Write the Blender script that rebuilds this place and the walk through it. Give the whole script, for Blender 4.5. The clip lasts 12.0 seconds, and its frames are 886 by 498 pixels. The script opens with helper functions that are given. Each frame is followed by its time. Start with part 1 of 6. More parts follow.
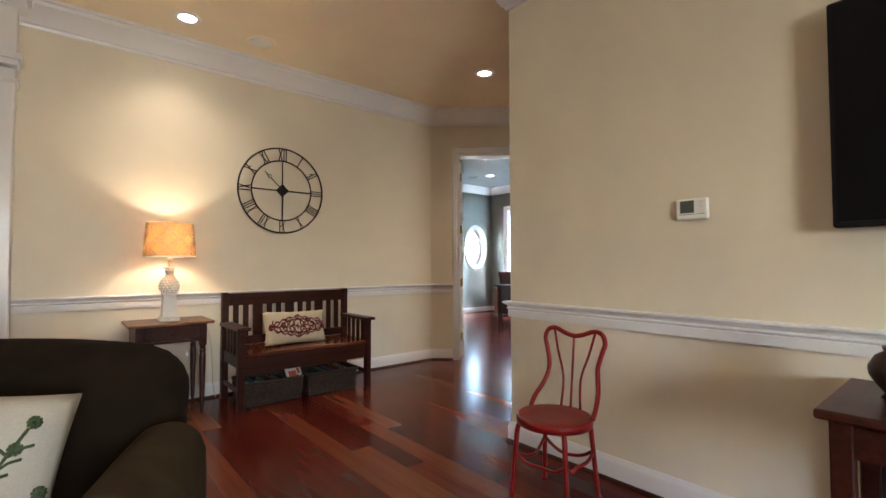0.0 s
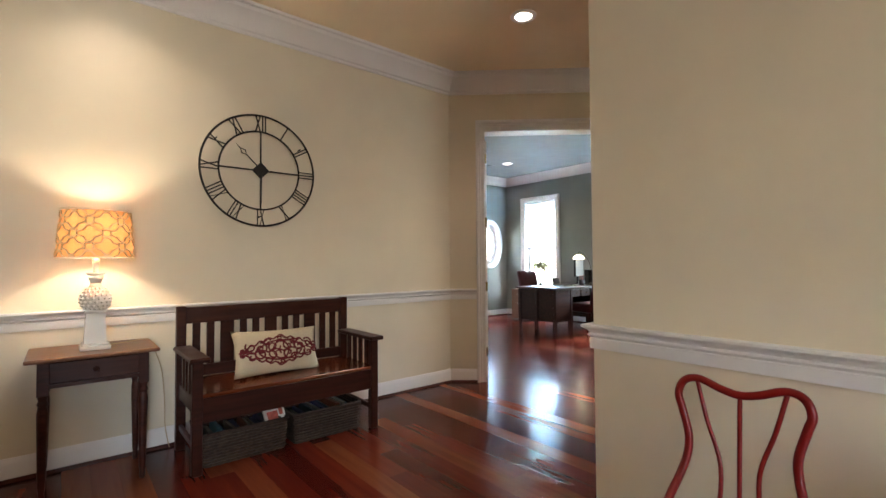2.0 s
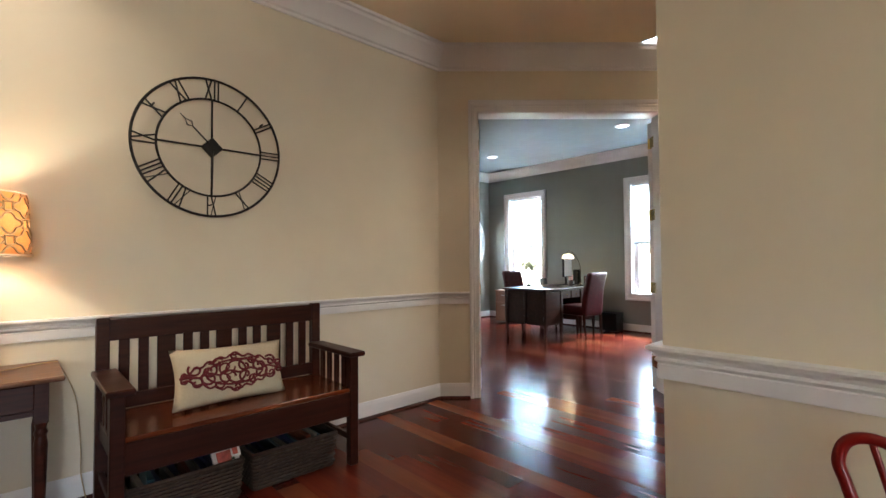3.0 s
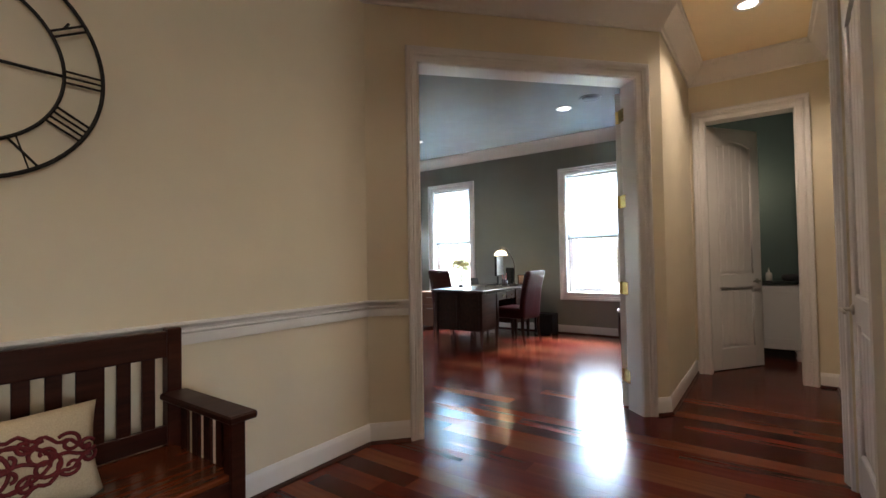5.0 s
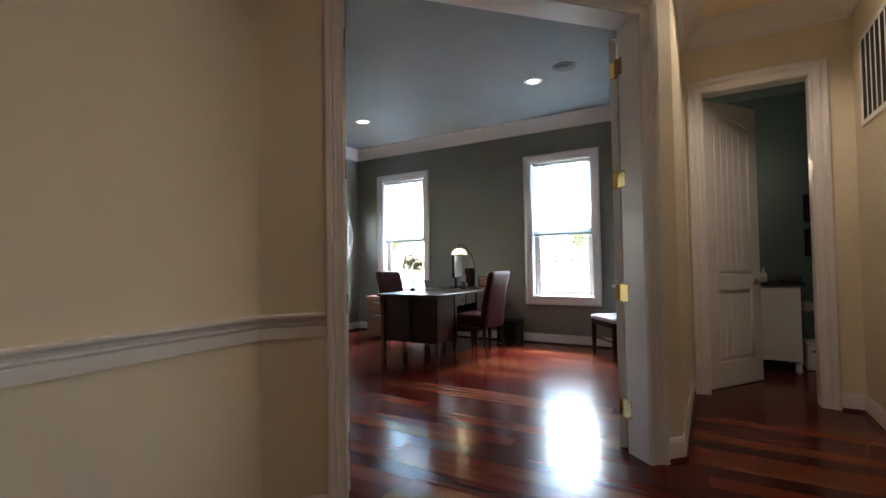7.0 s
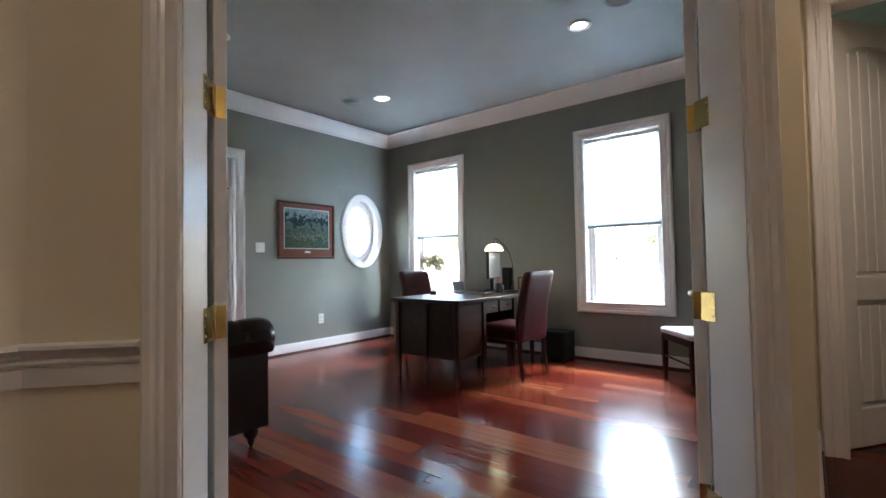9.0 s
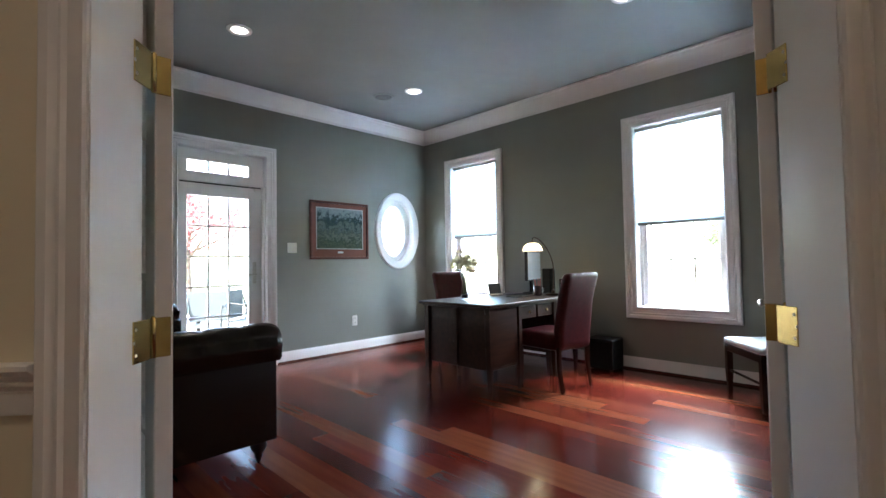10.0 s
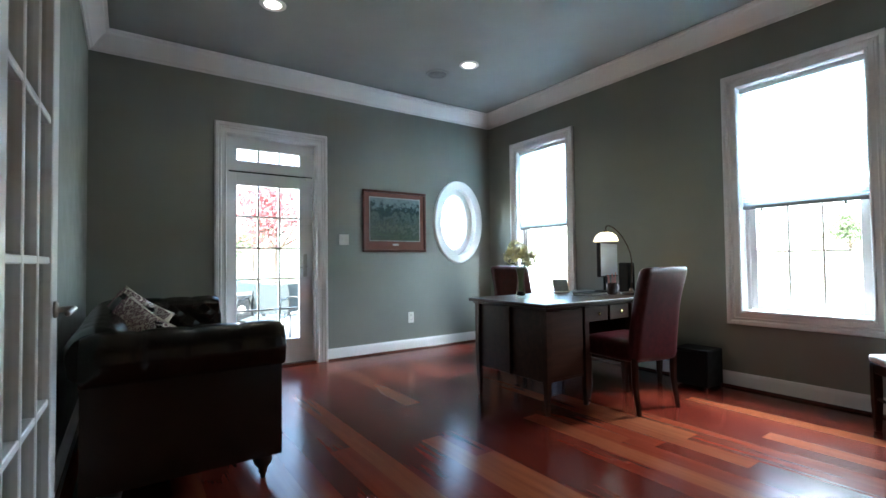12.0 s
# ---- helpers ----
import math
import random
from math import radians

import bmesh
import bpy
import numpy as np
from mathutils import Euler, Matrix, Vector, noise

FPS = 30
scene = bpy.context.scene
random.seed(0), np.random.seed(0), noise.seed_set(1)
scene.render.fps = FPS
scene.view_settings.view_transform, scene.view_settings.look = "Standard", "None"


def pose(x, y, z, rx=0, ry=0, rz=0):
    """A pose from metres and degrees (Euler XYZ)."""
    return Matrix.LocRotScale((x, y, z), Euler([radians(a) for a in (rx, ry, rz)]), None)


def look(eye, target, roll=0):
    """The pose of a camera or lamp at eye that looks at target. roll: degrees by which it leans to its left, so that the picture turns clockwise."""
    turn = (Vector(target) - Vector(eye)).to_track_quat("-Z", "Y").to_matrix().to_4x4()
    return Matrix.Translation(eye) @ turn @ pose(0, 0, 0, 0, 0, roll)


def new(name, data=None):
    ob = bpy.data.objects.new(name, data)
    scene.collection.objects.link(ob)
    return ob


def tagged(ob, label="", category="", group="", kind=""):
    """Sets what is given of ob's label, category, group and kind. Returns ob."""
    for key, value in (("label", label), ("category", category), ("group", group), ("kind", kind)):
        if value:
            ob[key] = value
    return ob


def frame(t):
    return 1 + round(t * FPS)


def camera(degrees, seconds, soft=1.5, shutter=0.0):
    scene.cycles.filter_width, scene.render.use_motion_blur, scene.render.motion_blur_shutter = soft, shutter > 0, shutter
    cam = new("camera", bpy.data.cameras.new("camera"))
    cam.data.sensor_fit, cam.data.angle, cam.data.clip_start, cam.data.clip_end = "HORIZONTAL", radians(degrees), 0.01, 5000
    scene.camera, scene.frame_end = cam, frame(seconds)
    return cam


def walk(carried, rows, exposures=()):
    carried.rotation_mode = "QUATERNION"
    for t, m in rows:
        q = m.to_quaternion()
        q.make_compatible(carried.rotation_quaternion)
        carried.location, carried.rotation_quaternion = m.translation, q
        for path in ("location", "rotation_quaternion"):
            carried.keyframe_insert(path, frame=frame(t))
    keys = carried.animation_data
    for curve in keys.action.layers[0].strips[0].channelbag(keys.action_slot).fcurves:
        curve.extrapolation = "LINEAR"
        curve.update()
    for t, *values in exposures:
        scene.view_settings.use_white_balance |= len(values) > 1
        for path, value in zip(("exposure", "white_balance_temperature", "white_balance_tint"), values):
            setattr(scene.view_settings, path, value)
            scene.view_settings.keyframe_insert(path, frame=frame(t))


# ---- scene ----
from mathutils import geometry

cam = camera(88.3, 12.0)
PATH = [
    (0, (-0.043, 0.056, 1.155), (1.24, 1.588, 1.224), -0.1),
    (0.5, (0.1, 0.292, 1.16), (1.379, 1.828, 1.228), -0.3),
    (1, (0.232, 0.491, 1.148), (1.5, 2.037, 1.215), -0.4),
    (1.5, (0.381, 0.731, 1.177), (1.646, 2.279, 1.242), -0.3),
    (2, (0.478, 0.98, 1.187), (1.755, 2.519, 1.245), -0.4),
    (2.5, (0.596, 1.245, 1.183), (1.91, 2.752, 1.241), -0.4),
    (3, (0.746, 1.504, 1.184), (2.11, 2.966, 1.24), -0.4),
    (3.2, (0.836, 1.591, 1.189), (2.209, 3.044, 1.246), -0.4),
    (4.8, (1.287, 2.245, 1.156), (2.882, 3.45, 1.213), -1.0),
    (5, (1.333, 2.321, 1.174), (2.955, 3.491, 1.222), -1.0),
    (5.5, (1.509, 2.472, 1.17), (3.188, 3.559, 1.215), -1.0),
    (6, (1.709, 2.622, 1.177), (3.428, 3.643, 1.225), -1.1),
    (6.5, (1.919, 2.728, 1.145), (3.649, 3.73, 1.194), -1.1),
    (7, (2.168, 2.806, 1.135), (3.893, 3.817, 1.189), -1.0),
    (7.2, (2.258, 2.828, 1.122), (3.979, 3.845, 1.176), -1.0),
    (8.8, (3.14, 2.98, 1.096), (4.73, 4.192, 1.155), -1.3),
    (9, (3.22, 2.976, 1.097), (4.782, 4.224, 1.159), -1.0),
    (9.5, (3.402, 3.01, 1.106), (4.894, 4.34, 1.171), -1.0),
    (10, (3.562, 3.043, 1.104), (4.979, 4.453, 1.169), -1.0),
    (10.5, (3.712, 3.075, 1.097), (5.045, 4.565, 1.161), -0.9),
    (11, (3.853, 3.111, 1.083), (5.117, 4.659, 1.146), -0.8),
    (11.5, (4.011, 3.178, 1.073), (5.204, 4.782, 1.14), -0.7),
    (12, (4.113, 3.24, 1.064), (5.25, 4.885, 1.119), -0.7),
]

walk(cam, [(t, look(eye, target, roll)) for t, eye, target, roll in PATH],
     exposures=[(0.0, 5.2, 6500, 10), (3.0, 5.08, 6500, 10), (5.0, 4.57, 6750, 11), (6.0, 4.22, 6750, 11), (7.0, 4.1, 6750, 11), (9.0, 4.5, 6550, 10), (9.5, 4.5, 6500, 10), (10.5, 4.27, 6350, 9), (12.0, 4.22, 6200, 3)])

# ---- world, sun, lamps ----
world = bpy.data.worlds.new("sky")
scene.world = world
world.use_nodes = True
wn = world.node_tree
sky = wn.nodes.new("ShaderNodeTexSky")
sky.sky_type = "NISHITA"
sky.sun_disc = False
sky.sun_elevation, sky.sun_rotation = radians(46), radians(-99)
sky.air_density, sky.dust_density = 1.0, 1.5
bg = wn.nodes["Background"]
bg.inputs["Strength"].default_value = 0.15
wn.links.new(sky.outputs[0], bg.inputs[0])


def lamp_light(name, kind, power, color, m, **more):
    data = bpy.data.lights.new(name, kind)
    data.energy, data.color = power, color
    for key, value in more.items():
        if key == "size":
            data.size = value
        elif key == "size_y":
            data.shape, data.size_y = "RECTANGLE", value
        elif key == "spot":
            data.spot_size = radians(value)
        elif key == "blend":
            data.spot_blend = value
        elif key == "radius":
            data.shadow_soft_size = value
        elif key == "angle":
            data.angle = radians(value)
    ob = new(name, data)
    ob.matrix_world = m
    return ob


lamp_light("sun", "SUN", 4.0, (1.0, 0.96, 0.9), look((-30, -5, 32), (0, 0, 0)), angle=0.6)
COOL, WARM = (0.70, 0.87, 1.0), (1.0, 0.83, 0.68)

# ---- plan ----
CEIL = 3.06
CLOCK_Y, THERMO_X, BLOCK_Y = 4.46, 2.25, 2.095
CORNER_A, CORNER_B = Vector((3.451, 4.46)), Vector((5.085, 2.97))
U2 = (CORNER_B - CORNER_A).normalized()
N2 = Vector((-U2.y, U2.x))
DIAG = (CORNER_B - CORNER_A).length
FR0, FR1, FR_TOP = 0.355, 1.985, 2.50
CLOSET_Y = 2.02
HALL_N, HALL_S, D2_X, BLOCK_END = 2.97, 1.87, 6.54, 4.47
OFF_W, OFF_N, OFF_E, OFF_S = 3.83, 8.06, 8.24, 3.10
WT = 0.13
DT = 0.165
GD0, GD1, GD_TOP = 4.90, 5.795, 2.34
OV_X, OV_Z, OV_RX, OV_RZ = 7.69, 1.58, 0.285, 0.435

# ---- area lamps added at and beyond the openings ----
# hidden behind the shades, these lamps stand in for the sky
for y in (4.525, 7.11):
    lamp_light("window_daylight", "AREA", 2.2, COOL, look((OFF_E + 0.24, y, 1.93), (OFF_E - 1, y, 1.6)), size=0.66, size_y=0.7)
# unseen lamps outside, added to brighten the floor and its reflections
for y in (4.525, 7.11):
    lamp_light("window_floor_fill", "AREA", 42, (0.78, 0.89, 1.0), look((OFF_E + 1.05, y, 2.06), (OFF_E - 1.2, y, 0.9)), size=1.0, size_y=0.98)
# unseen fill lamp added in the south wall to brighten living room and hall
lamp_light("living_fill_light", "AREA", 2.6, (0.96, 0.95, 0.98), look((-0.5, -4.05, 1.55), (0.2, 2, 1.4)), size=1.2, size_y=1.2)

# ---- materials ----
def nodes_of(name):
    mat = bpy.data.materials.new(name)
    mat.use_nodes = True
    nt = mat.node_tree
    return mat, nt, nt.nodes["Principled BSDF"]


def coords(nt, scale, space="Object"):
    tc = nt.nodes.new("ShaderNodeTexCoord")
    mp = nt.nodes.new("ShaderNodeMapping")
    mp.inputs["Scale"].default_value = scale if isinstance(scale, tuple) else (scale,) * 3
    nt.links.new(tc.outputs[space], mp.inputs["Vector"])
    return mp.outputs["Vector"]


def noise_of(nt, vec, scale, detail=4.0, rough=0.55):
    n = nt.nodes.new("ShaderNodeTexNoise")
    n.inputs["Scale"].default_value, n.inputs["Detail"].default_value, n.inputs["Roughness"].default_value = scale, detail, rough
    nt.links.new(vec, n.inputs["Vector"])
    return n.outputs["Fac"]


def ramp(nt, fac, stops):
    r = nt.nodes.new("ShaderNodeValToRGB")
    els = r.color_ramp.elements
    while len(els) < len(stops):
        els.new(0.5)
    for el, (pos, col) in zip(els, stops):
        el.position, el.color = pos, (*col, 1)
    nt.links.new(fac, r.inputs["Fac"])
    return r.outputs["Color"]


def math_of(nt, op, a, b):
    m = nt.nodes.new("ShaderNodeMath")
    m.operation = op
    for i, v in enumerate((a, b)):
        if isinstance(v, (int, float)):
            m.inputs[i].default_value = v
        else:
            nt.links.new(v, m.inputs[i])
    return m.outputs[0]


def bump(nt, bsdf, height, strength, dist=0.002):
    b = nt.nodes.new("ShaderNodeBump")
    b.inputs["Strength"].default_value, b.inputs["Distance"].default_value = strength, dist
    nt.links.new(height, b.inputs["Height"])
    nt.links.new(b.outputs["Normal"], bsdf.inputs["Normal"])


def mul(c, k):
    return tuple(min(1.0, v * k) for v in c)


def painted(name, col, rough=0.55, vary=0.05, orange=0.12, coat=0.0):
    """Wall or trim paint: roller texture and slow unevenness."""
    mat, nt, b = nodes_of(name)
    v = coords(nt, 1.0)
    big, fine = noise_of(nt, v, 1.3, 3), noise_of(nt, v, 260.0, 2)
    nt.links.new(ramp(nt, big, [(0.3, mul(col, 1 - vary)), (0.7, mul(col, 1 + vary))]), b.inputs["Base Color"])
    rr = ramp(nt, noise_of(nt, v, 6.0, 3), [(0.3, (max(rough - 0.05, 0.29),) * 3), (0.7, (rough + 0.06,) * 3)])
    nt.links.new(rr, b.inputs["Roughness"])
    b.inputs["Coat Weight"].default_value = coat
    bump(nt, b, fine, orange, 0.001)
    return mat


def wood(name, dark, light, rough=0.35, grain=(1.0, 14.0, 14.0), coat=0.0, random_tint=0.0, spec=0.32):
    mat, nt, b = nodes_of(name)
    v = coords(nt, grain)
    if random_tint:
        off, add = nt.nodes.new("ShaderNodeObjectInfo"), nt.nodes.new("ShaderNodeVectorMath")
        nt.links.new(v, add.inputs[0])
        nt.links.new(math_of(nt, "MULTIPLY", off.outputs["Random"], 60.0), add.inputs[1])
        v = add.outputs[0]
    g = noise_of(nt, v, 3.0, 3, 0.55)
    mid = tuple((a + c) / 2 for a, c in zip(dark, light))
    col = ramp(nt, g, [(0.25, dark), (0.52, mid), (0.78, light)])
    if random_tint:
        oi, ge = nt.nodes.new("ShaderNodeObjectInfo"), nt.nodes.new("ShaderNodeNewGeometry")
        r = math_of(nt, "FRACT", math_of(nt, "ADD", oi.outputs["Random"], ge.outputs["Random Per Island"]), 0)
        tint = ramp(nt, r, [(0.0, (0.40, 0.40, 0.47)), (0.35, (0.58, 0.60, 0.65)), (0.62, (0.82, 1.0, 1.0)), (0.84, (0.98, 1.7, 1.5)), (1.0, (1.18, 2.8, 2.4))])
        mx = nt.nodes.new("ShaderNodeMix")
        mx.data_type, mx.blend_type = "RGBA", "MULTIPLY"
        mx.inputs[0].default_value = 1.0
        two = nt.nodes.new("ShaderNodeMix")
        two.data_type, two.blend_type = "RGBA", "ADD"
        two.inputs[0].default_value = 1.0
        nt.links.new(col, two.inputs[6])
        nt.links.new(col, two.inputs[7])
        nt.links.new(two.outputs[2], mx.inputs[6])
        nt.links.new(tint, mx.inputs[7])
        col = mx.outputs[2]
    nt.links.new(col, b.inputs["Base Color"])
    fine = noise_of(nt, coords(nt, tuple(4 * k for k in grain)), 9.0, 4)
    nt.links.new(ramp(nt, noise_of(nt, coords(nt, 2.2), 2.0, 4), [(0.3, (rough * 0.85 if rough < 0.22 else max(rough * 0.85, 0.285),) * 3), (0.75, (rough * 1.22 if rough < 0.22 else max(rough * 1.22, 0.32),) * 3)]), b.inputs["Roughness"])
    b.inputs["Specular IOR Level"].default_value = spec
    b.inputs["Coat Weight"].default_value = coat
    b.inputs["Coat Roughness"].default_value = 0.25
    if not random_tint:
        bump(nt, b, fine, 0.015, 0.0004)
    return mat


def plain(name, col, rough=0.5, metal=0.0, vary=0.12, scale=30.0, bumpy=0.1, coat=0.0, sheen=0.0, spec=0.35):
    mat, nt, b = nodes_of(name)
    v = coords(nt, 1.0)
    n = noise_of(nt, v, scale, 5)
    nt.links.new(ramp(nt, n, [(0.3, mul(col, 1 - vary)), (0.7, mul(col, 1 + vary))]), b.inputs["Base Color"])
    low = rough * 0.85
    if 0.23 < rough < 0.34:
        low = 0.285
    nt.links.new(ramp(nt, noise_of(nt, v, scale * 0.3, 3), [(0.3, (low,) * 3), (0.7, (min(1.0, max(rough * 1.15, low + 0.02)),) * 3)]), b.inputs["Roughness"])
    b.inputs["Metallic"].default_value = metal
    b.inputs["Specular IOR Level"].default_value = 0.5 if metal else spec
    b.inputs["Coat Weight"].default_value = coat
    b.inputs["Sheen Weight"].default_value = sheen
    bump(nt, b, noise_of(nt, v, scale * 4, 4), bumpy, 0.001)
    return mat


def glowing(name, col, strength):
    mat, nt, b = nodes_of(name)
    b.inputs["Base Color"].default_value = (*col, 1)
    b.inputs["Emission Color"].default_value = (*col, 1)
    b.inputs["Emission Strength"].default_value = strength
    return mat


def pane_glass(name):
    """Thin flat glass: light goes straight through, with a gloss that grows at a slant."""
    mat, nt, b = nodes_of(name)
    clear, gloss, mx, lw = (nt.nodes.new(k) for k in ("ShaderNodeBsdfTransparent", "ShaderNodeBsdfGlossy", "ShaderNodeMixShader", "ShaderNodeLayerWeight"))
    clear.inputs["Color"].default_value = (0.97, 0.985, 0.98, 1)
    gloss.inputs["Roughness"].default_value = 0.02
    lw.inputs["Blend"].default_value = 0.5
    slant = math_of(nt, "POWER", lw.outputs["Facing"], 5.0)
    nt.links.new(math_of(nt, "ADD", math_of(nt, "MULTIPLY", slant, 0.8), 0.03), mx.inputs[0])
    nt.links.new(clear.outputs[0], mx.inputs[1])
    nt.links.new(gloss.outputs[0], mx.inputs[2])
    nt.links.new(mx.outputs[0], nt.nodes["Material Output"].inputs["Surface"])
    return mat


M_CREAM = painted("cream wall paint", (0.685, 0.610, 0.476), 0.5)
M_SAGE = painted("sage wall paint", (0.205, 0.217, 0.192), 0.5)
M_TEAL = painted("teal wall paint", (0.078, 0.112, 0.110), 0.5)
M_TAN = painted("tan ceiling paint", (0.84, 0.71, 0.51), 0.7)
# grey well below a real ceiling's: the room's shade is in the colour
M_OFFCEIL_DIM = painted("office ceiling paint darkened for shade", (0.235, 0.248, 0.243), 0.7)
M_TRIM = painted("white trim paint", (0.72, 0.70, 0.695), 0.32, 0.03, 0.05, 0.1)
M_FLOOR = wood("red cherry floor wood", (0.056, 0.0062, 0.0033), (0.084, 0.0112, 0.0054), 0.19, (9.0, 0.5, 9.0), 0.0, 0.95, 0.19)
M_GAP = plain("dark joint", (0.03, 0.012, 0.008), 0.7)
M_MAHOG = wood("dark mahogany", (0.020, 0.0055, 0.004), (0.066, 0.0165, 0.0095), 0.3, spec=0.25)
M_GLASS = pane_glass("window glass")
M_BULB = glowing("lamp lens", (1.0, 0.93, 0.82), 0.75)


# ---- mesh helpers ----
def part(name, bm, mat, parent=None, label="", smooth=False, m=None):
    me = bpy.data.meshes.new(name)
    if smooth:
        for f in bm.faces:
            f.smooth = True
    bm.to_mesh(me)
    bm.free()
    for one in mat if isinstance(mat, (list, tuple)) else (mat,):
        me.materials.append(one)
    ob = new(name, me)
    if parent is not None:
        ob.parent = parent
    if m is not None:
        ob.matrix_basis = m
    if label:
        ob["label"] = label
    return ob


def thing(name, label, category, m=None, group="", kind=""):
    ob = new(name)
    ob.empty_display_size = 0.1
    if m is not None:
        ob.matrix_basis = m
    return tagged(ob, label, category, group, kind)


def box(x0, y0, z0, x1, y1, z1, bevel=0.0, bm=None, segs=1):
    own = bmesh.new()
    vs = [own.verts.new((x, y, z)) for x in (x0, x1) for y in (y0, y1) for z in (z0, z1)]
    for q in ((0, 1, 3, 2), (4, 6, 7, 5), (0, 4, 5, 1), (2, 3, 7, 6), (0, 2, 6, 4), (1, 5, 7, 3)):
        own.faces.new([vs[i] for i in q])
    bmesh.ops.recalc_face_normals(own, faces=own.faces)
    if bevel:
        bmesh.ops.bevel(own, geom=own.edges[:], offset=bevel, segments=segs, affect="EDGES", profile=0.5)
    return own if bm is None else merge(bm, own)


def merge(bm, own, m=None):
    me = bpy.data.meshes.new("tmp")
    own.to_mesh(me)
    own.free()
    if m is not None:
        me.transform(m)
    bm.from_mesh(me)
    bpy.data.meshes.remove(me)
    return bm


def boxes(rows, bevel=0.0):
    bm = bmesh.new()
    for r in rows:
        box(*r, bevel=bevel, bm=bm)
    return bm


def lathe(profile, n=24, bm=None, m=None):
    """Turned shape round z from (radius, height) pairs."""
    own = bmesh.new()
    rings = []
    for r, z in profile:
        rings.append([own.verts.new((max(r, 1e-4) * math.cos(2 * math.pi * i / n), max(r, 1e-4) * math.sin(2 * math.pi * i / n), z)) for i in range(n)])
    for a, b in zip(rings, rings[1:]):
        for i in range(n):
            own.faces.new((a[i], a[(i + 1) % n], b[(i + 1) % n], b[i]))
    own.faces.new(rings[0][::-1])
    own.faces.new(rings[-1])
    bmesh.ops.recalc_face_normals(own, faces=own.faces)
    return merge(bm if bm is not None else bmesh.new(), own, m)


def sweep(profile, path, closed=False, bm=None):
    """Moulding: profile of (out, up) swept along plan points (x, y, z); out lies to the left of the way."""
    own = bmesh.new()
    n = len(path)
    pts = [Vector(p) for p in path]
    rings = []
    for i, p in enumerate(pts):
        a = (p - pts[i - 1]) if i or closed else None
        b = (pts[(i + 1) % n] - p) if i < n - 1 or closed else None
        dirs = [d.to_2d().normalized() for d in (a, b) if d is not None]
        lefts = [Vector((-d.y, d.x)) for d in dirs]
        mid = sum(lefts, Vector((0, 0))).normalized()
        mid /= max(0.3, mid.dot(lefts[0]))
        rings.append([own.verts.new((p.x + mid.x * o, p.y + mid.y * o, p.z + h)) for o, h in profile])
    k = len(profile)
    for i in range(n if closed else n - 1):
        r0, r1 = rings[i], rings[(i + 1) % n]
        for j in range(k):
            own.faces.new((r0[j], r0[(j + 1) % k], r1[(j + 1) % k], r1[j]))
    if not closed:
        own.faces.new(rings[0][::-1])
        own.faces.new(rings[-1])
    bmesh.ops.recalc_face_normals(own, faces=own.faces)
    return merge(bm, own) if bm is not None else own


def tube(points, radius, n=10, bm=None, closed=False):
    """Round bar through points; radius may be a list."""
    own = bmesh.new()
    pts = [Vector(p) for p in points]
    rad = radius if isinstance(radius, (list, tuple)) else [radius] * len(pts)
    rings, side = [], None
    for i, p in enumerate(pts):
        if closed:
            d = pts[(i + 1) % len(pts)] - pts[i - 1]
        else:
            d = pts[min(i + 1, len(pts) - 1)] - pts[max(i - 1, 0)]
        d.normalize()
        if side is None:
            side = d.orthogonal().normalized()
        side = (side - d * side.dot(d)).normalized()
        up = d.cross(side)
        rings.append([own.verts.new(p + (side * math.cos(2 * math.pi * k / n) + up * math.sin(2 * math.pi * k / n)) * rad[i]) for k in range(n)])
    pairs = list(zip(rings, rings[1:])) + ([(rings[-1], rings[0])] if closed else [])
    for a, b in pairs:
        for k in range(n):
            own.faces.new((a[k], a[(k + 1) % n], b[(k + 1) % n], b[k]))
    if not closed:
        own.faces.new(rings[0][::-1])
        own.faces.new(rings[-1])
    bmesh.ops.recalc_face_normals(own, faces=own.faces)
    return merge(bm, own) if bm is not None else own


def smooth_curve(points, steps=6, closed=False):
    """Catmull-Rom through points."""
    pts = [Vector(p) for p in points]
    out, n = [], len(pts)
    for i in range(n if closed else n - 1):
        p0, p1, p2, p3 = (pts[(i + k) % n] if closed else pts[min(max(i + k, 0), n - 1)] for k in (-1, 0, 1, 2))
        for s in range(steps):
            t = s / steps
            out.append(0.5 * (2 * p1 + (p2 - p0) * t + (2 * p0 - 5 * p1 + 4 * p2 - p3) * t * t + (3 * p1 - p0 - 3 * p2 + p3) * t ** 3))
    if not closed:
        out.append(pts[-1])
    return out


def shade_smooth(ob):
    for f in ob.data.polygons:
        f.use_smooth = True
    return ob


def autosmooth(ob, angle=40):
    me = ob.data
    bm = bmesh.new()
    bm.from_mesh(me)
    for f in bm.faces:
        f.smooth = True
    for e in bm.edges:
        if len(e.link_faces) == 2 and e.calc_face_angle(0) > radians(angle):
            e.smooth = False
    bm.to_mesh(me)
    bm.free()
    return ob


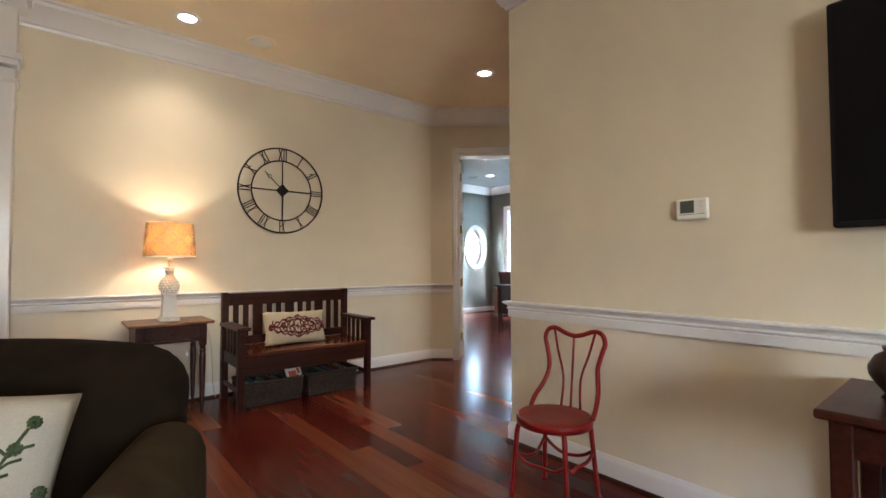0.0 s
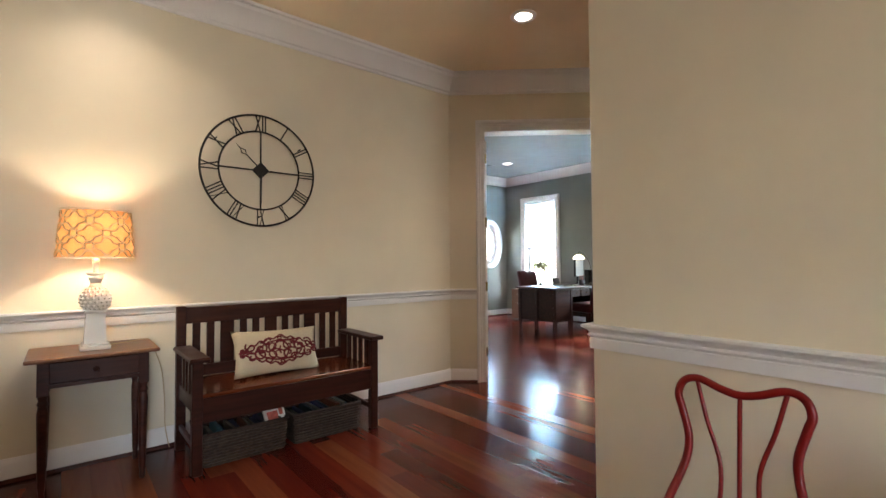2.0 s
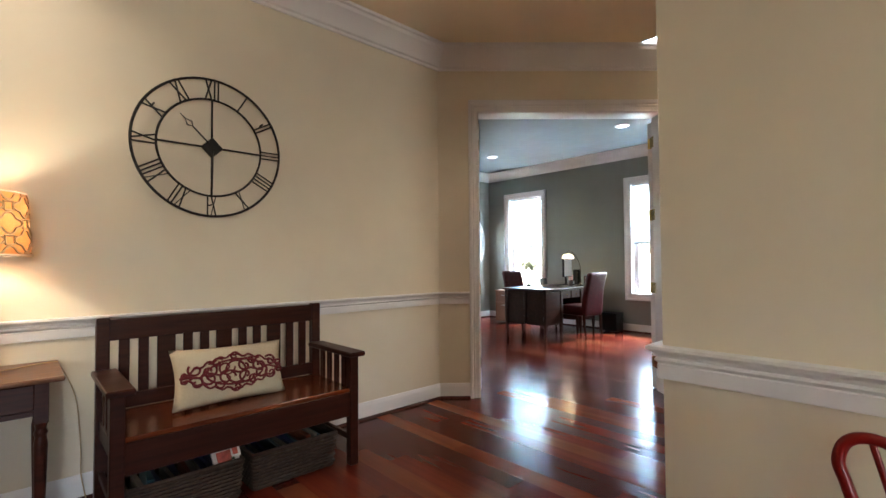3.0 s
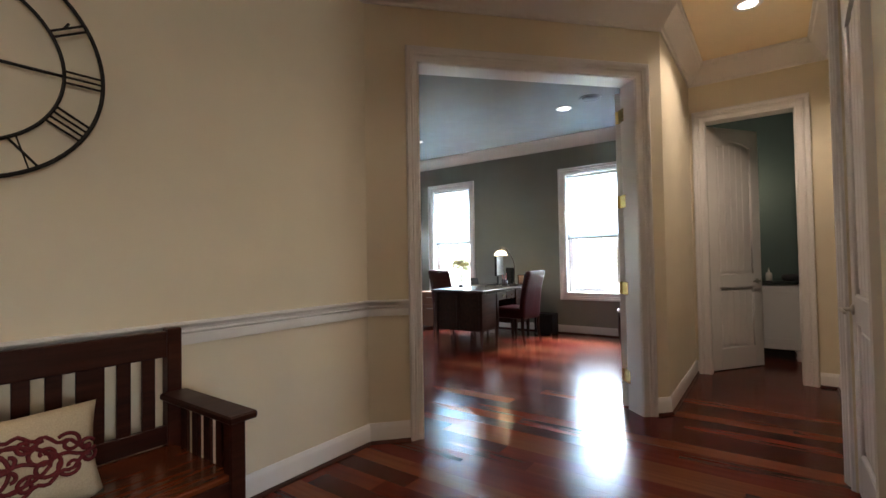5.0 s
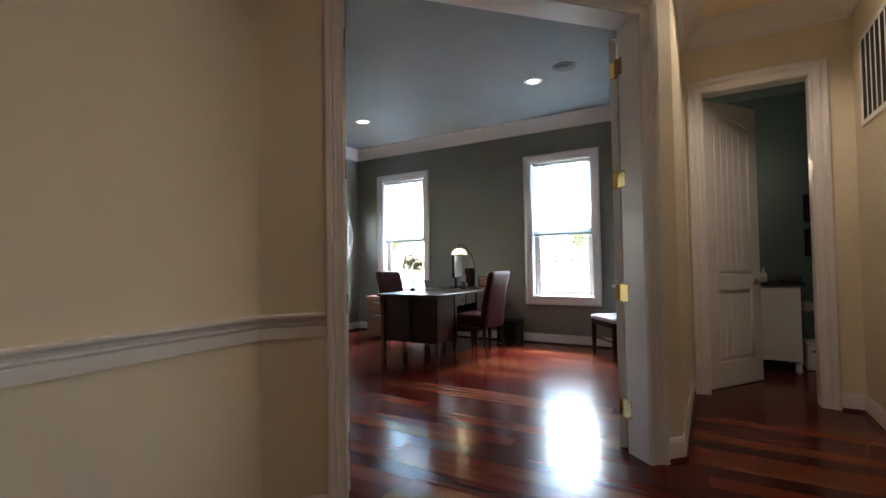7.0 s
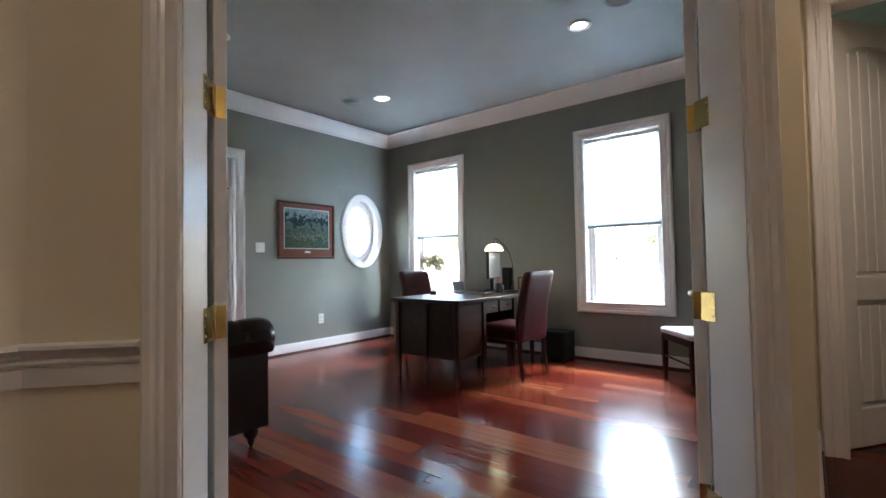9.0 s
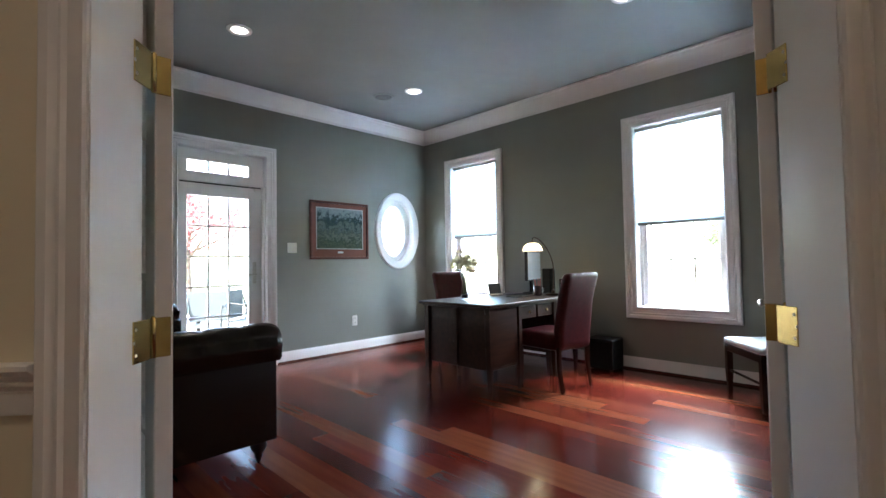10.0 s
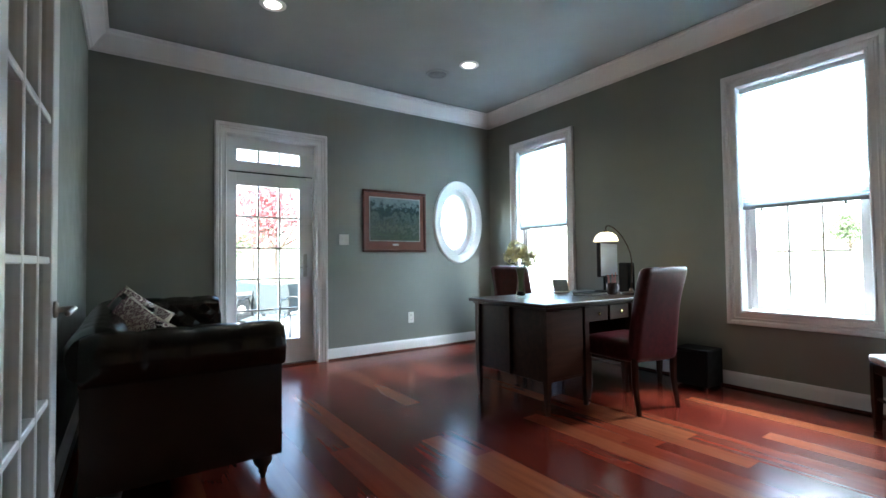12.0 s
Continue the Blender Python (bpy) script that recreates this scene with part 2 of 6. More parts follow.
# ---- walls ----
def wall(name, p0, p1, mats, thick=WT, openings=(), z1=CEIL, label="", z0=0.0):
    """Wall from p0 to p1; its front is on the right of the way, its body goes to the left. openings: (s0, s1, z0, z1)."""
    p0, p1 = Vector(p0), Vector(p1)
    length = (p1 - p0).length
    bm = bmesh.new()
    cuts = sorted({0.0, length, *[v for o in openings for v in o[:2]]})
    for a, b in zip(cuts, cuts[1:]):
        holes = sorted([(o[2], o[3]) for o in openings if o[0] <= a + 1e-6 and o[1] >= b - 1e-6])
        z = z0
        for h0, h1 in holes:
            if h0 > z + 1e-6:
                box(a, 0, z, b, thick, h0, bm=bm)
            z = h1
        if z < z1 - 1e-6:
            box(a, 0, z, b, thick, z1, bm=bm)
    bmesh.ops.remove_doubles(bm, verts=bm.verts, dist=1e-5)
    seen = {}
    for f in bm.faces:
        key = tuple(round(v, 4) for v in f.calc_center_median())
        seen.setdefault(key, []).append(f)
    bmesh.ops.delete(bm, geom=[f for fs in seen.values() if len(fs) > 1 for f in fs], context="FACES")
    for f in bm.faces:
        f.material_index = 1 if f.normal.y > 0.5 else 0
    ang = math.atan2(p1.y - p0.y, p1.x - p0.x)
    ob = part(name, bm, mats if isinstance(mats, (list, tuple)) else (mats, mats))
    ob.matrix_basis = Matrix.Translation((p0.x, p0.y, 0)) @ Matrix.Rotation(ang, 4, "Z")
    return tagged(ob, label or "painted plaster wall", "wall", kind="structure")


A, B = CORNER_A, CORNER_B
wall("wall_hall_west", (-4.6, CLOCK_Y), tuple(A), (M_CREAM, M_CREAM), WT, label="cream painted wall with a white chair rail")
diag = wall("wall_french_doors", A, B, (M_CREAM, M_SAGE), DT, [(FR0, FR1, 0, FR_TOP)], label="cream painted angled wall with a double door opening")
wall("wall_hall_north", (B.x, HALL_N), (9.6, HALL_N), (M_CREAM, M_SAGE), WT, label="cream painted hall wall")
wall("wall_hall_east", (D2_X, HALL_N), (D2_X, 1.07), (M_CREAM, M_TEAL), WT, [(0.135, 0.845, 0, 2.50)], label="cream painted wall at the end of the hall")
wall("wall_hall_south", (D2_X, HALL_S), (BLOCK_END - 0.1, HALL_S), (M_CREAM, M_CREAM), WT, label="cream painted hall wall with an air grille")
wall("wall_closet_end", (BLOCK_END, HALL_S), (BLOCK_END, CLOSET_Y), (M_CREAM, M_CREAM), WT, label="short cream wall return")
wall("wall_closet", (BLOCK_END - 0.005, CLOSET_Y), (THERMO_X + 0.01, CLOSET_Y), (M_CREAM, M_CREAM), WT, [(0.115, 0.875, 0, 2.46)], label="cream painted wall with a closet door")
wall("wall_living_east", (THERMO_X, BLOCK_Y), (THERMO_X, -4.0), (M_CREAM, M_CREAM), WT, label="cream painted wall with a white chair rail")
wall("wall_closet_back", (BLOCK_END, 1.2), (THERMO_X + WT, 1.2), M_CREAM, WT)
# unseen wall; its opening is added for the fill lamp
wall("wall_living_south", (THERMO_X + WT, -4.0), (-4.6, -4.0), M_CREAM, WT, [(2.2, 3.5, 0.9, 2.2)], label="cream painted living room wall")
wall("wall_living_west", (-4.6, -4.0), (-4.6, CLOCK_Y), M_CREAM, WT, label="cream painted living room wall")
wall("wall_office_west", (OFF_W, 4.36), (OFF_W, OFF_N), (M_SAGE, M_CREAM), WT, label="sage green painted office wall")
wall("wall_office_east", (OFF_E, OFF_N), (OFF_E, OFF_S - WT), (M_SAGE, M_SAGE), 0.2,
     [(OFF_N - 7.51, OFF_N - 6.71, 0.63, 2.465), (OFF_N - 4.925, OFF_N - 4.125, 0.63, 2.465)], label="sage green painted office wall with two windows")
OX0, OX1, OZ0, OZ1 = 7.25, 8.13, 1.0, 2.16
wall("wall_office_north", (OFF_W - WT, OFF_N), (OFF_E + 0.2, OFF_N), (M_SAGE, M_CREAM), 0.2,
     [(GD0 - OFF_W + WT, GD1 - OFF_W + WT, 0, GD_TOP), (OX0 - OFF_W + WT, OX1 - OFF_W + WT, OZ0, OZ1)], label="sage green painted office wall with a glass door")


def oval_panel():
    """The stretch of wall round the oval window."""
    bm, n = bmesh.new(), 64
    cx, cz, hx, hz = OV_X, OV_Z, (OX1 - OX0) / 2, (OZ1 - OZ0) / 2
    mx, mz = (OX0 + OX1) / 2, (OZ0 + OZ1) / 2
    rows = []
    for y in (OFF_N, OFF_N + 0.2):
        inner, outer = [], []
        for i in range(n):
            a = 2 * math.pi * i / n + math.pi / 4
            c, s_ = math.cos(a), math.sin(a)
            k = 1 / max(abs(c), abs(s_))
            inner.append(bm.verts.new((cx + OV_RX * c, y, cz + OV_RZ * s_)))
            outer.append(bm.verts.new((mx + hx * c * k, y, mz + hz * s_ * k)))
        rows.append((inner, outer))
    for i in range(n):
        j = (i + 1) % n
        for inner, outer in rows:
            bm.faces.new((inner[i], inner[j], outer[j], outer[i]))
        bm.faces.new((rows[0][0][i], rows[1][0][i], rows[1][0][j], rows[0][0][j]))
    bmesh.ops.recalc_face_normals(bm, faces=bm.faces)
    return tagged(part("wall_office_north_oval", bm, M_SAGE), "sage green wall round an oval window", "wall", kind="structure")


oval_panel()
wall("wall_powder_east", (8.9, HALL_N), (8.9, 0.9), M_TEAL, WT, label="dark teal painted powder room wall")
wall("wall_powder_south", (8.9, 1.2), (D2_X + WT, 1.2), M_TEAL, WT, label="dark teal painted powder room wall")
wall("wall_powder_north", (D2_X + WT, HALL_N - 0.004), (8.9, HALL_N - 0.004), M_TEAL, 0.01, label="dark teal painted powder room wall")

# floor slab and ceilings
sl = part("floor", box(-4.8, -4.2, -0.2, 9.1, 8.26, -0.015), M_GAP)
tagged(sl, "glossy red cherry plank floor", "floor", kind="structure")
ce = part("ceiling_hall", boxes([(-4.8, -4.2, CEIL, THERMO_X + 2.4, CLOCK_Y + 0.06, CEIL + 0.15), (4.66, 1.0, CEIL, 9.0, HALL_N + 0.06, CEIL + 0.15)]), M_TAN)
tagged(ce, "tan painted hall ceiling", "ceiling", kind="structure")


# added sheet of wall teal hides the tan ceiling so the doorway stays dark
cp = part("ceiling_powder", box(D2_X + WT, 1.2, CEIL - 0.006, 8.9, HALL_N - 0.006, CEIL - 0.002), M_TEAL)
tagged(cp, "teal sheet added under the powder room ceiling to darken it", "ceiling", kind="structure")


def flat_poly(pts, z0, z1):
    bm = bmesh.new()
    lo, hi = ([bm.verts.new((x, y, z)) for x, y in pts] for z in (z0, z1))
    bm.faces.new(lo[::-1])
    bm.faces.new(hi)
    for i in range(len(pts)):
        j = (i + 1) % len(pts)
        bm.faces.new((lo[i], lo[j], hi[j], hi[i]))
    bmesh.ops.recalc_face_normals(bm, faces=bm.faces)
    return bm


mid = N2 * 0.08
oc = part("ceiling_office", flat_poly([(A.x + mid.x, A.y + mid.y), (B.x + mid.x, B.y + mid.y), (OFF_E + 0.1, B.y + mid.y), (OFF_E + 0.1, OFF_N + 0.1), (OFF_W - 0.06, OFF_N + 0.1)], CEIL - 0.004, CEIL + 0.1), M_OFFCEIL_DIM)
tagged(oc, "office ceiling with its dimness put into a grey paint colour", "ceiling", kind="structure")

# ---- mouldings ----
CROWN = [(1.18 * o, 1.2 * h) for o, h in [(0, 0), (0, -0.155), (0.012, -0.155), (0.016, -0.140), (0.030, -0.132), (0.045, -0.105), (0.085, -0.055), (0.105, -0.040), (0.112, -0.022), (0.128, -0.016), (0.13, 0)]]
RAIL = [(0, 0), (0, -0.104), (0.011, -0.104), (0.013, -0.098), (0.013, -0.060), (0.009, -0.056), (0.016, -0.051), (0.020, -0.045), (0.017, -0.039), (0.012, -0.037), (0.018, -0.026), (0.034, -0.015), (0.040, -0.011), (0.040, -0.002), (0.036, 0)]
BASE = [(0, 0), (0, 0.128), (0.006, 0.128), (0.010, 0.117), (0.014, 0.105), (0.016, 0.098), (0.016, 0.0)]
SHOE = [(0.0165, 0.0), (0.0165, 0.020), (0.022, 0.019), (0.029, 0.010), (0.031, 0.0)]


def moulding(name, profile, path, label, z=None, mat=None):
    """Trim along plan points; the room lies to the left of the way."""
    ob = part(name, sweep(profile, [(x, y, z) for x, y in path]), mat or M_TRIM)
    return tagged(autosmooth(ob, 25), label, "moulding", kind="structure")


hall_loop = [(THERMO_X, -4.0), (THERMO_X, BLOCK_Y), (THERMO_X + WT, BLOCK_Y), (THERMO_X + WT, CLOSET_Y), (BLOCK_END, CLOSET_Y), (BLOCK_END, HALL_S), (D2_X, HALL_S), (D2_X, HALL_N), tuple(B), tuple(A), (-4.6, CLOCK_Y)]
moulding("crown_hall", CROWN, hall_loop, "white crown moulding along the hall", CEIL)
off_a = Vector((OFF_W, 0))
dw = A + N2 * DT
off_a.y = dw.y + (OFF_W - dw.x) / U2.x * U2.y
off_b = Vector((0, HALL_N + WT))
off_b.x = dw.x + (HALL_N + WT - dw.y) / U2.y * U2.x
office_loop = [tuple(off_b), (OFF_E, HALL_N + WT), (OFF_E, OFF_N), (OFF_W, OFF_N), tuple(off_a)]
moulding("crown_office", [(0.95 * o, 0.9 * h) for o, h in CROWN], office_loop + office_loop[:1], "white crown moulding round the office", CEIL - 0.004)
P = lambda s: tuple(A + U2 * s)
CAS = 0.11
moulding("chair_rail", RAIL, [(THERMO_X, -4.0), (THERMO_X, BLOCK_Y), (THERMO_X + WT, BLOCK_Y)], "white chair rail on the living room wall", 0.915)
moulding("chair_rail", RAIL, [P(FR0 - 0.087), tuple(A), (-4.6, CLOCK_Y)], "white chair rail below the clock", 0.920)
moulding("baseboard", BASE, [(THERMO_X, -4.0), (THERMO_X, BLOCK_Y), (THERMO_X + WT, BLOCK_Y), (THERMO_X + WT, CLOSET_Y), (BLOCK_END - 0.98, CLOSET_Y)], "white baseboard", 0)
moulding("baseboard", BASE, [(BLOCK_END, CLOSET_Y - 0.02), (BLOCK_END, HALL_S), (D2_X, HALL_S), (D2_X, HALL_S + 0.14)], "white baseboard", 0)
moulding("baseboard", BASE, [(D2_X, HALL_N - 0.03), (D2_X, HALL_N), tuple(B), P(FR1 + CAS)], "white baseboard", 0)
moulding("baseboard", BASE, [P(FR0 - 0.087), tuple(A), (-4.6, CLOCK_Y)], "white baseboard", 0)
moulding("baseboard", BASE, [tuple(off_b), (OFF_E, HALL_N + WT), (OFF_E, OFF_N), (GD1 + CAS, OFF_N)], "white baseboard in the office", 0)
moulding("baseboard", BASE, [(GD0 - CAS, OFF_N), (OFF_W, OFF_N), tuple(off_a)], "white baseboard in the office", 0)
moulding("shoe_trim", SHOE, [(THERMO_X, -4.0), (THERMO_X, BLOCK_Y), (THERMO_X + WT, BLOCK_Y), (THERMO_X + WT, CLOSET_Y), (BLOCK_END - 0.98, CLOSET_Y)], "dark red wood shoe moulding", 0, M_MAHOG)
moulding("shoe_trim", SHOE, [(BLOCK_END, CLOSET_Y - 0.02), (BLOCK_END, HALL_S), (D2_X, HALL_S), (D2_X, HALL_S + 0.14)], "dark red wood shoe moulding", 0, M_MAHOG)
moulding("shoe_trim", SHOE, [(D2_X, HALL_N - 0.03), (D2_X, HALL_N), tuple(B), P(FR1 + CAS)], "dark red wood shoe moulding", 0, M_MAHOG)
moulding("shoe_trim", SHOE, [P(FR0 - 0.087), tuple(A), (-4.6, CLOCK_Y)], "dark red wood shoe moulding", 0, M_MAHOG)
moulding("shoe_trim", SHOE, [tuple(off_b), (OFF_E, HALL_N + WT), (OFF_E, OFF_N), (GD1 + CAS, OFF_N)], "dark red wood shoe moulding", 0, M_MAHOG)
moulding("shoe_trim", SHOE, [(GD0 - CAS, OFF_N), (OFF_W, OFF_N), tuple(off_a)], "dark red wood shoe moulding", 0, M_MAHOG)
CASING = [(0, 0), (0, 0.012), (0.006, 0.017), (0.014, 0.017), (0.018, 0.011), (0.046, 0.015), (0.054, 0.024), (0.062, 0.024), (0.067, 0.019), (0.080, 0.031), (0.100, 0.034), (0.108, 0.028), (0.11, 0)]


def casing(name, m, x0, x1, z0, z1, label, four=False, jamb=WT, parent=None, wide=1.0):
    """Mitred casing round an opening in the plane y=0 of m, proud towards -y, with a jamb lining."""
    bm = bmesh.new()
    pts = [(x0, z0), (x0, z1), (x1, z1), (x1, z0)]
    outs = [(-1, -1 if four else 0), (-1, 1), (1, 1), (1, -1 if four else 0)]
    rings = [[bm.verts.new((x + o[0] * w * (wide if o[0] < 0 else 1), -h, z + o[1] * w)) for w, h in CASING] for (x, z), o in zip(pts, outs)]
    k = len(CASING)
    for i in range(4 if four else 3):
        r0, r1 = rings[i], rings[(i + 1) % 4]
        for j in range(k):
            bm.faces.new((r0[j], r0[(j + 1) % k], r1[(j + 1) % k], r1[j]))
    if not four:
        bm.faces.new(rings[0])
        bm.faces.new(rings[3])
    bmesh.ops.recalc_face_normals(bm, faces=bm.faces)
    if jamb:
        t = 0.004
        box(x0 - 0.001, -0.004, z0, x0 + t, jamb + 0.004, z1, bm=bm)
        box(x1 - t, -0.004, z0, x1 + 0.001, jamb + 0.004, z1, bm=bm)
        box(x0, -0.004, z1 - t, x1, jamb + 0.004, z1 + 0.001, bm=bm)
        if four:
            box(x0, -0.004, z0 - 0.001, x1, jamb + 0.004, z0 + t, bm=bm)
    ob = part(name, bm, M_TRIM, parent, m=m)
    autosmooth(ob, 30)
    return ob if parent else tagged(ob, label, "casing", kind="structure")


def frame_at(p, direction):
    return Matrix.Translation((p[0], p[1], 0)) @ Matrix.Rotation(math.atan2(direction[1], direction[0]), 4, "Z")


DM = frame_at(A, U2)
casing("casing_french_doors", DM, FR0, FR1, 0, FR_TOP, "white moulded casing round the double door opening", jamb=DT, wide=0.78)
casing("casing_french_doors_inner", frame_at(A + N2 * DT, -U2), -FR1, -FR0, 0, FR_TOP, "white moulded casing on the office side of the double doors", jamb=0)
casing("casing_powder_door", frame_at((D2_X, HALL_N), (0, -1)), 0.135, 0.845, 0, 2.50, "white moulded casing round the powder room door")
casing("casing_closet_door", frame_at((BLOCK_END, CLOSET_Y), (-1, 0)), 0.12, 0.88, 0, 2.46, "white moulded casing round the closet door")
casing("casing_glass_door", frame_at((GD0, OFF_N), (1, 0)), 0, GD1 - GD0, 0, GD_TOP, "white moulded casing round the glass door", jamb=0.2)

# ---- more materials ----
M_BRASS = plain("polished brass", (0.58, 0.43, 0.17), 0.22, 1.0, 0.1, 40, 0.05)
M_NICKEL = plain("brushed nickel", (0.55, 0.52, 0.47), 0.28, 1.0, 0.1, 60, 0.05)
M_IRON = plain("black wrought iron", (0.018, 0.016, 0.014), 0.5, 0.6, 0.3, 50, 0.3)
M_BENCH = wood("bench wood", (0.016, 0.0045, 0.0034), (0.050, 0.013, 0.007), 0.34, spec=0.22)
# for the seat: lighter copy of the bench wood, reflected light in its colour
M_BENCH_SHEEN = wood("bench wood with painted sheen", (0.06, 0.0145, 0.006), (0.17, 0.042, 0.015), 0.20, spec=0.4)
M_TABLETOP = wood("table top wood", (0.09, 0.035, 0.016), (0.26, 0.11, 0.05), 0.3)
M_DESK = wood("dark desk wood", (0.016, 0.0065, 0.004), (0.042, 0.016, 0.009), 0.30, (1.0, 8.0, 8.0), 0.0, 0.0, 0.18)
M_CERAMIC = plain("white glazed ceramic", (0.74, 0.72, 0.68), 0.25, 0, 0.05, 8, 0.03, 0.4)
M_LINEN = plain("cream linen", (0.52, 0.44, 0.31), 0.9, 0, 0.1, 220, 0.5)
M_EMBR = plain("dark red embroidery", (0.13, 0.012, 0.016), 0.8, 0, 0.25, 160, 0.5)
M_WICKER = plain("dark woven wicker", (0.040, 0.024, 0.016), 0.65, 0, 0.5, 45, 0.7)
M_RED = plain("worn red paint", (0.17, 0.006, 0.005), 0.28, 0, 0.08, 14, 0.1, 0, 0, 0.28)
M_PLASTIC = plain("white plastic", (0.75, 0.74, 0.70), 0.4, 0, 0.03, 20, 0.02)
M_LCD = plain("grey display", (0.10, 0.115, 0.10), 0.2, 0, 0.05, 20, 0.0)
M_SCREEN = plain("black screen", (0.004, 0.004, 0.005), 0.3, 0, 0.1, 8, 0.0, 0, 0, 0.12)
M_BLACK = plain("black plastic", (0.008, 0.008, 0.009), 0.55, 0, 0.2, 40, 0.1, 0, 0, 0.15)
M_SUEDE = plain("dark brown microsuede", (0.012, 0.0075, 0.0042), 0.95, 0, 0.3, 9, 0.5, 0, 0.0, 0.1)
# same brown, nearly three times lighter, for the armrests only
M_SUEDE2 = plain("lighter brown microsuede", (0.033, 0.022, 0.011), 0.95, 0, 0.25, 9, 0.5, 0, 0.0, 0.1)
M_PRINT = plain("white cotton print", (0.40, 0.38, 0.32), 0.9, 0, 0.06, 200, 0.4)
M_GREEN = plain("green printed leaf", (0.05, 0.075, 0.035), 0.9, 0, 0.3, 80, 0.2)
M_LEATHER = plain("dark brown leather", (0.0085, 0.0042, 0.0027), 0.22, 0, 0.2, 22, 0.10, 0, 0, 0.42)
M_OXBLOOD = plain("oxblood leather", (0.046, 0.005, 0.006), 0.38, 0, 0.3, 24, 0.25, 0, 0, 0.22)
M_FILE = wood("light walnut", (0.16, 0.08, 0.05), (0.34, 0.19, 0.12), 0.4)
M_PALE = plain("pale blue upholstery", (0.55, 0.58, 0.60), 0.7, 0, 0.1, 120, 0.3)
M_STEM = plain("green stem", (0.05, 0.10, 0.03), 0.6)
M_STONE = plain("black granite", (0.02, 0.02, 0.022), 0.15, 0, 0.5, 90, 0.02, 0.3)
M_GRASS = plain("lawn grass", (0.16, 0.17, 0.11), 0.9, 0, 0.35, 2.0, 0.4)
M_DECK = wood("grey deck boards", (0.25, 0.22, 0.20), (0.45, 0.42, 0.38), 0.7, (14.0, 1.0, 14.0), 0.0)
M_LEAF = plain("green foliage", (0.10, 0.13, 0.07), 0.7, 0, 0.5, 3.0, 0.2)
M_MAPLE = plain("red maple foliage", (0.33, 0.115, 0.12), 0.7, 0, 0.5, 3.0, 0.2)
M_BARK = plain("tree bark", (0.12, 0.09, 0.07), 0.9, 0, 0.4, 12, 0.8)
M_CARPAINT = plain("silver blue car paint", (0.07, 0.10, 0.11), 0.25, 0.2, 0.05, 5, 0.0, 0.6)
M_RUBBER = plain("black rubber", (0.02, 0.02, 0.02), 0.8)


def see_through(name, col, mixed, rough=0.6):
    """Cloth or opal glass that passes light."""
    mat, nt, b = nodes_of(name)
    tr, mx = nt.nodes.new("ShaderNodeBsdfTranslucent"), nt.nodes.new("ShaderNodeMixShader")
    n = noise_of(nt, coords(nt, 1.0), 180.0, 3)
    c = ramp(nt, n, [(0.3, mul(col, 0.9)), (0.7, mul(col, 1.08))])
    nt.links.new(c, tr.inputs["Color"])
    nt.links.new(c, b.inputs["Base Color"])
    b.inputs["Roughness"].default_value = rough
    mx.inputs[0].default_value = mixed
    nt.links.new(b.outputs[0], mx.inputs[1])
    nt.links.new(tr.outputs[0], mx.inputs[2])
    nt.links.new(mx.outputs[0], nt.nodes["Material Output"].inputs["Surface"])
    return mat


M_PETAL = see_through("cream hydrangea petal", (0.80, 0.76, 0.46), 0.4)
M_SHADE = see_through("gold lamp shade cloth", (0.72, 0.33, 0.11), 0.15)
M_TRELLIS = see_through("tan trellis print", (0.50, 0.37, 0.22), 0.16)
M_LINING = see_through("white shade lining", (0.85, 0.80, 0.72), 0.5)
M_OPAL = see_through("opal glass shade", (0.92, 0.86, 0.72), 0.7, 0.2)
M_BLIND = see_through("white cellular shade cloth", (0.56, 0.63, 0.69), 0.66)


def painting_mat():
    mat, nt, b = nodes_of("landscape print")
    v = coords(nt, 1.0)
    tc = nt.nodes.new("ShaderNodeSeparateXYZ")
    nt.links.new(v, tc.inputs[0])
    n = noise_of(nt, v, 14.0, 8, 0.72)
    h = math_of(nt, "ADD", math_of(nt, "MULTIPLY", tc.outputs["Z"], 1.35), math_of(nt, "MULTIPLY", n, 0.95))
    c = ramp(nt, h, [(0.05, (0.015, 0.035, 0.025)), (0.2, (0.09, 0.12, 0.085)), (0.27, (0.02, 0.045, 0.035)), (0.36, (0.14, 0.17, 0.14)), (0.43, (0.03, 0.055, 0.045)),
                     (0.52, (0.11, 0.15, 0.14)), (0.60, (0.02, 0.045, 0.045)), (0.70, (0.015, 0.04, 0.05)), (0.76, (0.16, 0.22, 0.24)), (1.0, (0.26, 0.32, 0.34))])
    b.inputs["Specular IOR Level"].default_value = 0.2
    nt.links.new(c, b.inputs["Base Color"])
    b.inputs["Roughness"].default_value = 0.25
    return mat


M_PAINTING = painting_mat()


def rot(x, y, z, rz=0.0, rx=0.0, ry=0.0):
    return pose(x, y, z, rx, ry, rz)


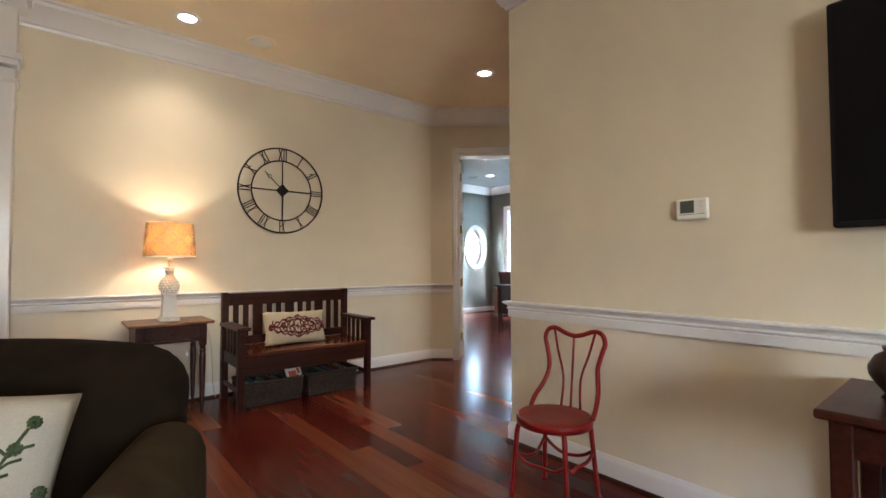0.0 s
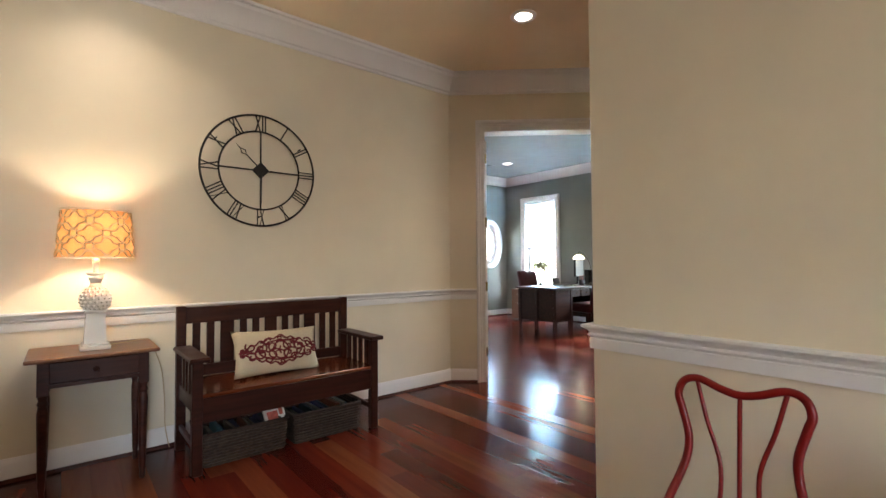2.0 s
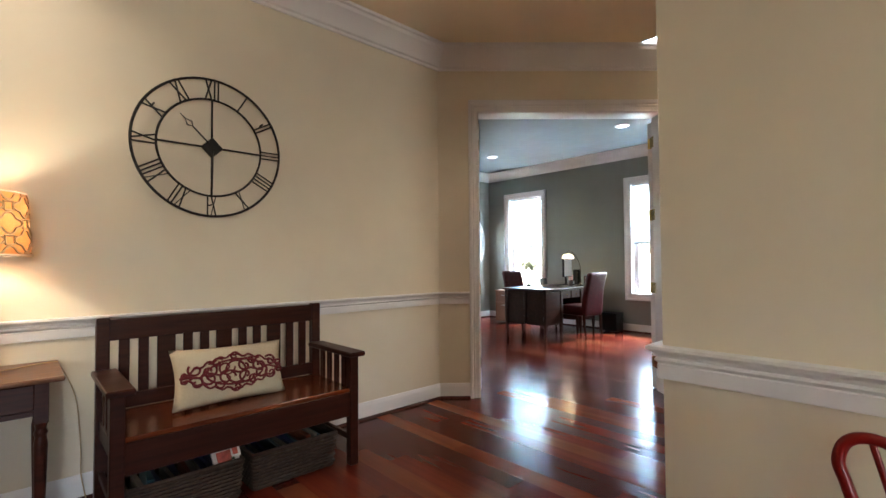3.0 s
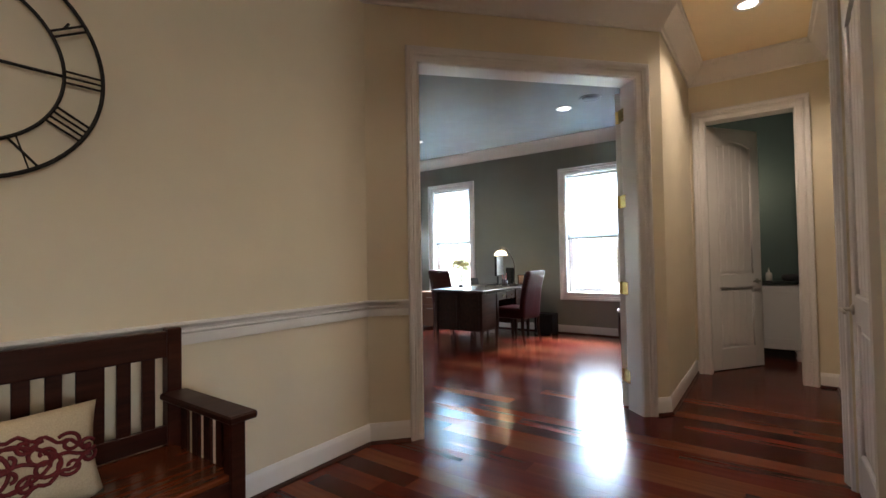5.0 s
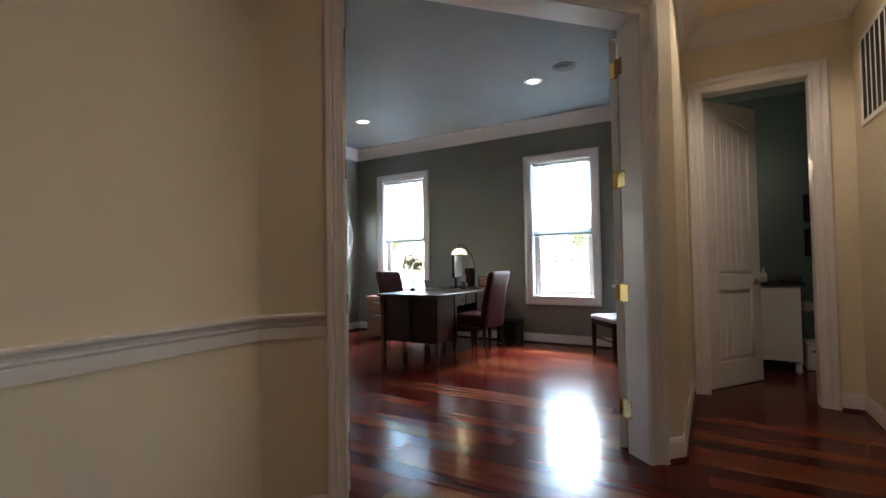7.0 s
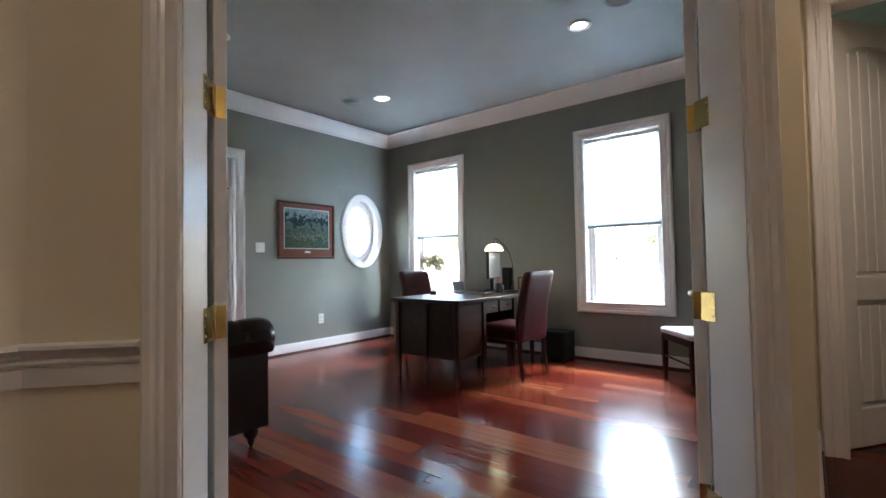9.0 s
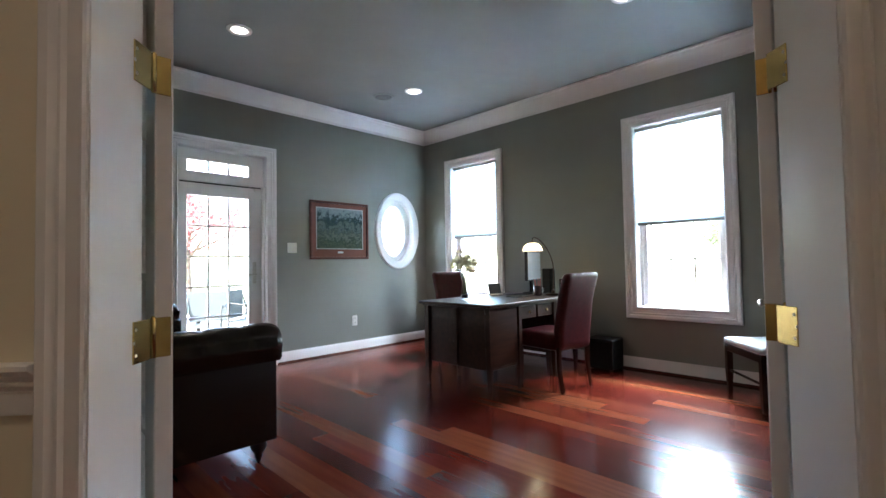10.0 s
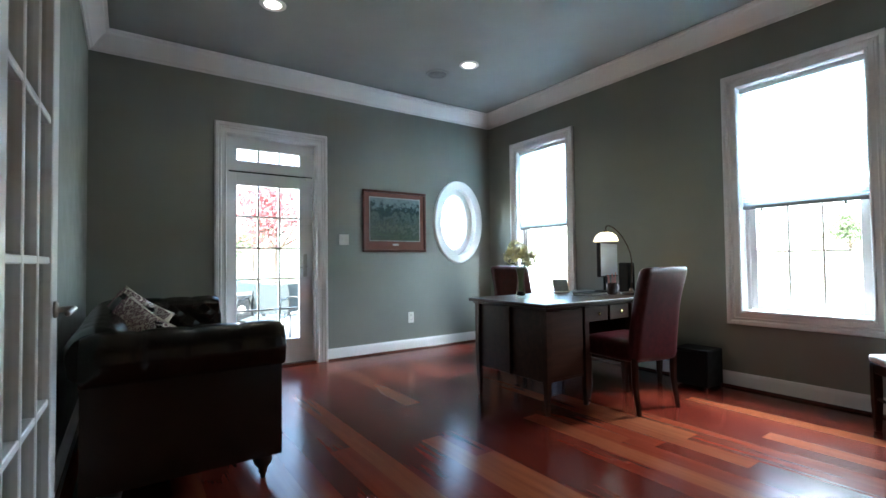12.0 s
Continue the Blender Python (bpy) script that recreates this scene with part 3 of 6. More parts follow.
# ---- fixtures of the ceiling ----
def downlight(x, y, warm, ceil):
    t = thing("ceiling_downlight", "lit recessed ceiling light with a white trim ring", "ceiling light", pose(x, y, ceil), "recessed ceiling lights")
    part("trim_ring", lathe([(0.062, -0.002), (0.066, -0.010), (0.092, -0.009), (0.098, -0.004), (0.098, 0.006), (0.062, 0.006)], 32), M_TRIM, t, smooth=True)
    part("lens", lathe([(0.0, -0.006), (0.040, -0.0065), (0.064, -0.003), (0.064, 0.004), (0.0, 0.004)], 32), M_BULB, t, "glowing lens", smooth=True)
    lamp_light("downlight_beam", "SPOT", (2.6 if x > 5 else 1.1) if warm else 0.55, WARM if warm else (1.0, 0.88, 0.70), look((x, y, ceil - 0.03), (x, y + 0.0005, 0)), spot=140 if x > 5 else 125, blend=0.5 if x > 5 else 0.85, radius=0.06)


for x, y, w in [(0.666, 3.96, 1), (3.15, 3.22, 1), (5.445, 2.418, 1)]:
    downlight(x, y, w, CEIL)
for x, y in [(5.02, 6.81), (6.955, 6.845), (6.87, 4.40)]:
    downlight(x, y, 0, CEIL - 0.004)


def speaker(x, y, ceil, rim=None):
    t = thing("ceiling_speaker", "round white ceiling speaker with a perforated grille", "speaker", pose(x, y, ceil), "ceiling speakers")
    # office rim and grille carry the dim ceiling's shade in their colour
    part("frame", lathe([(0.098, -0.004), (0.102, -0.011), (0.118, -0.010), (0.122, -0.002), (0.122, 0.004), (0.098, 0.004)], 36), rim or M_OFFCEIL_DIM, t, smooth=True)
    part("grille", lathe([(0.0, -0.008), (0.098, -0.006), (0.098, 0.002), (0.0, 0.002)], 36), plain("speaker grille", (0.17, 0.18, 0.18) if rim is None else (0.80, 0.74, 0.66), 0.7, 0, 0.4, 300, 0.5), t, "fine mesh grille", smooth=True)


speaker(1.23, 3.99, CEIL, M_TAN)
speaker(6.81, 7.21, CEIL - 0.004)
speaker(6.69, 4.01, CEIL - 0.004)


# ---- hall: wall clock ----
def wall_clock():
    t = thing("wall_clock", "large black iron skeleton clock with Roman numerals", "clock", pose(1.585, CLOCK_Y - 0.045, 1.872))
    R, r = 0.408, 0.288
    ring = lambda rad: [(rad * math.cos(2 * math.pi * i / 72), 0, rad * math.sin(2 * math.pi * i / 72)) for i in range(72)]
    part("outer_ring", tube(ring(R), 0.0075, 8, closed=True), M_IRON, t, smooth=True)
    part("inner_ring", tube(ring(r), 0.0065, 8, closed=True), M_IRON, t, smooth=True)
    for a in range(4):
        d = Vector((math.sin(a * math.pi / 2), 0, math.cos(a * math.pi / 2)))
        part("spoke", tube([d * 0.03, d * r], 0.006, 8), M_IRON, t, smooth=True)
    hub = box(-0.043, -0.016, -0.043, 0.043, 0.012, 0.043, 0.004)
    part("hub", hub, M_IRON, t, m=Matrix.Rotation(radians(45), 4, "Y"))
    for dx, dz in ((0.30, 0.20), (-0.30, 0.20), (0, -0.34)):
        part("standoff", tube([(dx, 0, dz), (dx, 0.044, dz)], 0.005, 8), M_IRON, t)
    glyph = {"I": [(0, 0, 0)], "V": [(-0.014, 0.012, 0), (0.014, -0.012, 0)], "X": [(-0.016, 0.016, 0), (0.016, -0.016, 0)]}
    width = {"I": 0.021, "V": 0.044, "X": 0.046}
    for h, word in enumerate(("XII", "I", "II", "III", "IIII", "V", "VI", "VII", "VIII", "IX", "X", "XI")):
        a = h * math.pi / 6
        total = sum(width[c] for c in word)
        bm, at = bmesh.new(), -total / 2
        for c in word:
            at += width[c] / 2
            for o0, o1, _ in glyph[c]:
                tube([(at + o1, -0.001, r + 0.003), (at + o0, -0.001, R - 0.003)], 0.0048 if c != "V" or o0 < 0 else 0.003, 6, bm)
            at += width[c] / 2
        part("numeral", bm, M_IRON, t, m=Matrix.Rotation(a, 4, "Y"))
    hand = bmesh.new()
    tube([(0, -0.018, 0.03), (0, -0.018, 0.15)], 0.0045, 6, hand)
    tube([(0, -0.018, 0.15), (0.017, -0.018, 0.175), (0, -0.018, 0.205), (-0.017, -0.018, 0.175)], 0.004, 6, hand, closed=True)
    tube([(0, -0.018, 0.205), (0, -0.018, 0.245)], [0.004, 0.0015], 6, hand)
    part("hour_hand", hand, M_IRON, t, m=Matrix.Rotation(radians(-46), 4, "Y"))
    part("minute_hand", tube([(0, -0.02, -0.02), (0, -0.02, -0.25)], [0.005, 0.002], 6), M_IRON, t)


wall_clock()


# ---- hall: side table and its lamp ----
def side_table():
    t = thing("side_table", "small dark wooden side table with one drawer", "table", pose(0.615, 4.205, 0))
    part("tabletop", box(-0.285, -0.225, 0.700, 0.285, 0.225, 0.720, 0.005), M_TABLETOP, t, "worn brown wooden top")
    part("apron", boxes([(-0.235, -0.185, 0.565, -0.215, 0.19, 0.70), (0.215, -0.185, 0.565, 0.235, 0.19, 0.70), (-0.235, 0.17, 0.565, 0.235, 0.19, 0.70), (-0.235, -0.185, 0.565, 0.235, -0.172, 0.585)]), M_MAHOG, t)
    d = part("drawer", box(-0.19, -0.192, 0.588, 0.19, -0.15, 0.694, 0.004), M_MAHOG, t)
    part("knob", lathe([(0.004, 0), (0.005, 0.012), (0.014, 0.018), (0.015, 0.026), (0.006, 0.031), (0.0, 0.032)], 16, m=pose(0, -0.192, 0.642, 90)), M_MAHOG, d, smooth=True)
    for sx in (-1, 1):
        for sy in (-1, 1):
            c = Vector((sx * 0.212, sy * 0.164, 0))
            bm = box(c.x - 0.024, c.y - 0.024, 0.53, c.x + 0.024, c.y + 0.024, 0.70, 0.002)
            lathe([(0.011, 0.0), (0.015, 0.02), (0.012, 0.045), (0.016, 0.07), (0.0225, 0.36), (0.024, 0.44), (0.019, 0.475), (0.024, 0.49), (0.018, 0.505), (0.023, 0.531)], 16, bm, pose(c.x, c.y, 0))
            part("leg", bm, M_MAHOG, t)


def table_lamp():
    t = thing("table_lamp", "lit white pineapple table lamp with a gold trellis shade", "lamp", pose(0.615, 4.19, 0.72))
    part("foot", boxes([(-0.07, -0.07, 0, 0.07, 0.07, 0.022), (-0.06, -0.06, 0.02, 0.06, 0.06, 0.036)], 0.004), M_CERAMIC, t)
    col = bmesh.new()
    vs = [[col.verts.new((i * w, j * w, z)) for i, j in ((-1, -1), (1, -1), (1, 1), (-1, 1))] for z, w in ((0.034, 0.050), (0.20, 0.043), (0.206, 0.050), (0.216, 0.050))]
    for a, b in zip(vs, vs[1:]):
        for i in range(4):
            col.faces.new((a[i], a[(i + 1) % 4], b[(i + 1) % 4], b[i]))
    col.faces.new(vs[-1])
    col.faces.new(vs[0][::-1])
    bmesh.ops.recalc_face_normals(col, faces=col.faces)
    part("pedestal", col, M_CERAMIC, t)
    ball = lathe([(0.03, 0.213), (0.052, 0.225), (0.066, 0.25), (0.070, 0.275), (0.064, 0.305), (0.048, 0.33), (0.030, 0.345), (0.024, 0.365)], 28)
    body = part("pineapple_body", ball, M_CERAMIC, t, smooth=True)
    prof = [(0.052, 0.226), (0.064, 0.243), (0.070, 0.262), (0.0705, 0.281), (0.065, 0.300), (0.055, 0.318), (0.043, 0.334)]
    bm = bmesh.new()
    for k, (r0, z) in enumerate(prof):
        for i in range(16):
            a = 2 * math.pi * (i + 0.5 * (k % 2)) / 16
            s = 0.35 + 0.65 * r0 / 0.07
            bmesh.ops.create_cone(bm, cap_ends=True, segments=4, radius1=0.013 * s, radius2=0.004, depth=0.012,
                                  matrix=Matrix.Translation((r0 * math.cos(a), r0 * math.sin(a), z)) @ Matrix.Rotation(a, 4, "Z") @ Matrix.Rotation(math.pi / 2, 4, "Y"))
    part("pineapple_scales", bm, M_CERAMIC, body, "raised diamond scales")
    part("neck", lathe([(0.024, 0.36), (0.030, 0.385), (0.036, 0.395), (0.014, 0.398), (0.014, 0.402), (0.040, 0.412), (0.046, 0.420), (0.018, 0.422)], 20), M_CERAMIC, t, smooth=True)
    part("stem", lathe([(0.013, 0.42), (0.013, 0.47), (0.017, 0.47), (0.017, 0.50), (0.0, 0.505)], 14), M_CERAMIC, t, smooth=True)
    z0, z1, r0, r1 = 0.505, 0.765, 0.178, 0.158
    rad = lambda z: r0 + (r1 - r0) * (z - z0) / (z1 - z0)
    n = 48
    bm = bmesh.new()
    rings = [[bm.verts.new((r * math.cos(2 * math.pi * i / n), r * math.sin(2 * math.pi * i / n), z)) for i in range(n)] for r, z in ((r0, z0), (r1, z1))]
    for i in range(n):
        bm.faces.new((rings[0][i], rings[0][(i + 1) % n], rings[1][(i + 1) % n], rings[1][i]))
    sh = part("shade", bm, M_SHADE, t, "glowing golden drum shade", smooth=True)
    for z in (z0, z1):
        part("shade_rim", tube([(rad(z) * math.cos(2 * math.pi * i / n), rad(z) * math.sin(2 * math.pi * i / n), z) for i in range(n)], 0.004, 6, closed=True), M_LINING, sh, smooth=True)
    bm = bmesh.new()
    cols = 7

    def outline(pts):
        run = []
        for a, z in pts + pts[:1] + [(0, 9)]:
            if z0 + 0.004 < z < z1 - 0.004:
                rr = rad(z) + 0.001
                run.append((rr * math.cos(a), rr * math.sin(a), z))
            else:
                if len(run) > 1:
                    tube(run, 0.0052, 4, bm)
                run = []

    for k in range(-2, 3):
        for i in range(cols):
            ca, cz = 2 * math.pi * (i + 0.5 * (k % 2)) / cols, 0.635 + k * 0.07
            four = [2 * math.pi * s / 48 for s in range(48)]
            outline([(ca + 0.285 * (1 + 0.2 * math.cos(4 * q)) * math.cos(q), cz + 0.037 * (1 + 0.2 * math.cos(4 * q)) * math.sin(q)) for q in four])
            ca += math.pi / cols
            sq = [(-1, -1), (0, -1), (1, -1), (1, 0), (1, 1), (0, 1), (-1, 1), (-1, 0)]
            outline([(ca + 0.105 * u, cz + 0.018 * v + 0.0) for u, v in sq])
    part("trellis_print", bm, M_TRELLIS, sh, "tan trellis pattern")
    part("bulb", lathe([(0.0, 0.51), (0.014, 0.515), (0.028, 0.56), (0.024, 0.585), (0.0, 0.60)], 16), glowing("lit bulb", (1.0, 0.74, 0.42), 1.1), t, smooth=True)
    lamp_light("table_lamp_light", "POINT", 0.42, (1.0, 0.87, 0.70), pose(0.615, 4.19, 0.72 + 0.64), radius=0.035)
    part("cord", tube(smooth_curve([(0.06, 0.05, 0.006), (0.14, 0.10, 0.005), (0.20, 0.14, 0.005), (0.27, 0.16, 0.004), (0.292, 0.19, -0.03), (0.33, 0.235, -0.12), (0.36, 0.240, -0.24), (0.375, 0.236, -0.45), (0.378, 0.232, -0.58), (0.40, 0.222, -0.714)], 5), 0.003, 6), M_TRELLIS, t, smooth=True)


side_table()
table_lamp()


# ---- hall: bench, pillow, baskets ----
def bench():
    W, D = 1.20, 0.52
    t = thing("bench", "dark mission style wooden bench with a slatted back", "bench", pose(1.635, 4.10, 0))
    x0, x1, f, b = -W / 2, W / 2, -D / 2, D / 2
    for x in (x0, x1 - 0.055):
        part("back_post", box(x, b - 0.05, 0, x + 0.055, b, 0.915, 0.004), M_BENCH, t)
        part("front_post", box(x, f, 0, x + 0.055, f + 0.05, 0.64, 0.004), M_BENCH, t)
    part("seat", box(x0 + 0.03, f + 0.012, 0.425, x1 - 0.03, b - 0.03, 0.447, 0.004), M_BENCH_SHEEN, t, "red brown plank seat with its sheen put into the colour")
    part("front_apron", box(x0 + 0.05, f + 0.01, 0.285, x1 - 0.05, f + 0.032, 0.425, 0.003), M_BENCH, t)
    part("back_apron", box(x0 + 0.05, b - 0.035, 0.315, x1 - 0.05, b - 0.015, 0.425, 0.003), M_BENCH, t)
    part("top_rail", box(x0 + 0.05, b - 0.04, 0.80, x1 - 0.05, b - 0.012, 0.905, 0.004), M_BENCH, t)
    part("lower_rail", box(x0 + 0.05, b - 0.04, 0.452, x1 - 0.05, b - 0.015, 0.525, 0.003), M_BENCH, t)
    n, span = 11, W - 0.11
    widths = [0.046, 0.046, 0.085, 0.046, 0.046, 0.085, 0.046, 0.046, 0.085, 0.046, 0.046]
    gap = (span - sum(widths)) / (n + 1)
    x = x0 + 0.055 + gap
    for w in widths:
        part("back_slat", box(x, b - 0.033, 0.52, x + w, b - 0.018, 0.805, 0.002), M_BENCH, t)
        x += w + gap
    for x in (x0 - 0.02, x1 - 0.085):
        arm = box(x, f - 0.045, 0.635, x + 0.105, b - 0.045, 0.662, 0.006)
        part("armrest", arm, M_BENCH, t)
    for x in (x0 + 0.016, x1 - 0.036):
        part("side_rail", box(x, f + 0.045, 0.33, x + 0.022, b - 0.045, 0.42, 0.003), M_BENCH, t)
        part("stretcher", box(x, f + 0.045, 0.13, x + 0.022, b - 0.045, 0.165, 0.003), M_BENCH, t)
        for k in range(4):
            y = f + 0.10 + k * 0.088
            part("side_slat", box(x + 0.003, y, 0.415, x + 0.018, y + 0.045, 0.638, 0.002), M_BENCH, t)


def cushion(name, label, w, h, d, mat, m, seed=1, category="pillow"):
    """A stuffed pillow in the xz plane with pinched corners."""
    t = thing(name, label, category, m)
    bm, n = bmesh.new(), 18
    for side in (-1, 1):
        grid = []
        for i in range(n + 1):
            row = []
            for j in range(n + 1):
                u, v = 2 * i / n - 1, 2 * j / n - 1
                puff = max(0.0, (1 - u ** 4) * (1 - v ** 4)) ** 0.55
                pinch = 1 - 0.07 * (1 - abs(u) ** 2) * abs(v) ** 3 - 0.07 * (1 - abs(v) ** 2) * abs(u) ** 3
                wr = 0.006 * noise.noise(Vector((u * 3 + seed, v * 3, side * 2))) * puff
                row.append(bm.verts.new((u * w / 2 * pinch, side * (d / 2 * puff + wr), v * h / 2 * pinch)))
            grid.append(row)
        for i in range(n):
            for j in range(n):
                bm.faces.new((grid[i][j], grid[i + 1][j], grid[i + 1][j + 1], grid[i][j + 1]))
    bmesh.ops.remove_doubles(bm, verts=bm.verts, dist=0.0008)
    bmesh.ops.recalc_face_normals(bm, faces=bm.faces)
    part("cover", bm, mat, t, smooth=True)
    return t


def on_cushion(t, curves, w, h, d, mat, radius, name, label):
    """Stitched or printed lines on the front of a pillow."""
    bm = bmesh.new()
    for c in curves:
        pts = []
        for u, v in c:
            puff = max(0.0, (1 - u ** 4) * (1 - v ** 4)) ** 0.55
            pts.append((u * w / 2, -(d / 2 * puff + 0.0008), v * h / 2))
        tube(pts, radius, 5, bm)
    part(name, bm, mat, t, label, smooth=True)


def scroll(cx, cy, r, turns, start, flip=1, n=26):
    out = []
    for i in range(n):
        q = i / (n - 1)
        a = start + flip * q * turns * 2 * math.pi
        out.append((cx + r * (1 - 0.8 * q) * math.cos(a) * 0.62, cy + r * (1 - 0.8 * q) * math.sin(a) * 1.1))
    return out


def bench_pillow():
    w, h, d = 0.60, 0.30, 0.11
    t = cushion("bench_pillow", "cream lumbar pillow with dark red embroidered medallion", w, h, d, M_LINEN, pose(1.60, 4.10, 0.447 + 0.148, -17, 2, 6), 3)
    curves = []
    for sx in (-1, 1):
        for sy in (-1, 1):
            curves += [scroll(sx * 0.17, sy * 0.17, 0.26, 1.2, 0, sx * sy), scroll(sx * 0.45, sy * 0.12, 0.24, 1.3, 1.6, sx * sy), scroll(sx * 0.66, sy * 0.22, 0.2, 1.1, 2.4, -sx * sy),
                       scroll(sx * 0.30, sy * 0.36, 0.16, 1.1, 0.5, -sx * sy), scroll(sx * 0.82, sy * 0.10, 0.13, 1.0, 0.4, sx * sy)]
            curves.append([(sx * k / 20 * 0.85, sy * (0.56 * math.cos(k / 20 * 1.45) + 0.05 * math.sin(k * 1.3))) for k in range(21)])
    curves += [[(-0.9 + 1.8 * k / 40, 0.05 * math.sin(k * 0.8)) for k in range(41)], scroll(0, 0.52, 0.16, 1, 0), scroll(0, -0.52, 0.16, 1, 3.1)]
    curves += [[(0.2 * math.cos(a / 4) * (0.9 - 0.0 * a), 0.38 * math.sin(a / 4)) for a in range(26)], [(0.5 * math.cos(a / 4), 0.42 * math.sin(a / 4)) for a in range(26)]]
    on_cushion(t, curves, w, h, d, M_EMBR, 0.0060, "embroidery", "dark red scrollwork")


def basket(x0, x1, y, seed):
    rnd = random.Random(seed)
    w, dp, h = x1 - x0, 0.34, 0.185
    t = thing("storage_basket", "dark woven basket filled with books and magazines under the bench", "basket", pose((x0 + x1) / 2, y, 0), "baskets under the bench")
    n = 10
    for k in range(n):
        z, e = (k + 0.5) * h / n, 0.012 * k / n
        hw, hd = w / 2 - 0.014 + e, dp / 2 - 0.014 + e
        loop = []
        for a, b in (((-hw, -hd), (hw, -hd)), ((hw, -hd), (hw, hd)), ((hw, hd), (-hw, hd)), ((-hw, hd), (-hw, -hd))):
            steps = 18
            for s in range(steps):
                q = s / steps
                px, py = a[0] + (b[0] - a[0]) * q, a[1] + (b[1] - a[1]) * q
                o = 0.004 * (1 if (s + k) % 2 else -1)
                d = Vector((px, py)).normalized()
                loop.append((px + d.x * o, py + d.y * o, z))
        part("weave_strip", tube(loop, 0.0105, 5, closed=True), M_WICKER, t, smooth=True)
    part("rim", tube([(sx * (w / 2), sy * dp / 2, h + 0.004) for sx, sy in ((-1, -1), (0, -1), (1, -1), (1, 0), (1, 1), (0, 1), (-1, 1), (-1, 0))], 0.012, 6, closed=True), M_WICKER, t, smooth=True)
    part("bottom", box(-w / 2 + 0.02, -dp / 2 + 0.02, 0.0, w / 2 - 0.02, dp / 2 - 0.02, 0.012), M_WICKER, t)
    cols = [(0.04, 0.07, 0.09), (0.22, 0.21, 0.18), (0.03, 0.07, 0.04), (0.015, 0.03, 0.12), (0.18, 0.045, 0.02), (0.26, 0.25, 0.22), (0.03, 0.10, 0.13)]
    bx = -w / 2 + 0.04
    while bx < w / 2 - 0.06:
        th = rnd.uniform(0.012, 0.03)
        c = rnd.choice(cols)
        top = h + rnd.uniform(-0.035, 0.02)
        bk = tagged(part("book", box(0, -dp / 2 + 0.03, 0.012, th, dp / 2 - 0.05 - rnd.uniform(0, 0.05), top, 0.0015), plain("book cover", c, 0.4, 0, 0.25, 15)), "thin paper backed book standing in a basket", "book", "books in the baskets")
        bk.matrix_basis = pose((x0 + x1) / 2 + bx, y, 0.002, 0, rnd.uniform(-5, 5), rnd.uniform(-3, 3))
        bx += th + rnd.uniform(0.004, 0.014)


bench()
bench_pillow()
basket(1.11, 1.60, 4.09, 5)
basket(1.65, 2.13, 4.09, 8)
mag = thing("picture_book", "white picture book with red cover leaning in a basket", "book", pose(1.535, 3.965, 0.205, -35, 0, 6))
part("cover", box(-0.07, -0.006, -0.05, 0.07, 0.006, 0.075, 0.002), M_PLASTIC, mag)
part("picture", boxes([(-0.05, -0.0085, -0.03, 0.02, -0.0065, 0.03), (0.03, -0.0085, 0.0, 0.055, -0.0065, 0.05)]), plain("red print", (0.45, 0.10, 0.07), 0.5, 0, 0.4, 60), mag, "red printed picture")


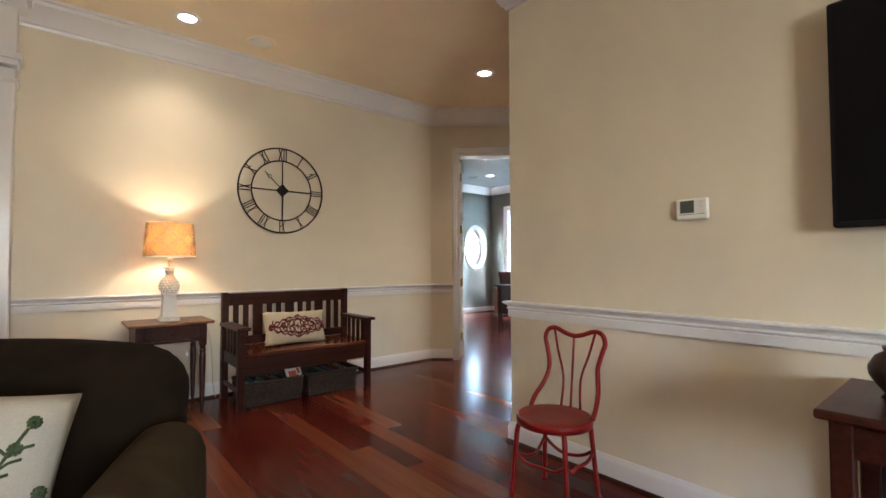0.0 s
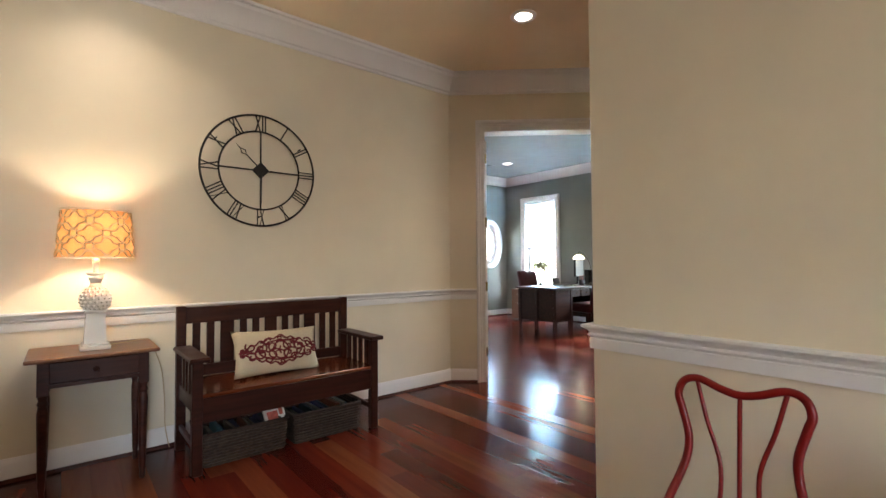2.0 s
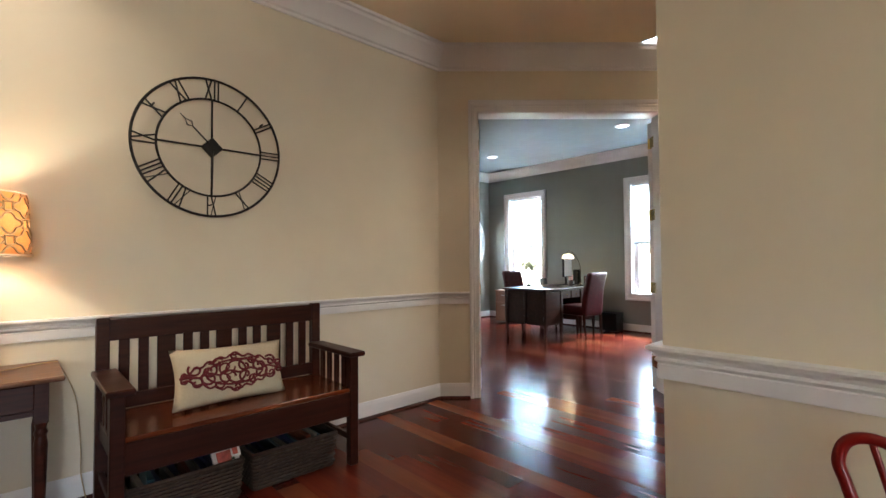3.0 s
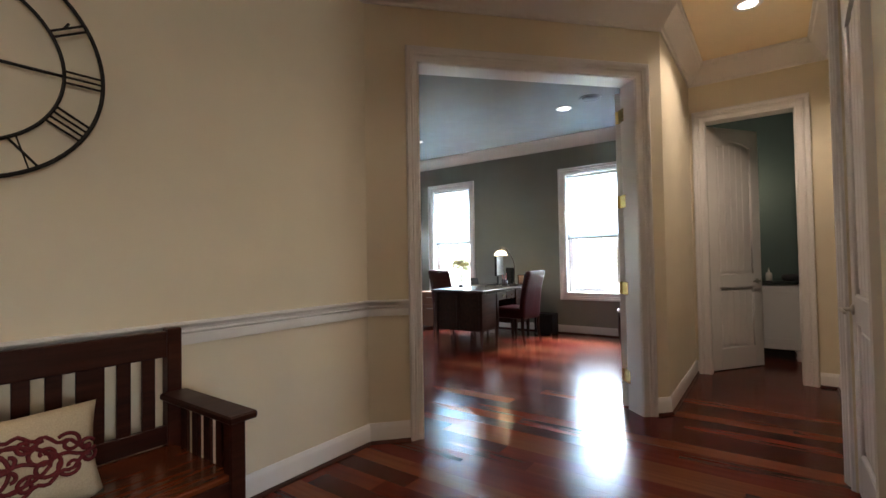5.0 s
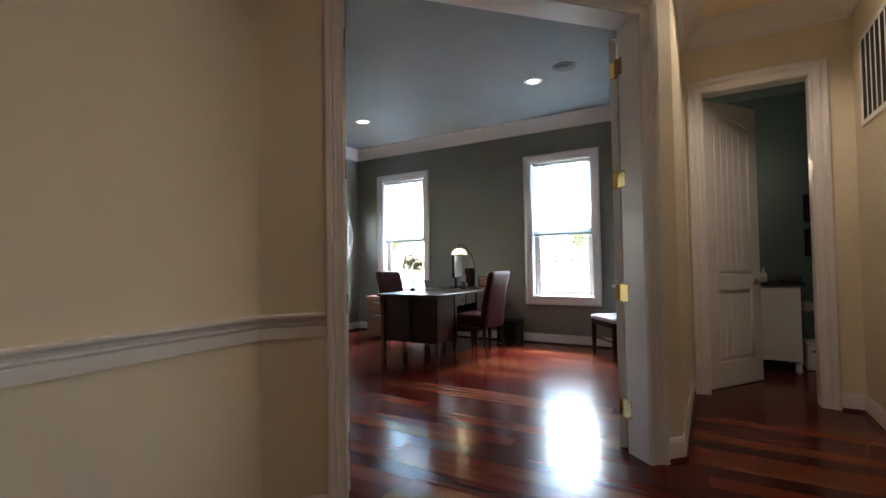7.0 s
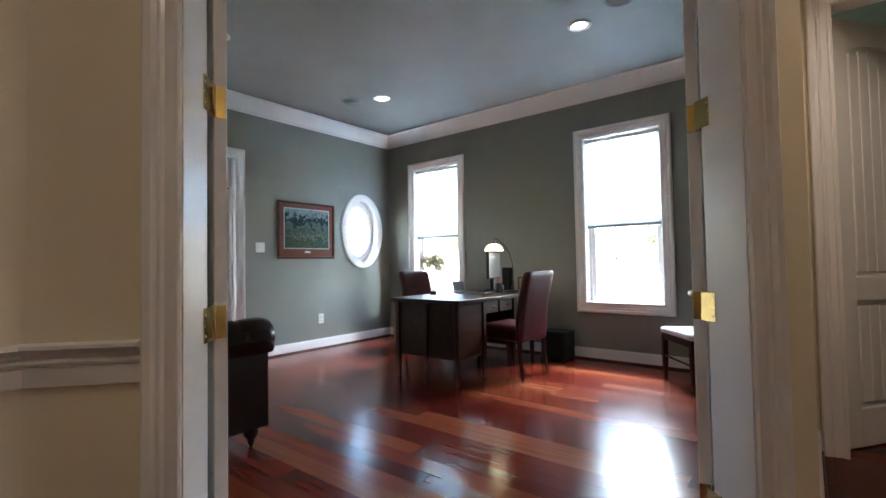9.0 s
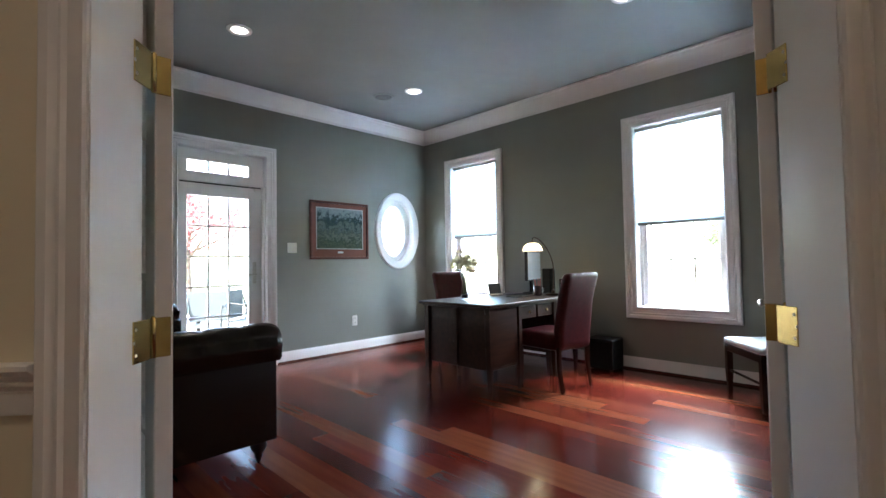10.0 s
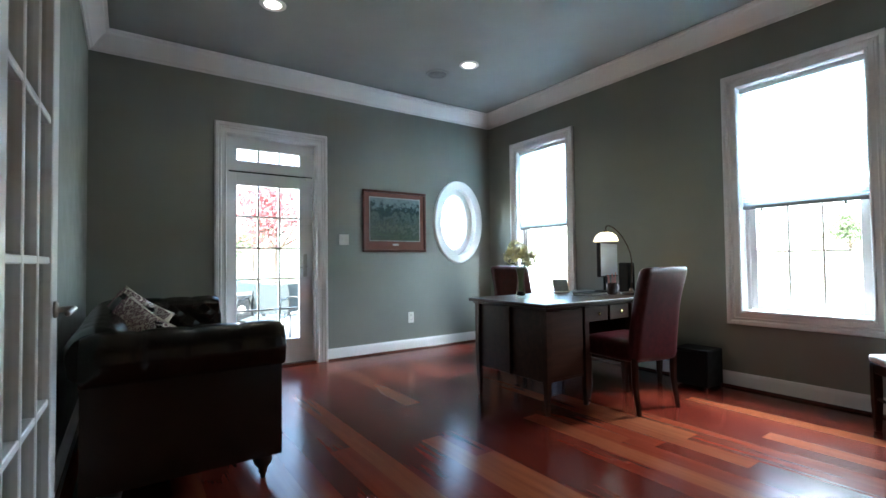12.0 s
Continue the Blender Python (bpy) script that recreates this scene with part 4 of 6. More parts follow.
# ---- living room edge: red bistro chair ----
def bistro_chair():
    t = thing("bistro_chair", "red painted metal bistro chair with a heart shaped back", "chair", pose(1.85, 1.46, 0, 0, 0, -84))
    SZ = 0.408
    part("seat", lathe([(0.0, SZ - 0.001), (0.10, SZ - 0.002), (0.172, SZ + 0.003), (0.182, SZ + 0.001), (0.187, SZ - 0.009), (0.185, SZ - 0.034), (0.178, SZ - 0.034), (0.178, SZ - 0.010), (0.0, SZ - 0.010)], 40), M_RED, t, smooth=True)
    for a in (45, 135, 225, 315):
        c, s = math.cos(radians(a)), math.sin(radians(a))
        part("leg", tube(smooth_curve([(c * 0.155, s * 0.155, SZ - 0.014), (c * 0.180, s * 0.180, SZ - 0.055), (c * 0.19, s * 0.19, 0.27), (c * 0.215, s * 0.215, 0.0)], 5), 0.0125, 8), M_RED, t, smooth=True)
        part("foot_pad", lathe([(0.016, 0), (0.016, 0.012), (0.012, 0.016)], 10, m=pose(c * 0.215, s * 0.215, 0)), M_RED, t)
        # flat braces sag between the legs
        e = math.radians(a + 90)
        p0, p1 = Vector((c * 0.196, s * 0.196, 0.235)), Vector((math.cos(e) * 0.196, math.sin(e) * 0.196, 0.235))
        mid_ = (p0 + p1) * 0.42
        part("brace", tube(smooth_curve([p0, p0.lerp(p1, 0.2) * 0.97 - Vector((0, 0, 0.032)), (mid_.x, mid_.y, 0.185), p1.lerp(p0, 0.2) * 0.97 - Vector((0, 0, 0.032)), p1], 4), 0.0085, 8), M_RED, t, smooth=True)
    # the back: spread at the seat, drawn in at mid height, heart shaped on top
    half = [(0.172, 0.0), (0.172, 0.045), (0.156, 0.105), (0.142, 0.165), (0.140, 0.225), (0.160, 0.30), (0.172, 0.345), (0.155, 0.388), (0.112, 0.400), (0.05, 0.378), (0, 0.368)]
    lean = lambda x, z: (x, math.sqrt(max(0.0, 0.182 ** 2 - min(abs(x), 0.172) ** 2)) * (1 - min(1, z / 0.15)) + 0.165 * min(1, z / 0.15) + z * 0.13, SZ + z)
    pts = [lean(-x, z) for x, z in half] + [lean(x, z) for x, z in half[-2::-1]]
    part("back_frame", tube(smooth_curve(pts, 5), 0.0125, 9), M_RED, t, smooth=True)
    for x0, x1, z1 in ((-0.055, -0.118, 0.398), (0, 0, 0.368), (0.055, 0.118, 0.398)):
        part("back_rod", tube(smooth_curve([(x0, 0.165, SZ), lean(x0 * 0.9, 0.15), lean(x1 * 0.75, 0.28), lean(x1, z1)], 5), 0.0068, 8), M_RED, t, smooth=True)


bistro_chair()


def thermostat():
    t = thing("thermostat", "white wall thermostat with a grey display", "thermostat", pose(THERMO_X, 0.945, 1.415, 0, 0, -90))
    part("body", box(-0.071, -0.026, -0.05, 0.071, 0, 0.05, 0.010, segs=3), M_PLASTIC, t)
    part("display", box(-0.050, -0.0275, -0.018, 0.012, -0.027, 0.040, 0.001), M_LCD, t, "grey display")
    for k in range(2):
        part("button", box(0.032, -0.029, 0.005 + k * 0.02, 0.052, -0.027, 0.018 + k * 0.02, 0.002), M_TRIM, t)
    part("flap_line", box(-0.06, -0.0265, -0.026, 0.06, -0.0255, -0.024), M_LCD, t)


thermostat()
tv = thing("television", "large black flat television mounted on the wall", "television", pose(THERMO_X, -0.195, 1.715, 0, 0, -90))
part("housing", box(-0.62, -0.085, -0.425, 0.62, -0.035, 0.425, 0.006), M_BLACK, tv)
part("screen", box(-0.605, -0.0875, -0.405, 0.605, -0.0845, 0.41), M_SCREEN, tv, "dark switched off screen")
part("wall_mount", box(-0.2, -0.036, -0.2, 0.2, -0.001, 0.2), M_BLACK, tv)


def console():
    t = thing("console_table", "dark cherry console table with open shelf", "table", pose(1.90, -0.32, 0))
    part("tabletop", box(-0.24, -0.75, 0.702, 0.33, 0.72, 0.732, 0.008, segs=2), M_MAHOG, t)
    part("apron", boxes([(-0.205, -0.70, 0.60, -0.185, 0.68, 0.702), (-0.205, 0.655, 0.60, 0.30, 0.68, 0.702), (-0.205, -0.70, 0.60, 0.30, -0.675, 0.702)]), M_MAHOG, t)
    for x in (-0.21, 0.25):
        for y in (-0.71, 0.635):
            part("leg", box(x, y, 0, x + 0.055, y + 0.055, 0.702, 0.005), M_MAHOG, t)
    part("shelf", box(-0.19, -0.69, 0.15, 0.29, 0.67, 0.175, 0.003), M_MAHOG, t)
    part("back_panel", box(0.27, -0.69, 0.17, 0.285, 0.67, 0.702), plain("dark green back panel", (0.02, 0.03, 0.028), 0.5), t)


console()
pot = thing("pottery_vase", "dark brown rounded pottery vase on the console", "vase", pose(1.95, 0.235, 0.732))
part("body", lathe([(0.04, 0), (0.05, 0.005), (0.04, 0.02), (0.06, 0.045), (0.078, 0.075), (0.08, 0.10), (0.062, 0.135), (0.04, 0.15), (0.045, 0.165), (0.035, 0.162), (0.03, 0.145)], 28), plain("dark glazed pottery", (0.045, 0.03, 0.024), 0.4, 0, 0.4, 12, 0.3), pot, smooth=True)


# ---- living room: brown armchair with pillow, white pilaster ----
def soft_box(w, d, h, r, seed, n=14, sag=0.0):
    """Stuffed block, base at z=0, with rounded edges and slow lumps."""
    own = box(-w / 2, -d / 2, 0, w / 2, d / 2, h)
    bmesh.ops.subdivide_edges(own, edges=own.edges[:], cuts=n, use_grid_fill=True)
    for v in own.verts:
        p = v.co
        c = Vector((max(-w / 2 + r, min(w / 2 - r, p.x)), max(-d / 2 + r, min(d / 2 - r, p.y)), max(r, min(h - r, p.z))))
        off = p - c
        if off.length > 1e-6:
            p = c + off.normalized() * r
        k = noise.noise(Vector((p.x * 4 + seed, p.y * 4, p.z * 4))) * 0.012
        v.co = p + (p - Vector((0, 0, h / 2))).normalized() * k
        if v.co.z < 0.002:
            v.co.z = 0.0
    return own


def armchair():
    t = thing("armchair", "dark brown microsuede armchair with a rounded back", "armchair", pose(-0.314, 1.454, 0, 0, 0, -12))
    part("base", soft_box(1.00, 0.84, 0.34, 0.05, 1), M_SUEDE, t, smooth=True, m=pose(0, 0, 0.06))
    bk = soft_box(1.06, 0.26, 0.89, 0.12, 2, 18)
    for v in bk.verts:
        v.co.z *= 1 - 0.10 * (v.co.x / 0.56) ** 2
        v.co.y += 0.10 * v.co.z
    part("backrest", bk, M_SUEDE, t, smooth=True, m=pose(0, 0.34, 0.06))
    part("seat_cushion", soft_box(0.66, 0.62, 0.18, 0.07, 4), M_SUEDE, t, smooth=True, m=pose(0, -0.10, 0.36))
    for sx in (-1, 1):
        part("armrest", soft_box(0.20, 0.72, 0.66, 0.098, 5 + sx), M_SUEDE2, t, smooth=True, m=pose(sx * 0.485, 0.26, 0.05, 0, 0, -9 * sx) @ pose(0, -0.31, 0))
        for sy in (-1, 1):
            part("foot", lathe([(0.02, 0), (0.03, 0.06), (0.032, 0.07)], 12, m=pose(sx * 0.42, sy * 0.33, 0)), M_MAHOG, t)


armchair()
pw, ph, pd = 0.46, 0.46, 0.15
prt = cushion("printed_pillow", "white cotton pillow with green botanical print", pw, ph, pd, M_PRINT, pose(-0.255, 1.37, 0.69, -22, 14, 8), 6)
leafy = []
for (x0, y0, x1, y1) in ((-0.7, -0.8, 0.1, 0.55), (-0.2, -0.85, 0.62, 0.6), (0.1, -0.8, 0.8, 0.0), (-0.85, -0.3, -0.35, 0.75)):
    leafy.append([(x0 + (x1 - x0) * k / 12 + 0.05 * math.sin(k / 3), y0 + (y1 - y0) * k / 12) for k in range(13)])
    for k in (3, 5, 6, 7, 8, 9, 10):
        bx, by = x0 + (x1 - x0) * k / 12, y0 + (y1 - y0) * k / 12
        for s in (-1, 1):
            leafy.append([(bx, by), (bx + s * 0.08, by + 0.07), (bx + s * 0.17, by + 0.10)])
on_cushion(prt, leafy, pw, ph, pd, M_GREEN, 0.0034, "stem_print", "green printed stems")
for fx, fy in ((0.62, 0.66), (0.52, 0.42), (0.10, 0.62), (0.78, 0.05), (-0.35, 0.78)):
    petals = [[(fx, fy), (fx + 0.06 * math.cos(k * math.pi / 5), fy + 0.06 * math.sin(k * math.pi / 5))] for k in range(10)]
    on_cushion(prt, petals, pw, ph, pd, M_GREEN, 0.0035, "flower_print", "green printed flower head")

pil = thing("pilaster", "white painted pilaster with a moulded capital", "pilaster", pose(-0.47, CLOCK_Y, 0), kind="structure")
part("shaft", box(-0.16, -0.17, 0.0, 0.16, 0.0, 2.50, 0.006), M_TRIM, pil)
part("plinth", box(-0.18, -0.19, 0.0, 0.18, 0.0, 0.18, 0.006), M_TRIM, pil)
part("capital", boxes([(-0.175, -0.185, 2.40, 0.175, 0, 2.43), (-0.175, -0.185, 2.52, 0.175, 0, 2.56), (-0.195, -0.205, 2.56, 0.195, 0, 2.60), (-0.165, -0.175, 2.60, 0.165, 0, CEIL - 0.1), (-0.21, -0.22, CEIL - 0.14, 0.21, 0, CEIL - 0.08), (-0.24, -0.25, CEIL - 0.08, 0.24, 0, CEIL - 0.003)], 0.004), M_TRIM, pil)


# ---- hall: grille, doors ----
def grille():
    t = thing("air_grille", "white return air grille with dark slots high on the wall", "vent", pose(6.01, HALL_S, 2.32, 0, 0, 180))
    part("frame", boxes([(-0.33, -0.012, -0.31, 0.33, 0, -0.275), (-0.33, -0.012, 0.275, 0.33, 0, 0.31), (-0.33, -0.012, -0.275, -0.295, 0, 0.275), (0.295, -0.012, -0.275, 0.33, 0, 0.275)], 0.002), M_TRIM, t)
    # flat black sheet on the wall gives the darkness between the slats
    part("backing", box(-0.295, -0.004, -0.275, 0.295, -0.001, 0.275), M_BLACK, t, "black sheet for the shade inside the duct")
    for k in range(5):
        x = -0.295 + (k + 1) * 0.59 / 6
        part("mullion", box(x - 0.008, -0.007, -0.275, x + 0.008, -0.003, 0.275, 0.001), M_TRIM, t)


grille()


def hinge(parent, z, pin, r=0.0065, h=0.10):
    part("hinge_barrel", lathe([(r, -h / 2), (r, h / 2), (r * 0.7, h / 2 + 0.004), (0, h / 2 + 0.006)], 10, m=pose(pin[0], pin[1], z)), M_BRASS, parent, smooth=True)


def rounded_plate(w, h, t):
    return box(0, -t, -h / 2, w, 0, h / 2, min(0.001, t * 0.4))


def lever(parent, x, y, z, side, toward):
    """Lever handle on the face y, standing out to side (-1 or 1), the lever pointing to toward."""
    hd = part("door_handle", lathe([(0.026, 0), (0.026, 0.006), (0.022, 0.010), (0.010, 0.012), (0.009, 0.045), (0.012, 0.05), (0.0, 0.052)], 20, m=pose(x, y, z, 90 if side < 0 else -90)), M_NICKEL, parent, "brushed nickel lever", smooth=True)
    yy = y + side * 0.048
    part("lever", tube(smooth_curve([(x, yy, z), (x + toward * 0.04, yy + side * 0.004, z + 0.002), (x + toward * 0.085, yy, z - 0.002), (x + toward * 0.11, yy - side * 0.004, z - 0.006)], 4), [0.009] * 5 + [0.0075] * 8, 10), M_NICKEL, hd, smooth=True)


def french_leaf(m, w, hinge_side, label):
    """Glazed leaf along +x from the pin at x=0, its thickness towards y*hinge_side."""
    t = thing("french_door", label, "door", m, "french doors")
    th, h, st, top, bot = 0.042, 2.462, 0.105, 0.115, 0.225
    y0, y1 = sorted((0.0, th * hinge_side))
    z0 = 0.008
    for x in (0.002, w - st):
        part("stile", box(x, y0, z0, x + st, y1, z0 + h, 0.003), M_TRIM, t)
    part("top_rail", box(st, y0, z0 + h - top, w - st, y1, z0 + h, 0.002), M_TRIM, t)
    part("bottom_rail", box(st, y0, z0, w - st, y1, z0 + bot, 0.002), M_TRIM, t)
    gx0, gx1, gz0, gz1 = st, w - st, z0 + bot, z0 + h - top
    for i in (1, 2):
        x = gx0 + (gx1 - gx0) * i / 3
        part("muntin", box(x - 0.011, y0 + 0.004, gz0, x + 0.011, y1 - 0.004, gz1, 0.003), M_TRIM, t)
    for j in range(1, 5):
        z = gz0 + (gz1 - gz0) * j / 5
        part("muntin", box(gx0, y0 + 0.005, z - 0.011, gx1, y1 - 0.005, z + 0.011, 0.003), M_TRIM, t)
    for i in range(3):
        for j in range(5):
            a, b = gx0 + (gx1 - gx0) * i / 3, gz0 + (gz1 - gz0) * j / 5
            p = part("pane", box(a + 0.004, (y0 + y1) / 2 - 0.002, b + 0.004, a + (gx1 - gx0) / 3 - 0.004, (y0 + y1) / 2 + 0.002, b + (gz1 - gz0) / 5 - 0.004), M_GLASS, t)
            p.visible_shadow = False
    for z in (0.25, 0.93, 1.605, 2.275):
        part("hinge_leaf", box(-0.0015, y0 + 0.006, z - 0.05, 0.003, y1 - 0.001, z + 0.05, 0.001), M_BRASS, t, "polished brass hinge leaf")
        hinge(t, z, (-0.004, -0.004 * hinge_side))
    for side in (-1, 1):
        lever(t, w - 0.06, y1 if side > 0 else y0, 0.93, side, -1)
    return t


pin_l = A + U2 * (FR0 + 0.006) + N2 * (DT + 0.057)
pin_r = A + U2 * (FR1 + 0.020) + N2 * (DT + 0.045)
LEAF = 0.77
ang_u = math.degrees(math.atan2(U2.y, U2.x))
french_leaf(pose(pin_l.x, pin_l.y, 0, 0, 0, ang_u + 131), LEAF, -1, "open white french door with fifteen glass panes")
french_leaf(pose(pin_r.x, pin_r.y, 0, 0, 0, ang_u + 180 - 131), LEAF, 1, "open white french door with fifteen glass panes")
for s, sgn in ((FR0, 1), (FR1, -1)):
    for z in (0.25, 0.93, 1.605, 2.275):
        hl = tagged(part("jamb_hinge_leaf", box(0.004 if sgn > 0 else -0.008, DT - 0.030, z - 0.05, 0.008 if sgn > 0 else -0.004, DT + 0.036, z + 0.05, 0.001), M_BRASS), "polished brass hinge leaf screwed to the jamb", "hinge", "brass door hinges")
        hl.matrix_basis = DM @ Matrix.Translation((s, 0, 0))
        for k in range(3):
            part("screw", lathe([(0.0045, 0), (0.004, 0.001), (0, 0.0015)], 8, m=Matrix.Translation((0.008 * sgn, DT - 0.022 - 0.008 * (k % 2), z - 0.03 + k * 0.03)) @ Matrix.Rotation(sgn * math.pi / 2, 4, "Y")), M_NICKEL, hl)


def panel_door(name, m, w, h, label, arched=True, lever_x=None, y_side=1, knob=True):
    """Two panel leaf along +x; faces at y=0 and y=0.04."""
    t = thing(name, label, "door", m)
    th, st, z0 = 0.040, 0.115, 0.008
    lock0, lock1, bot, top = 0.84, 0.97, 0.21, 0.13
    for x in (0.0, w - st):
        part("stile", box(x, 0, z0, x + st, th, h, 0.002), M_TRIM, t)
    part("bottom_rail", box(st, 0, z0, w - st, th, z0 + bot, 0.002), M_TRIM, t)
    part("lock_rail", box(st, 0, lock0, w - st, th, lock1, 0.002), M_TRIM, t)
    bm, n = bmesh.new(), 12
    for k in range(n):
        x0, x1 = st + (w - 2 * st) * k / n, st + (w - 2 * st) * (k + 1) / n
        rise = lambda x: (0.055 * (1 - ((x - w / 2) / (w / 2 - st)) ** 2) if arched else 0)
        vs = [bm.verts.new(p) for p in ((x0, 0, h - top - 0.06 + rise(x0)), (x1, 0, h - top - 0.06 + rise(x1)), (x1, 0, h), (x0, 0, h),
                                        (x0, th, h - top - 0.06 + rise(x0)), (x1, th, h - top - 0.06 + rise(x1)), (x1, th, h), (x0, th, h))]
        for q in ((0, 1, 2, 3), (5, 4, 7, 6), (0, 4, 5, 1), (3, 2, 6, 7)):
            bm.faces.new([vs[i] for i in q])
    bmesh.ops.recalc_face_normals(bm, faces=bm.faces)
    part("top_rail", bm, M_TRIM, t)
    for a, b in ((z0 + bot, lock0), (lock1, h - top)):
        bm = bmesh.new()
        box(st - 0.005, 0.018, a - 0.005, w - st + 0.005, th - 0.018, b + 0.01, bm=bm)
        n, curve = 5, arched and b > 1.5
        for k in range(n):
            x0, x1 = st + 0.032 + (w - 2 * st - 0.064) * k / n, st + 0.032 + (w - 2 * st - 0.064) * (k + 1) / n
            up = 0.055 * (1 - (((x0 + x1) / 2 - w / 2) / (w / 2 - st)) ** 2) - 0.055 if curve else 0.0
            box(x0 + 0.001, 0.011, a + 0.032, x1 - 0.001, th - 0.011, b - 0.035 + up, 0.004, bm=bm)
        part("beaded_panel", bm, M_TRIM, t)
        # sloped sticking round the panel
        st_ = bmesh.new()
        for q0, q1, r0, r1 in ((st, a, st, b), (w - st, a, w - st, b), (st, a, w - st, a)):
            tube([(q0, 0.011, q1), (r0, 0.011, r1)], 0.009, 8, st_)
            tube([(q0, th - 0.011, q1), (r0, th - 0.011, r1)], 0.009, 8, st_)
        part("sticking", st_, M_TRIM, t, smooth=True)
    for z in (0.26, 0.90, 1.60, 2.24):
        hinge(t, z, (-0.003, -0.003 if y_side < 0 else th + 0.003), 0.006, 0.09)
    if lever_x is not None:
        for side in (-1, 1):
            lever(t, lever_x, th if side > 0 else 0, 0.90, side, -1 if lever_x > w / 2 else 1)
    return t


# powder room door, swung inwards from its hinge side
hx, hy = D2_X + WT, HALL_N - 0.14
ang = math.degrees(math.atan2(2.418 - hy, 7.24 - hx))
panel_door("panel_door", pose(hx, hy, 0, 0, 0, ang), 0.70, 2.485, "white panelled powder room door standing half open", True, 0.63, 1)
panel_door("closet_door", pose(BLOCK_END - 0.125, CLOSET_Y - 0.01, 0, 0, 0, 180), 0.75, 2.445, "white panelled closet door, shut", True, 0.065, -1)


# ---- powder room ----
def vanity():
    t = thing("vanity_cabinet", "white bathroom vanity cabinet with a black top", "cabinet", pose(7.62, 2.08, 0))
    part("body", box(0, 0, 0.12, 0.62, 0.86, 0.845, 0.006), M_TRIM, t)
    for z in (0.18, 0.74):
        part("side_rail", box(-0.008, 0.06, z, 0.0, 0.8, z + 0.06, 0.002), M_TRIM, t)
    for x in (0.03, 0.56):
        for y in (0.03, 0.80):
            part("foot", lathe([(0.018, 0), (0.032, 0.03), (0.024, 0.07), (0.036, 0.12)], 14, m=pose(x, y, 0)), M_TRIM, t, smooth=True)
    part("countertop", box(-0.03, -0.03, 0.845, 0.64, 0.87, 0.878, 0.004), M_STONE, t, "polished black stone top")


vanity()
tw = thing("folded_towel", "dark folded towel lying on the vanity", "towel", pose(7.72, 2.16, 0.878))
part("cloth", soft_box(0.16, 0.18, 0.07, 0.03, 9, 8), plain("dark grey towelling", (0.035, 0.035, 0.04), 0.95, 0, 0.3, 120, 0.8), tw, smooth=True)
sd = thing("soap_dispenser", "small white soap dispenser on the vanity", "dispenser", pose(7.70, 2.36, 0.878))
part("bottle", lathe([(0.03, 0), (0.032, 0.06), (0.028, 0.085), (0.01, 0.095), (0.01, 0.12)], 16), M_CERAMIC, sd, smooth=True)
part("pump", tube([(0, 0, 0.115), (0, 0, 0.14), (-0.035, 0, 0.14)], 0.005, 8), M_NICKEL, sd)
tp = thing("toilet_roll", "white toilet roll on a chrome holder", "toilet roll", pose(8.02, 1.98, 0.62))
part("roll", lathe([(0.02, -0.05), (0.055, -0.05), (0.055, 0.05), (0.02, 0.05)], 24, m=pose(0, 0, 0, 0, 90)), M_PRINT, tp, smooth=True)
part("holder", tube([(-0.06, 0, 0), (-0.07, 0.02, 0.03), (-0.07, 0.10, 0.03)], 0.007, 8), M_NICKEL, tp)
bn = thing("waste_bin", "white square waste bin on the floor", "bin", pose(7.96, 1.92, 0))
part("body", boxes([(-0.10, -0.10, 0, 0.10, 0.10, 0.25)], 0.01), M_TRIM, bn)
part("lid", box(-0.107, -0.107, 0.25, 0.107, 0.107, 0.285, 0.008), M_TRIM, bn)
part("slot", box(-0.1015, -0.05, 0.18, -0.0995, 0.05, 0.20), M_BLACK, bn)
for z in (1.28, 1.68):
    pf = thing("small_picture", "small dark framed picture on the teal wall", "picture", pose(8.896, 1.72, z, 0, 0, -90), "powder room pictures")
    part("frame", boxes([(-0.14, -0.022, -0.16, 0.14, 0, -0.13), (-0.14, -0.022, 0.13, 0.14, 0, 0.16), (-0.14, -0.022, -0.13, -0.11, 0, 0.13), (0.11, -0.022, -0.13, 0.14, 0, 0.13)], 0.002), M_BLACK, pf)
    part("print", box(-0.11, -0.010, -0.13, 0.11, -0.004, 0.13), M_DESK, pf)


def sconce():
    t = thing("wall_sconce", "small crystal wall sconce glowing on the teal wall", "wall lamp", pose(8.2, HALL_N - 0.006, 1.95))
    part("back_plate", lathe([(0.05, 0), (0.045, 0.012), (0.0, 0.016)], 18, m=pose(0, 0, 0, 90)), M_NICKEL, t, smooth=True)
    part("arm", tube(smooth_curve([(0, -0.01, 0), (0, -0.08, -0.03), (0, -0.12, 0.02)], 5), 0.006, 8), M_NICKEL, t, smooth=True)
    part("globe", lathe([(0.02, 0.0), (0.05, 0.03), (0.055, 0.07), (0.04, 0.11), (0.0, 0.12)], 18, m=pose(0, -0.12, 0.02)), glowing("lit sconce globe", (1.0, 0.85, 0.62), 0.2), t, smooth=True)
    for k in range(3):
        part("crystal", lathe([(0.0, -0.014), (0.011, 0.0), (0.0, 0.014)], 6, m=pose(0.02 * (k - 1), -0.10, -0.08 - 0.05 * k)), M_GLASS, t)
    lamp_light("sconce_light", "POINT", 0.60, (1.0, 0.85, 0.62), pose(8.2, HALL_N - 0.25, 2.05), radius=0.05)


sconce()


